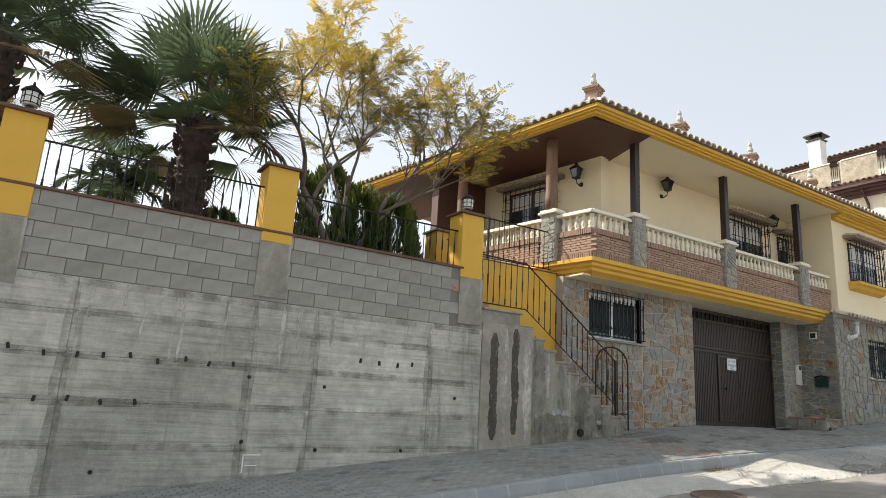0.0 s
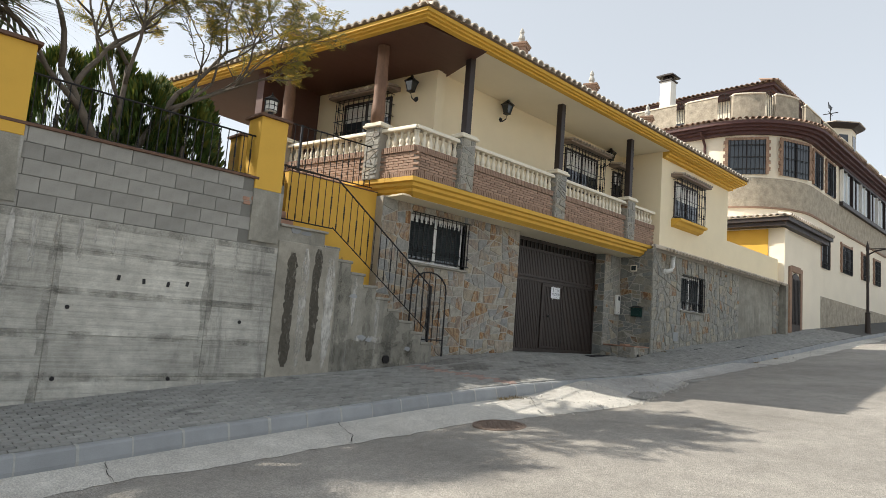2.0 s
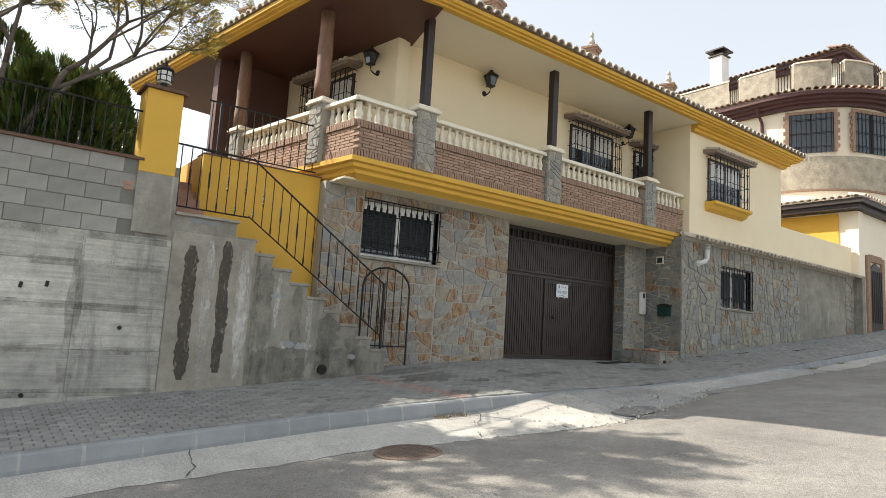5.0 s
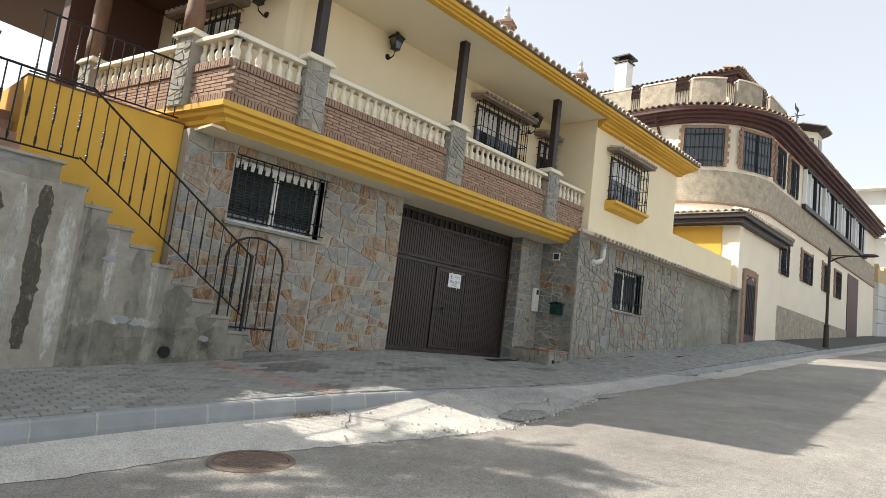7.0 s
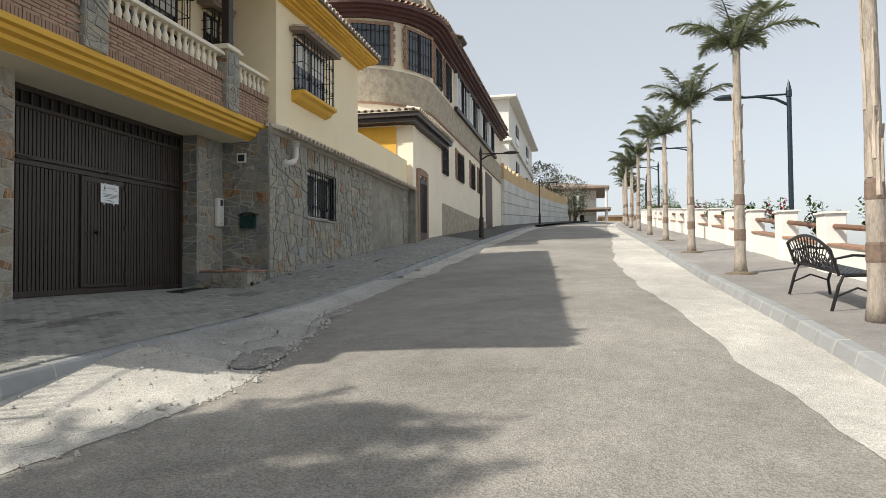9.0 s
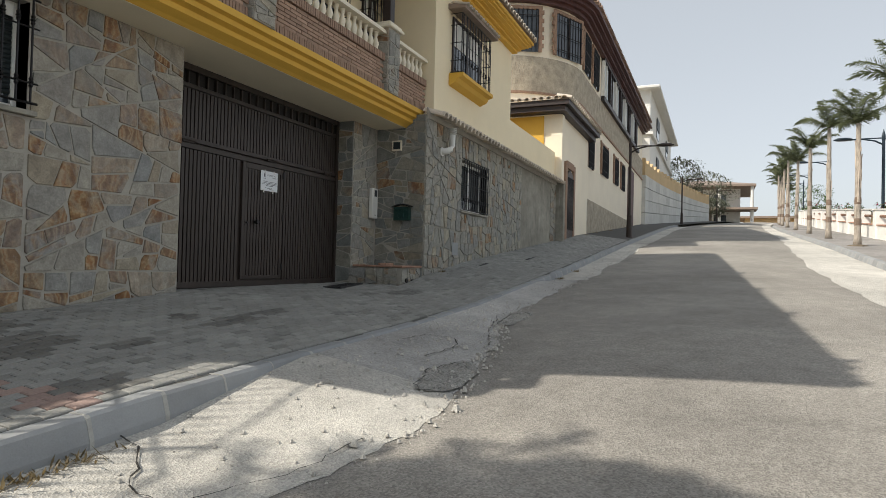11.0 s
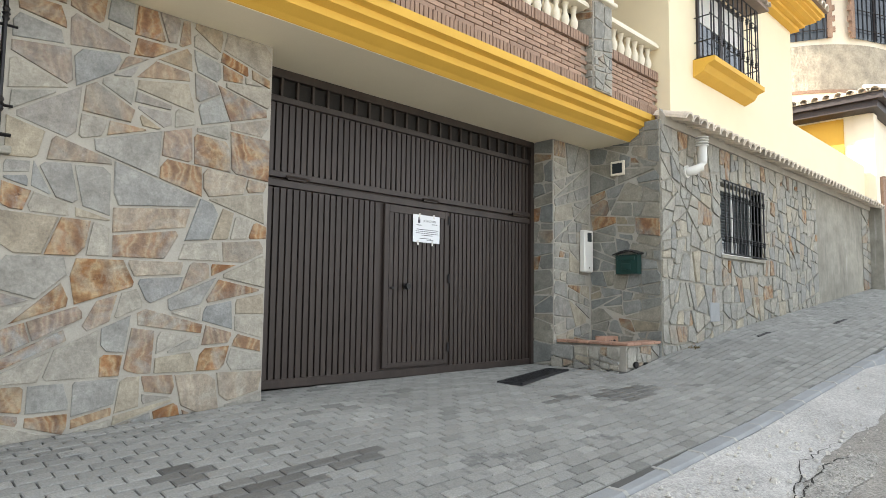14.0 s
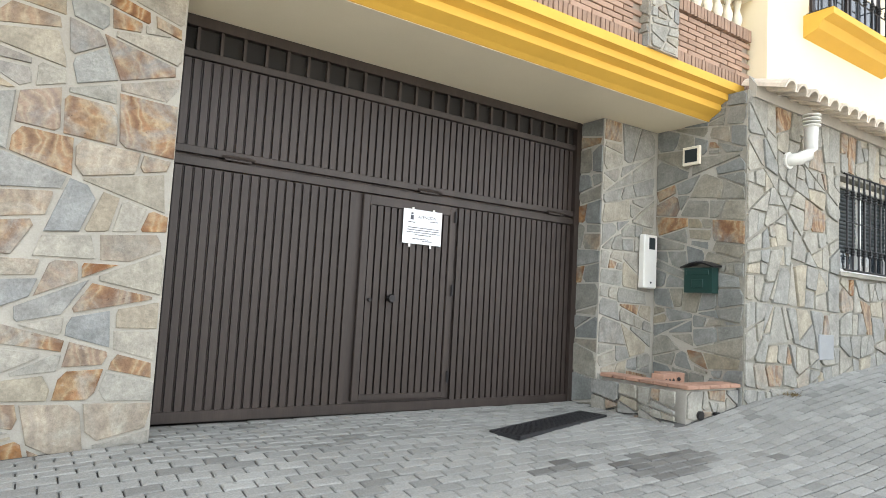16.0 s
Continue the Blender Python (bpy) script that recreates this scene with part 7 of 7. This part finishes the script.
def round_tree(x, y, z, r, h, seed, mat="leaf_green", label="rounded grey-green street tree"):
    rnd = random.Random(seed)
    t = thing("far_tree", label, "tree", (x, y, z), "far trees")
    wood = MB().tube([(0, 0, 0), (0.1, 0, h * 0.4), (0, 0.1, h * 0.6)], [0.22, 0.16, 0.08], 7)
    for i in range(6):
        a = i * 1.05
        wood.tube([(0.08, 0, h * 0.4), (0.5 * r * math.cos(a), 0.5 * r * math.sin(a), h * 0.75)], [0.1, 0.03], 5)
    part("trunk", wood, M["bark"], t)
    mb = MB()
    for i in range(2600):
        a, b = rnd.uniform(0, 6.28), rnd.uniform(-0.9, 1)
        lump = 1 + 0.35 * noise.noise((math.cos(a) * 2 + seed, math.sin(a) * 2, b * 2))
        q = math.sqrt(1 - b * b) * r * lump * rnd.uniform(0.6, 1)
        p = Vector((q * math.cos(a), q * math.sin(a), h * 0.68 + b * h * 0.36 * lump))
        blade(mb, p, Vector((rnd.uniform(-1, 1), rnd.uniform(-1, 1), rnd.uniform(-0.6, 0.8))).normalized(), Vector((0, 0, 1)), rnd.uniform(0.2, 0.4), 0.07)
    tagged(part("crown", leaf_mesh("crown", mb, M[mat]), None, t), kind="stuff")


M["leaf_grey"] = leaf_material("grey_foliage", (0.12, 0.13, 0.085), 0.4, 0.6, 0.3)
round_tree(100, 5.2, 7.4, 4.2, 6.2, 5, "leaf_grey")
round_tree(92, 7.5, 7.2, 3.0, 7.0, 6, "leaf_grey")
round_tree(140, -12, 8.2, 4.0, 8.0, 7, "leaf_hedge")
round_tree(108, 4.2, 7.6, 2.6, 3.6, 8, "leaf_grey")

# ---------------------------------------------------------------- street furniture
def street_lamp(x, y, z, h, turn, paint, label):
    l = thing("street_lamp", label, "street lamp", (x, y, z), "street lamps", turn=turn)
    part("base", MB().lathe([(0, 0.15), (0.05, 0.15), (0.08, 0.12), (0.9, 0.095), (0.95, 0.11), (1.0, 0.07)], sides=12), M[paint], l, smooth=False)
    part("pole", MB().lathe([(1.0, 0.06), (h - 0.25, 0.055), (h - 0.24, 0.07), (h - 0.1, 0.07), (h, 0.05), (h + 0.18, 0.005)], sides=10), M[paint], l)
    part("arm", MB().tube([(0, 0, h - 0.45), (0.3, 0, h - 0.28), (0.7, 0, h - 0.2), (1.1, 0, h - 0.2)], [0.035, 0.035, 0.03, 0.03], 6).tube([(0, 0, h - 0.18), (0.6, 0, h - 0.18), (1.0, 0, h - 0.2)], 0.025, 6), M[paint], l)
    part("head", MB().loft([[(1.0 + dx, s * math.cos(a), h - 0.2 + 0.09 * s / 0.16 * math.sin(a) * (1 if math.sin(a) > 0 else 0.5)) for a in [2 * math.pi * j / 10 for j in range(10)]] for dx, s in ((0, 0.04), (0.1, 0.12), (0.3, 0.17), (0.55, 0.15), (0.7, 0.05))]), M[paint], l, "oval lamp head", smooth=True)


for x, y in ((36, 6.75), (66, 6.75), (92, 6.75)):
    street_lamp(x, y + bend(x), lerp(KERB_TOP, x) - 0.02, 4.0, -90, "iron_brown", "dark brown street lamp with a curved arm")
RIGHT_Z = lambda x: road_z(x, 0.1) + 0.15
for i, x in enumerate((24.6, 38.5, 52, 66, 80)):
    street_lamp(x, -2.55 + bend(x), RIGHT_Z(x), 4.1, 90, "lamp_paint", "blue-black street lamp behind the white wall")

PALM_X = lambda i: 20.9 + 5.5 * i
proto = [feather_palm(PALM_X(i), -0.56, RIGHT_Z(PALM_X(i)), h, 9, 1.5, 31 + i, r=0.075) for i, h in enumerate((4.3, 4.0, 3.8))]
copy_thing(proto[1], pose(15.5, -0.7, RIGHT_Z(15.5), 0, 1, 140))
for i in range(3, 15):
    x = PALM_X(i)
    copy_thing(proto[i % 3], pose(x, -0.56 + bend(x), RIGHT_Z(x), random.uniform(-2, 2), random.uniform(-2, 2), 77 * i))
for i in range(3):
    pit = thing("tree_pit", "small planting pit of dry soil in the pavement", "tree pit", (PALM_X(i), -0.56, RIGHT_Z(PALM_X(i))), "tree pits")
    part("soil", MB().lathe([(-0.06, 0.3), (0.012, 0.29), (0.03, 0.18), (0.05, 0.05)], sides=11), M["soil"], pit)

# white parapet wall with pillars and timber rails
parapet = thing("white_parapet", "low white parapet wall with pillars along the slope", "wall", kind="structure")
x = 5.0
k = 0
while x < 75:
    x1 = x + 2.7
    z, zb = RIGHT_Z(x), RIGHT_Z(x1)
    s, s1 = bend(x), bend(x1)
    part("low_wall", MB().loft([[(q, -2.1 + d, b - 0.4), (q, -2.35 + d, b - 0.4), (q, -2.35 + d, b + 0.5), (q, -2.1 + d, b + 0.5)] for q, b, d in ((x, z, s), (x1, zb, s1))]), M["whitewash"], parapet)
    part("coping", MB().loft([[(q, -2.07 + d, b + 0.5), (q, -2.38 + d, b + 0.5), (q, -2.38 + d, b + 0.54), (q, -2.07 + d, b + 0.54)] for q, b, d in ((x + 0.2, z + 0.02, s), (x1 - 0.2, zb - 0.01, s1))]), M["terracotta"], parapet)
    part("pillar", MB().box(x - 0.22, x + 0.22, -2.42 + s, -2.04 + s, z - 0.3, z + 1.08, 0.012).box(x - 0.26, x + 0.26, -2.46 + s, -2.0 + s, z + 1.08, z + 1.12), M["whitewash"], parapet)
    part("timber_rail", MB().tube([(x + 0.2, -2.22 + s, z + 0.86), (x1 - 0.2, -2.22 + s1, zb + 0.84)], 0.05, 8), M["log"], parapet, "rough timber rail")
    x = x1
    k += 1


def shrub(x, y, z, r, seed, flower):
    rnd = random.Random(seed)
    t = thing("shrub", "flowering shrub leaning over the white wall" if flower else "dark green shrub behind the white wall", "shrub", (x, y, z), "wall shrubs")
    st, lf, fl = MB(), MB(), MB()
    for i in range(14):
        a = rnd.uniform(0, 6.28)
        tip = Vector((r * math.cos(a) * rnd.uniform(0.4, 1), 0.6 * r * math.sin(a), r * rnd.uniform(0.8, 1.9)))
        st.tube([(0, 0, -0.3), tip * 0.5 + Vector((0, 0, 0.1)), tip], [0.012, 0.008, 0.004], 4)
        for j in range(26):
            p = tip * rnd.uniform(0.3, 1.0) + Vector((rnd.uniform(-0.08, 0.08), rnd.uniform(-0.08, 0.08), rnd.uniform(-0.05, 0.05)))
            blade(fl if flower and rnd.random() < 0.3 else lf, p, Vector((rnd.uniform(-1, 1), rnd.uniform(-1, 1), rnd.uniform(-0.3, 1))).normalized(), Vector((0, 0, 1)), rnd.uniform(0.06, 0.12), 0.03)
    part("branches", st, M["bark"], t)
    tagged(part("leaves", leaf_mesh("leaves", lf, M["leaf_hedge"]), None, t), kind="stuff")
    if fl.v:
        tagged(part("blossom", leaf_mesh("blossom", fl, M["flower"]), None, t, "magenta blossom"), kind="stuff")


for i in range(22):
    x = 11.5 + i * 2.7 * (1 if i < 10 else 1.0) + 0.2 * (i % 3)
    shrub(x, -2.5 + bend(x), RIGHT_Z(x) + 0.5, 0.5, 200 + i, i in (5, 9, 10, 13, 14, 16))

# cast-iron bench on the opposite pavement
bench = thing("park_bench", "black cast-iron bench with an ornate arched back", "bench", (16.95, -0.75, RIGHT_Z(16.95)))
bench.matrix_basis = pose(16.95, -0.75, RIGHT_Z(16.95), 0, -5, 0)
W = 0.78
for x in (-W, W):
    part("leg", MB().tube([(x, -0.25, 0), (x, -0.22, 0.2), (x, -0.28, 0.4), (x, -0.2, 0.43), (x, 0.15, 0.42), (x, 0.2, 0.3), (x, 0.27, 0.0)], 0.02, 6).tube([(x, -0.22, 0.2), (x, 0.0, 0.28), (x, 0.22, 0.18)], 0.013, 6), M["iron"], bench)
    part("arm_rest", MB().tube([(x, 0.2, 0.42), (x, 0.24, 0.62), (x, 0.05, 0.66), (x, -0.22, 0.64), (x, -0.26, 0.55), (x, -0.2, 0.43)], 0.018, 6), M["iron"], bench)
for i in range(7):
    part("seat_slat", MB().box(-W, W, -0.24 + i * 0.062, -0.19 + i * 0.062, 0.43, 0.448, 0.004), M["iron"], bench)
top_arc = [(W * t, 0.25 + 0.05, 0.72 + 0.14 * math.cos(t * 1.5)) for t in [-1 + 0.1 * i for i in range(21)]]
part("back_frame", MB().tube([(-W, 0.2, 0.44), *top_arc, (W, 0.2, 0.44)], 0.02, 6).tube([(-W, 0.21, 0.47), (W, 0.21, 0.47)], 0.014, 6), M["iron"], bench)
lat = MB()
for i in range(13):
    x = -W * 0.9 + i * W * 0.15
    lat.tube([(x, 0.21, 0.47), (x * 0.75 + 0.06, 0.25, 0.6), (x * 1.02, 0.295, 0.72 + 0.13 * math.cos(x / W * 1.5))], 0.009, 4)
for r in (0.12, 0.22, 0.34):
    for cx in (-0.4, 0.0, 0.4):
        lat.tube([(cx + r * math.cos(a), 0.25, 0.48 + r * 0.75 * math.sin(a)) for a in [math.pi * i / 8 for i in range(9)]], 0.009, 4)
part("back_lattice", lat, M["iron"], bench, "fan-patterned iron lattice")

# ---------------------------------------------------------------- road details
man = thing("manhole_cover", "round rusty manhole cover in the road", "manhole cover", (9.6, 5.42, road_z(9.6, 5.42) + 0.014))
man.matrix_basis = pose(9.6, 5.42, road_z(9.6, 5.42) + 0.014, 0, -4.0, 0) @ Matrix.Scale(0.88, 4)
part("rim", MB().lathe([(-0.03, 0.42), (0.004, 0.42), (0.006, 0.36), (-0.01, 0.36)], sides=28), M["rust_iron"], man)
part("lid", MB().lathe([(-0.03, 0.352), (0.0, 0.352), (0.003, 0.34), (0.003, 0.0001)], sides=28), M["rust_iron"], man)
studs = MB()
for i in range(-5, 6):
    for j in range(-5, 6):
        if math.hypot(i, j) < 5.2:
            studs.box(i * 0.06 - 0.018, i * 0.06 + 0.018, j * 0.06 - 0.018, j * 0.06 + 0.018, 0, 0.008)
tagged(part("studs", studs, M["rust_iron"], man), kind="stuff")

HOLES = [(13.55, 5.4, 0.5, 0.17), (16.5, 5.74, 0.6, 0.13)]
M["crack"] = plain("crack", (0.035, 0.032, 0.028), 0.95, vary=0.3)
cracks = MB()


def crack(points, w, z):
    pts = [Vector((*p, 0)) for p in points]
    fine = []
    for p, q in zip(pts, pts[1:]):
        k = max(2, int((q - p).length / 0.07))
        for i in range(k):
            fine.append(p.lerp(q, i / k) + Vector((random.uniform(-0.022, 0.022), random.uniform(-0.022, 0.022), 0)))
    for p, q in zip(fine, fine[1:]):
        d = (q - p).normalized().cross(Vector((0, 0, 1))) * w * 0.6 * random.uniform(0.25, 1.0)
        cracks.add([(*(p - d).xy, z(p)), (*(p + d).xy, z(p)), (*(q + d).xy, z(q)), (*(q - d).xy, z(q))], [(0, 1, 2, 3)])


def gutter_z(p):
    x, y = p.x, p.y
    yo = gutter_edge(x)
    t = min(1, max(0, (y - yo) / (KERB_Y + 0.02 - yo)))
    return road_z(x, yo) * (1 - t) + (lerp(KERB_TOP, x) - drop(x)) * t + 0.024


crack([(11.35, 6.4), (11.3, 6.2), (11.12, 6.02), (10.95, 5.85), (11.0, 5.6)], 0.012, gutter_z)
crack([(11.0, 5.65), (11.6, 5.35), (12.2, 5.3)], 0.009, gutter_z)
crack([(7.6, 6.38), (7.55, 6.0), (7.4, 5.8)], 0.012, gutter_z)
crack([(4.9, 6.38), (4.85, 5.8)], 0.01, gutter_z)
crack([(13.9, 5.75), (14.5, 5.72), (14.8, 5.85), (14.7, 6.1), (14.2, 6.2)], 0.012, gutter_z)
crack([(14.8, 5.5), (15.6, 5.75), (16.6, 6.0), (17.3, 5.95)], 0.01, gutter_z)
# places where the ramp has broken down to gravel
M["broken"] = ground_material("broken_concrete", (0.30, 0.29, 0.265), 0.9, 0.0, 0.35)
rnd = random.Random(61)
for cx, cy, rx, ry in HOLES:
    hole_mb = MB()
    ring = []
    for j in range(26):
        a = 2 * math.pi * j / 26
        q = 1 + 0.32 * noise.noise((math.cos(a) * 1.6 + cx, math.sin(a) * 1.6, 3)) + rnd.uniform(-0.08, 0.08)
        ring.append((cx + rx * q * math.cos(a), cy + ry * q * math.sin(a)))
    hole_mb.add([(*p, gutter_z(Vector((*p, 0))) - 0.004) for p in ring] + [(cx, cy, gutter_z(Vector((cx, cy, 0))) - 0.004)], [(j, (j + 1) % 26, 26) for j in range(26)])
    spot = tagged(part("broken_patch", hole_mb, M["broken"]), "broken patch of bare gravel in the concrete ramp", "patch", "broken patches", kind="structure")
    stones = MB()
    for _ in range(170):
        a, f = rnd.uniform(0, 6.28), math.sqrt(rnd.random())
        x, y, sz = cx + rx * f * math.cos(a), cy + ry * f * math.sin(a), rnd.uniform(0.006, 0.02)
        z = gutter_z(Vector((x, y, 0))) - 0.006
        pts = [(x + sz * math.cos(b) * rnd.uniform(0.6, 1.2), y + sz * math.sin(b) * rnd.uniform(0.6, 1.2)) for b in (0, 1.3, 2.6, 3.9, 5.2)]
        stones.loft([[(*p, z) for p in pts], [((p[0] + x) / 2, (p[1] + y) / 2, z + sz * 0.8) for p in pts]])
    tagged(part("gravel", stones, M["broken"], spot), kind="stuff")
    crack(ring[3:16:2], 0.014, gutter_z)
tagged(part("cracks", cracks, M["crack"]), "dark cracks in the concrete gutter", "cracks", kind="stuff")
# grit and broken concrete along the gutter
rnd = random.Random(77)
grit = MB()
for i in range(900):
    x = rnd.choice([rnd.uniform(10.5, 18), rnd.uniform(19, 34), rnd.uniform(12.5, 16)])
    y = rnd.uniform(gutter_edge(x) - 0.15, KERB_Y - 0.02) if rnd.random() < 0.7 else gutter_edge(x) + rnd.gauss(0, 0.06)
    s = rnd.uniform(0.006, 0.02) * (2 if rnd.random() < 0.05 else 1)
    z = gutter_z(Vector((x, max(y, gutter_edge(x)), 0))) - 0.012
    pts = [(x + s * math.cos(a) * rnd.uniform(0.6, 1.2), y + s * math.sin(a) * rnd.uniform(0.6, 1.2)) for a in (0, 1.3, 2.6, 3.9, 5.2)]
    grit.loft([[(*p, z) for p in pts], [((p[0] + x) / 2, (p[1] + y) / 2, z + s) for p in pts]])
tagged(part("grit", grit, M["gutter"]), "loose grit and broken concrete in the gutter", "grit", kind="stuff")
# dried weeds against the kerb and walls
weeds = MB()
for cx, cy in ((11.05, 6.3), (10.75, 6.32), (21.5, 6.3), (23.0, 6.3), (33.5, 8.05), (36, 8.1), (40, 8.1), (19.9, 8.2)):
    zz = gutter_z(Vector((cx, cy, 0))) if cy < 6.4 else pave_z(cx, cy)
    for i in range(60):
        a = rnd.uniform(0, 6.28)
        blade(weeds, Vector((cx + rnd.gauss(0, 0.09), cy + rnd.gauss(0, 0.04), zz - 0.01)), Vector((math.cos(a), math.sin(a), rnd.uniform(0.2, 1.2))).normalized(), Vector((0, 0, 1)), rnd.uniform(0.03, 0.08), 0.006)
tagged(part("weeds", leaf_mesh("weeds", weeds, M["leaf_dry"])), "dry weeds and leaf litter along the kerb", "weeds", kind="stuff")

# ---------------------------------------------------------------- pavers
PX, PY = 0.172, 0.092


def wall_line(x):
    return 8.6 if x < 11.2 else 9.2 if x < GATE_L else GATE_Y - 0.03 if x < GATE_R else 8.33 if x < RET_X else 8.3


rest = {"paver": MB(), "paver_red": MB(), "paver_wet": MB()}
PUDDLES = [(17.35, 7.7, 0.42, 0.22), (17.7, 7.75, 0.25, 0.12), (18.15, 7.5, 0.16, 0.08), (16.65, 7.92, 0.2, 0.1), (13.6, 7.62, 0.35, 0.16), (13.35, 8.0, 0.2, 0.1), (14.2, 7.68, 0.3, 0.08), (11.7, 7.95, 0.55, 0.3), (11.6, 8.5, 0.7, 0.2), (11.45, 6.85, 0.3, 0.16), (12.3, 7.5, 0.2, 0.1)]


def wet(x, y):
    """Water that ran off the gate and walls darkens some pavers."""
    return any(((x - a) / r) ** 2 + ((y - b) / q) ** 2 + 0.9 * noise.noise((x * 6, y * 9, 1)) < 1 for a, b, r, q in PUDDLES)


near = []
row = 0
y = KERB_Y + 0.165
while y < GATE_Y:
    x = -6.0 + (PX / 2 if row % 2 else 0)
    while x < 34:
        if y + PY < wall_line(x + 0.1) + 0.02 and (x < 30 or y < 8.2):
            red = abs(x - 11.05 + 0.3 * (y - 7)) < 0.15 and random.random() < 0.8
            z = lambda a, b: pave_z(a, b)
            dz = random.uniform(-0.003, 0.003)
            c = 0.008
            g = 0.0045
            a, b, e, f = x + g, x + PX - g, y + g, y + PY - g
            ring0 = [(a, e, z(a, e) - 0.012), (b, e, z(b, e) - 0.012), (b, f, z(b, f) - 0.012), (a, f, z(a, f) - 0.012)]
            ring1 = [(p, q, h + 0.010 + dz) for p, q, h in ring0]
            ring2 = [(a + c, e + c, z(a, e) + 0.004 + dz), (b - c, e + c, z(b, e) + 0.004 + dz), (b - c, f - c, z(b, f) + 0.004 + dz), (a + c, f - c, z(a, f) + 0.004 + dz)]
            close = 14.0 < x < 16.3 and 7.3 < y < 8.7
            if not red and wet(x + 0.08, y + 0.05):
                near_key = "paver_wet"
            else:
                near_key = "paver_red" if red else "paver"
            if close and near_key == "paver" and len(near) < 300:
                near.append((ring0, ring1, ring2))
            else:
                mb = rest[near_key]
                n = len(mb.v)
                mb.v += ring0 + ring1 + ring2
                for k in (0, 4):
                    for j in range(4):
                        p, q = n + k + j, n + k + (j + 1) % 4
                        mb.f.append((p, q, q + 4, p + 4))
                mb.f.append((n + 8, n + 9, n + 10, n + 11))
        x += PX
    y += PY
    row += 1


def island_paver(name, base, rough=0.86):
    """Paver material whose tone varies from piece to piece."""
    m, nt, b = material(name, rough)
    vec = coords(nt)
    geo = nt.nodes.new("ShaderNodeNewGeometry")
    info = nt.nodes.new("ShaderNodeObjectInfo")
    add = nt.nodes.new("ShaderNodeMath")
    add.operation = "ADD"
    nt.links.new(geo.outputs["Random Per Island"], add.inputs[0])
    nt.links.new(info.outputs["Random"], add.inputs[1])
    fr = nt.nodes.new("ShaderNodeMath")
    fr.operation = "FRACT"
    nt.links.new(add.outputs[0], fr.inputs[0])
    tone = ramp(nt, fr.outputs[0], [(0.0, tuple(c * 0.68 for c in base)), (0.12, tuple(c * 0.9 for c in base)), (0.6, base), (0.9, tuple(c * 1.08 for c in base)), (1.0, tuple(c * 1.2 for c in base))])
    stain = noise_tex(nt, vec, 0.8, 6, 0.65)
    col = mix(nt, 0.8, tone, ramp(nt, stain, [(0.3, 0.82), (0.7, 1.15)]), "MULTIPLY")
    fine = noise_tex(nt, vec, 90, 4)
    col = mix(nt, 0.6, col, ramp(nt, fine, [(0.3, 0.7), (0.7, 1.3)]), "MULTIPLY")
    damp = noise_tex(nt, vec, 1.9, 5, 0.7)
    col = mix(nt, ramp(nt, damp, [(0.63, 0.0), (0.69, 0.6)]), col, (0.09, 0.09, 0.09))
    nt.links.new(col, b.inputs["Base Color"])
    bump(nt, b, mix(nt, 0.5, fine, noise_tex(nt, vec, 28, 5, 0.7)), 0.6, 0.008)
    return m


M["paver_i"] = island_paver("grey_paver", (0.262, 0.26, 0.242))
M["paver_wet_i"] = island_paver("wet_paver", (0.15, 0.147, 0.136), 0.6)
M["paver_red_i"] = island_paver("worn_red_paver", (0.30, 0.215, 0.185))
for key, mat, called in (("paver", "paver_i", "pavers_beyond"), ("paver_red", "paver_red_i", "red_pavers"), ("paver_wet", "paver_wet_i", "wet_pavers")):
    tagged(part(called, leaf_mesh(key, rest[key], M[mat]), None, PAVE), kind="stuff")
for r0, r1, r2 in near:
    mb = MB()
    mb.v = r0 + r1 + r2
    for k in (0, 4):
        for j in range(4):
            mb.f.append((k + j, k + (j + 1) % 4, k + 4 + (j + 1) % 4, k + 4 + j))
    mb.f.append((8, 9, 10, 11))
    part("paver", leaf_mesh("paver", mb, M["paver_i"]), None, PAVE)
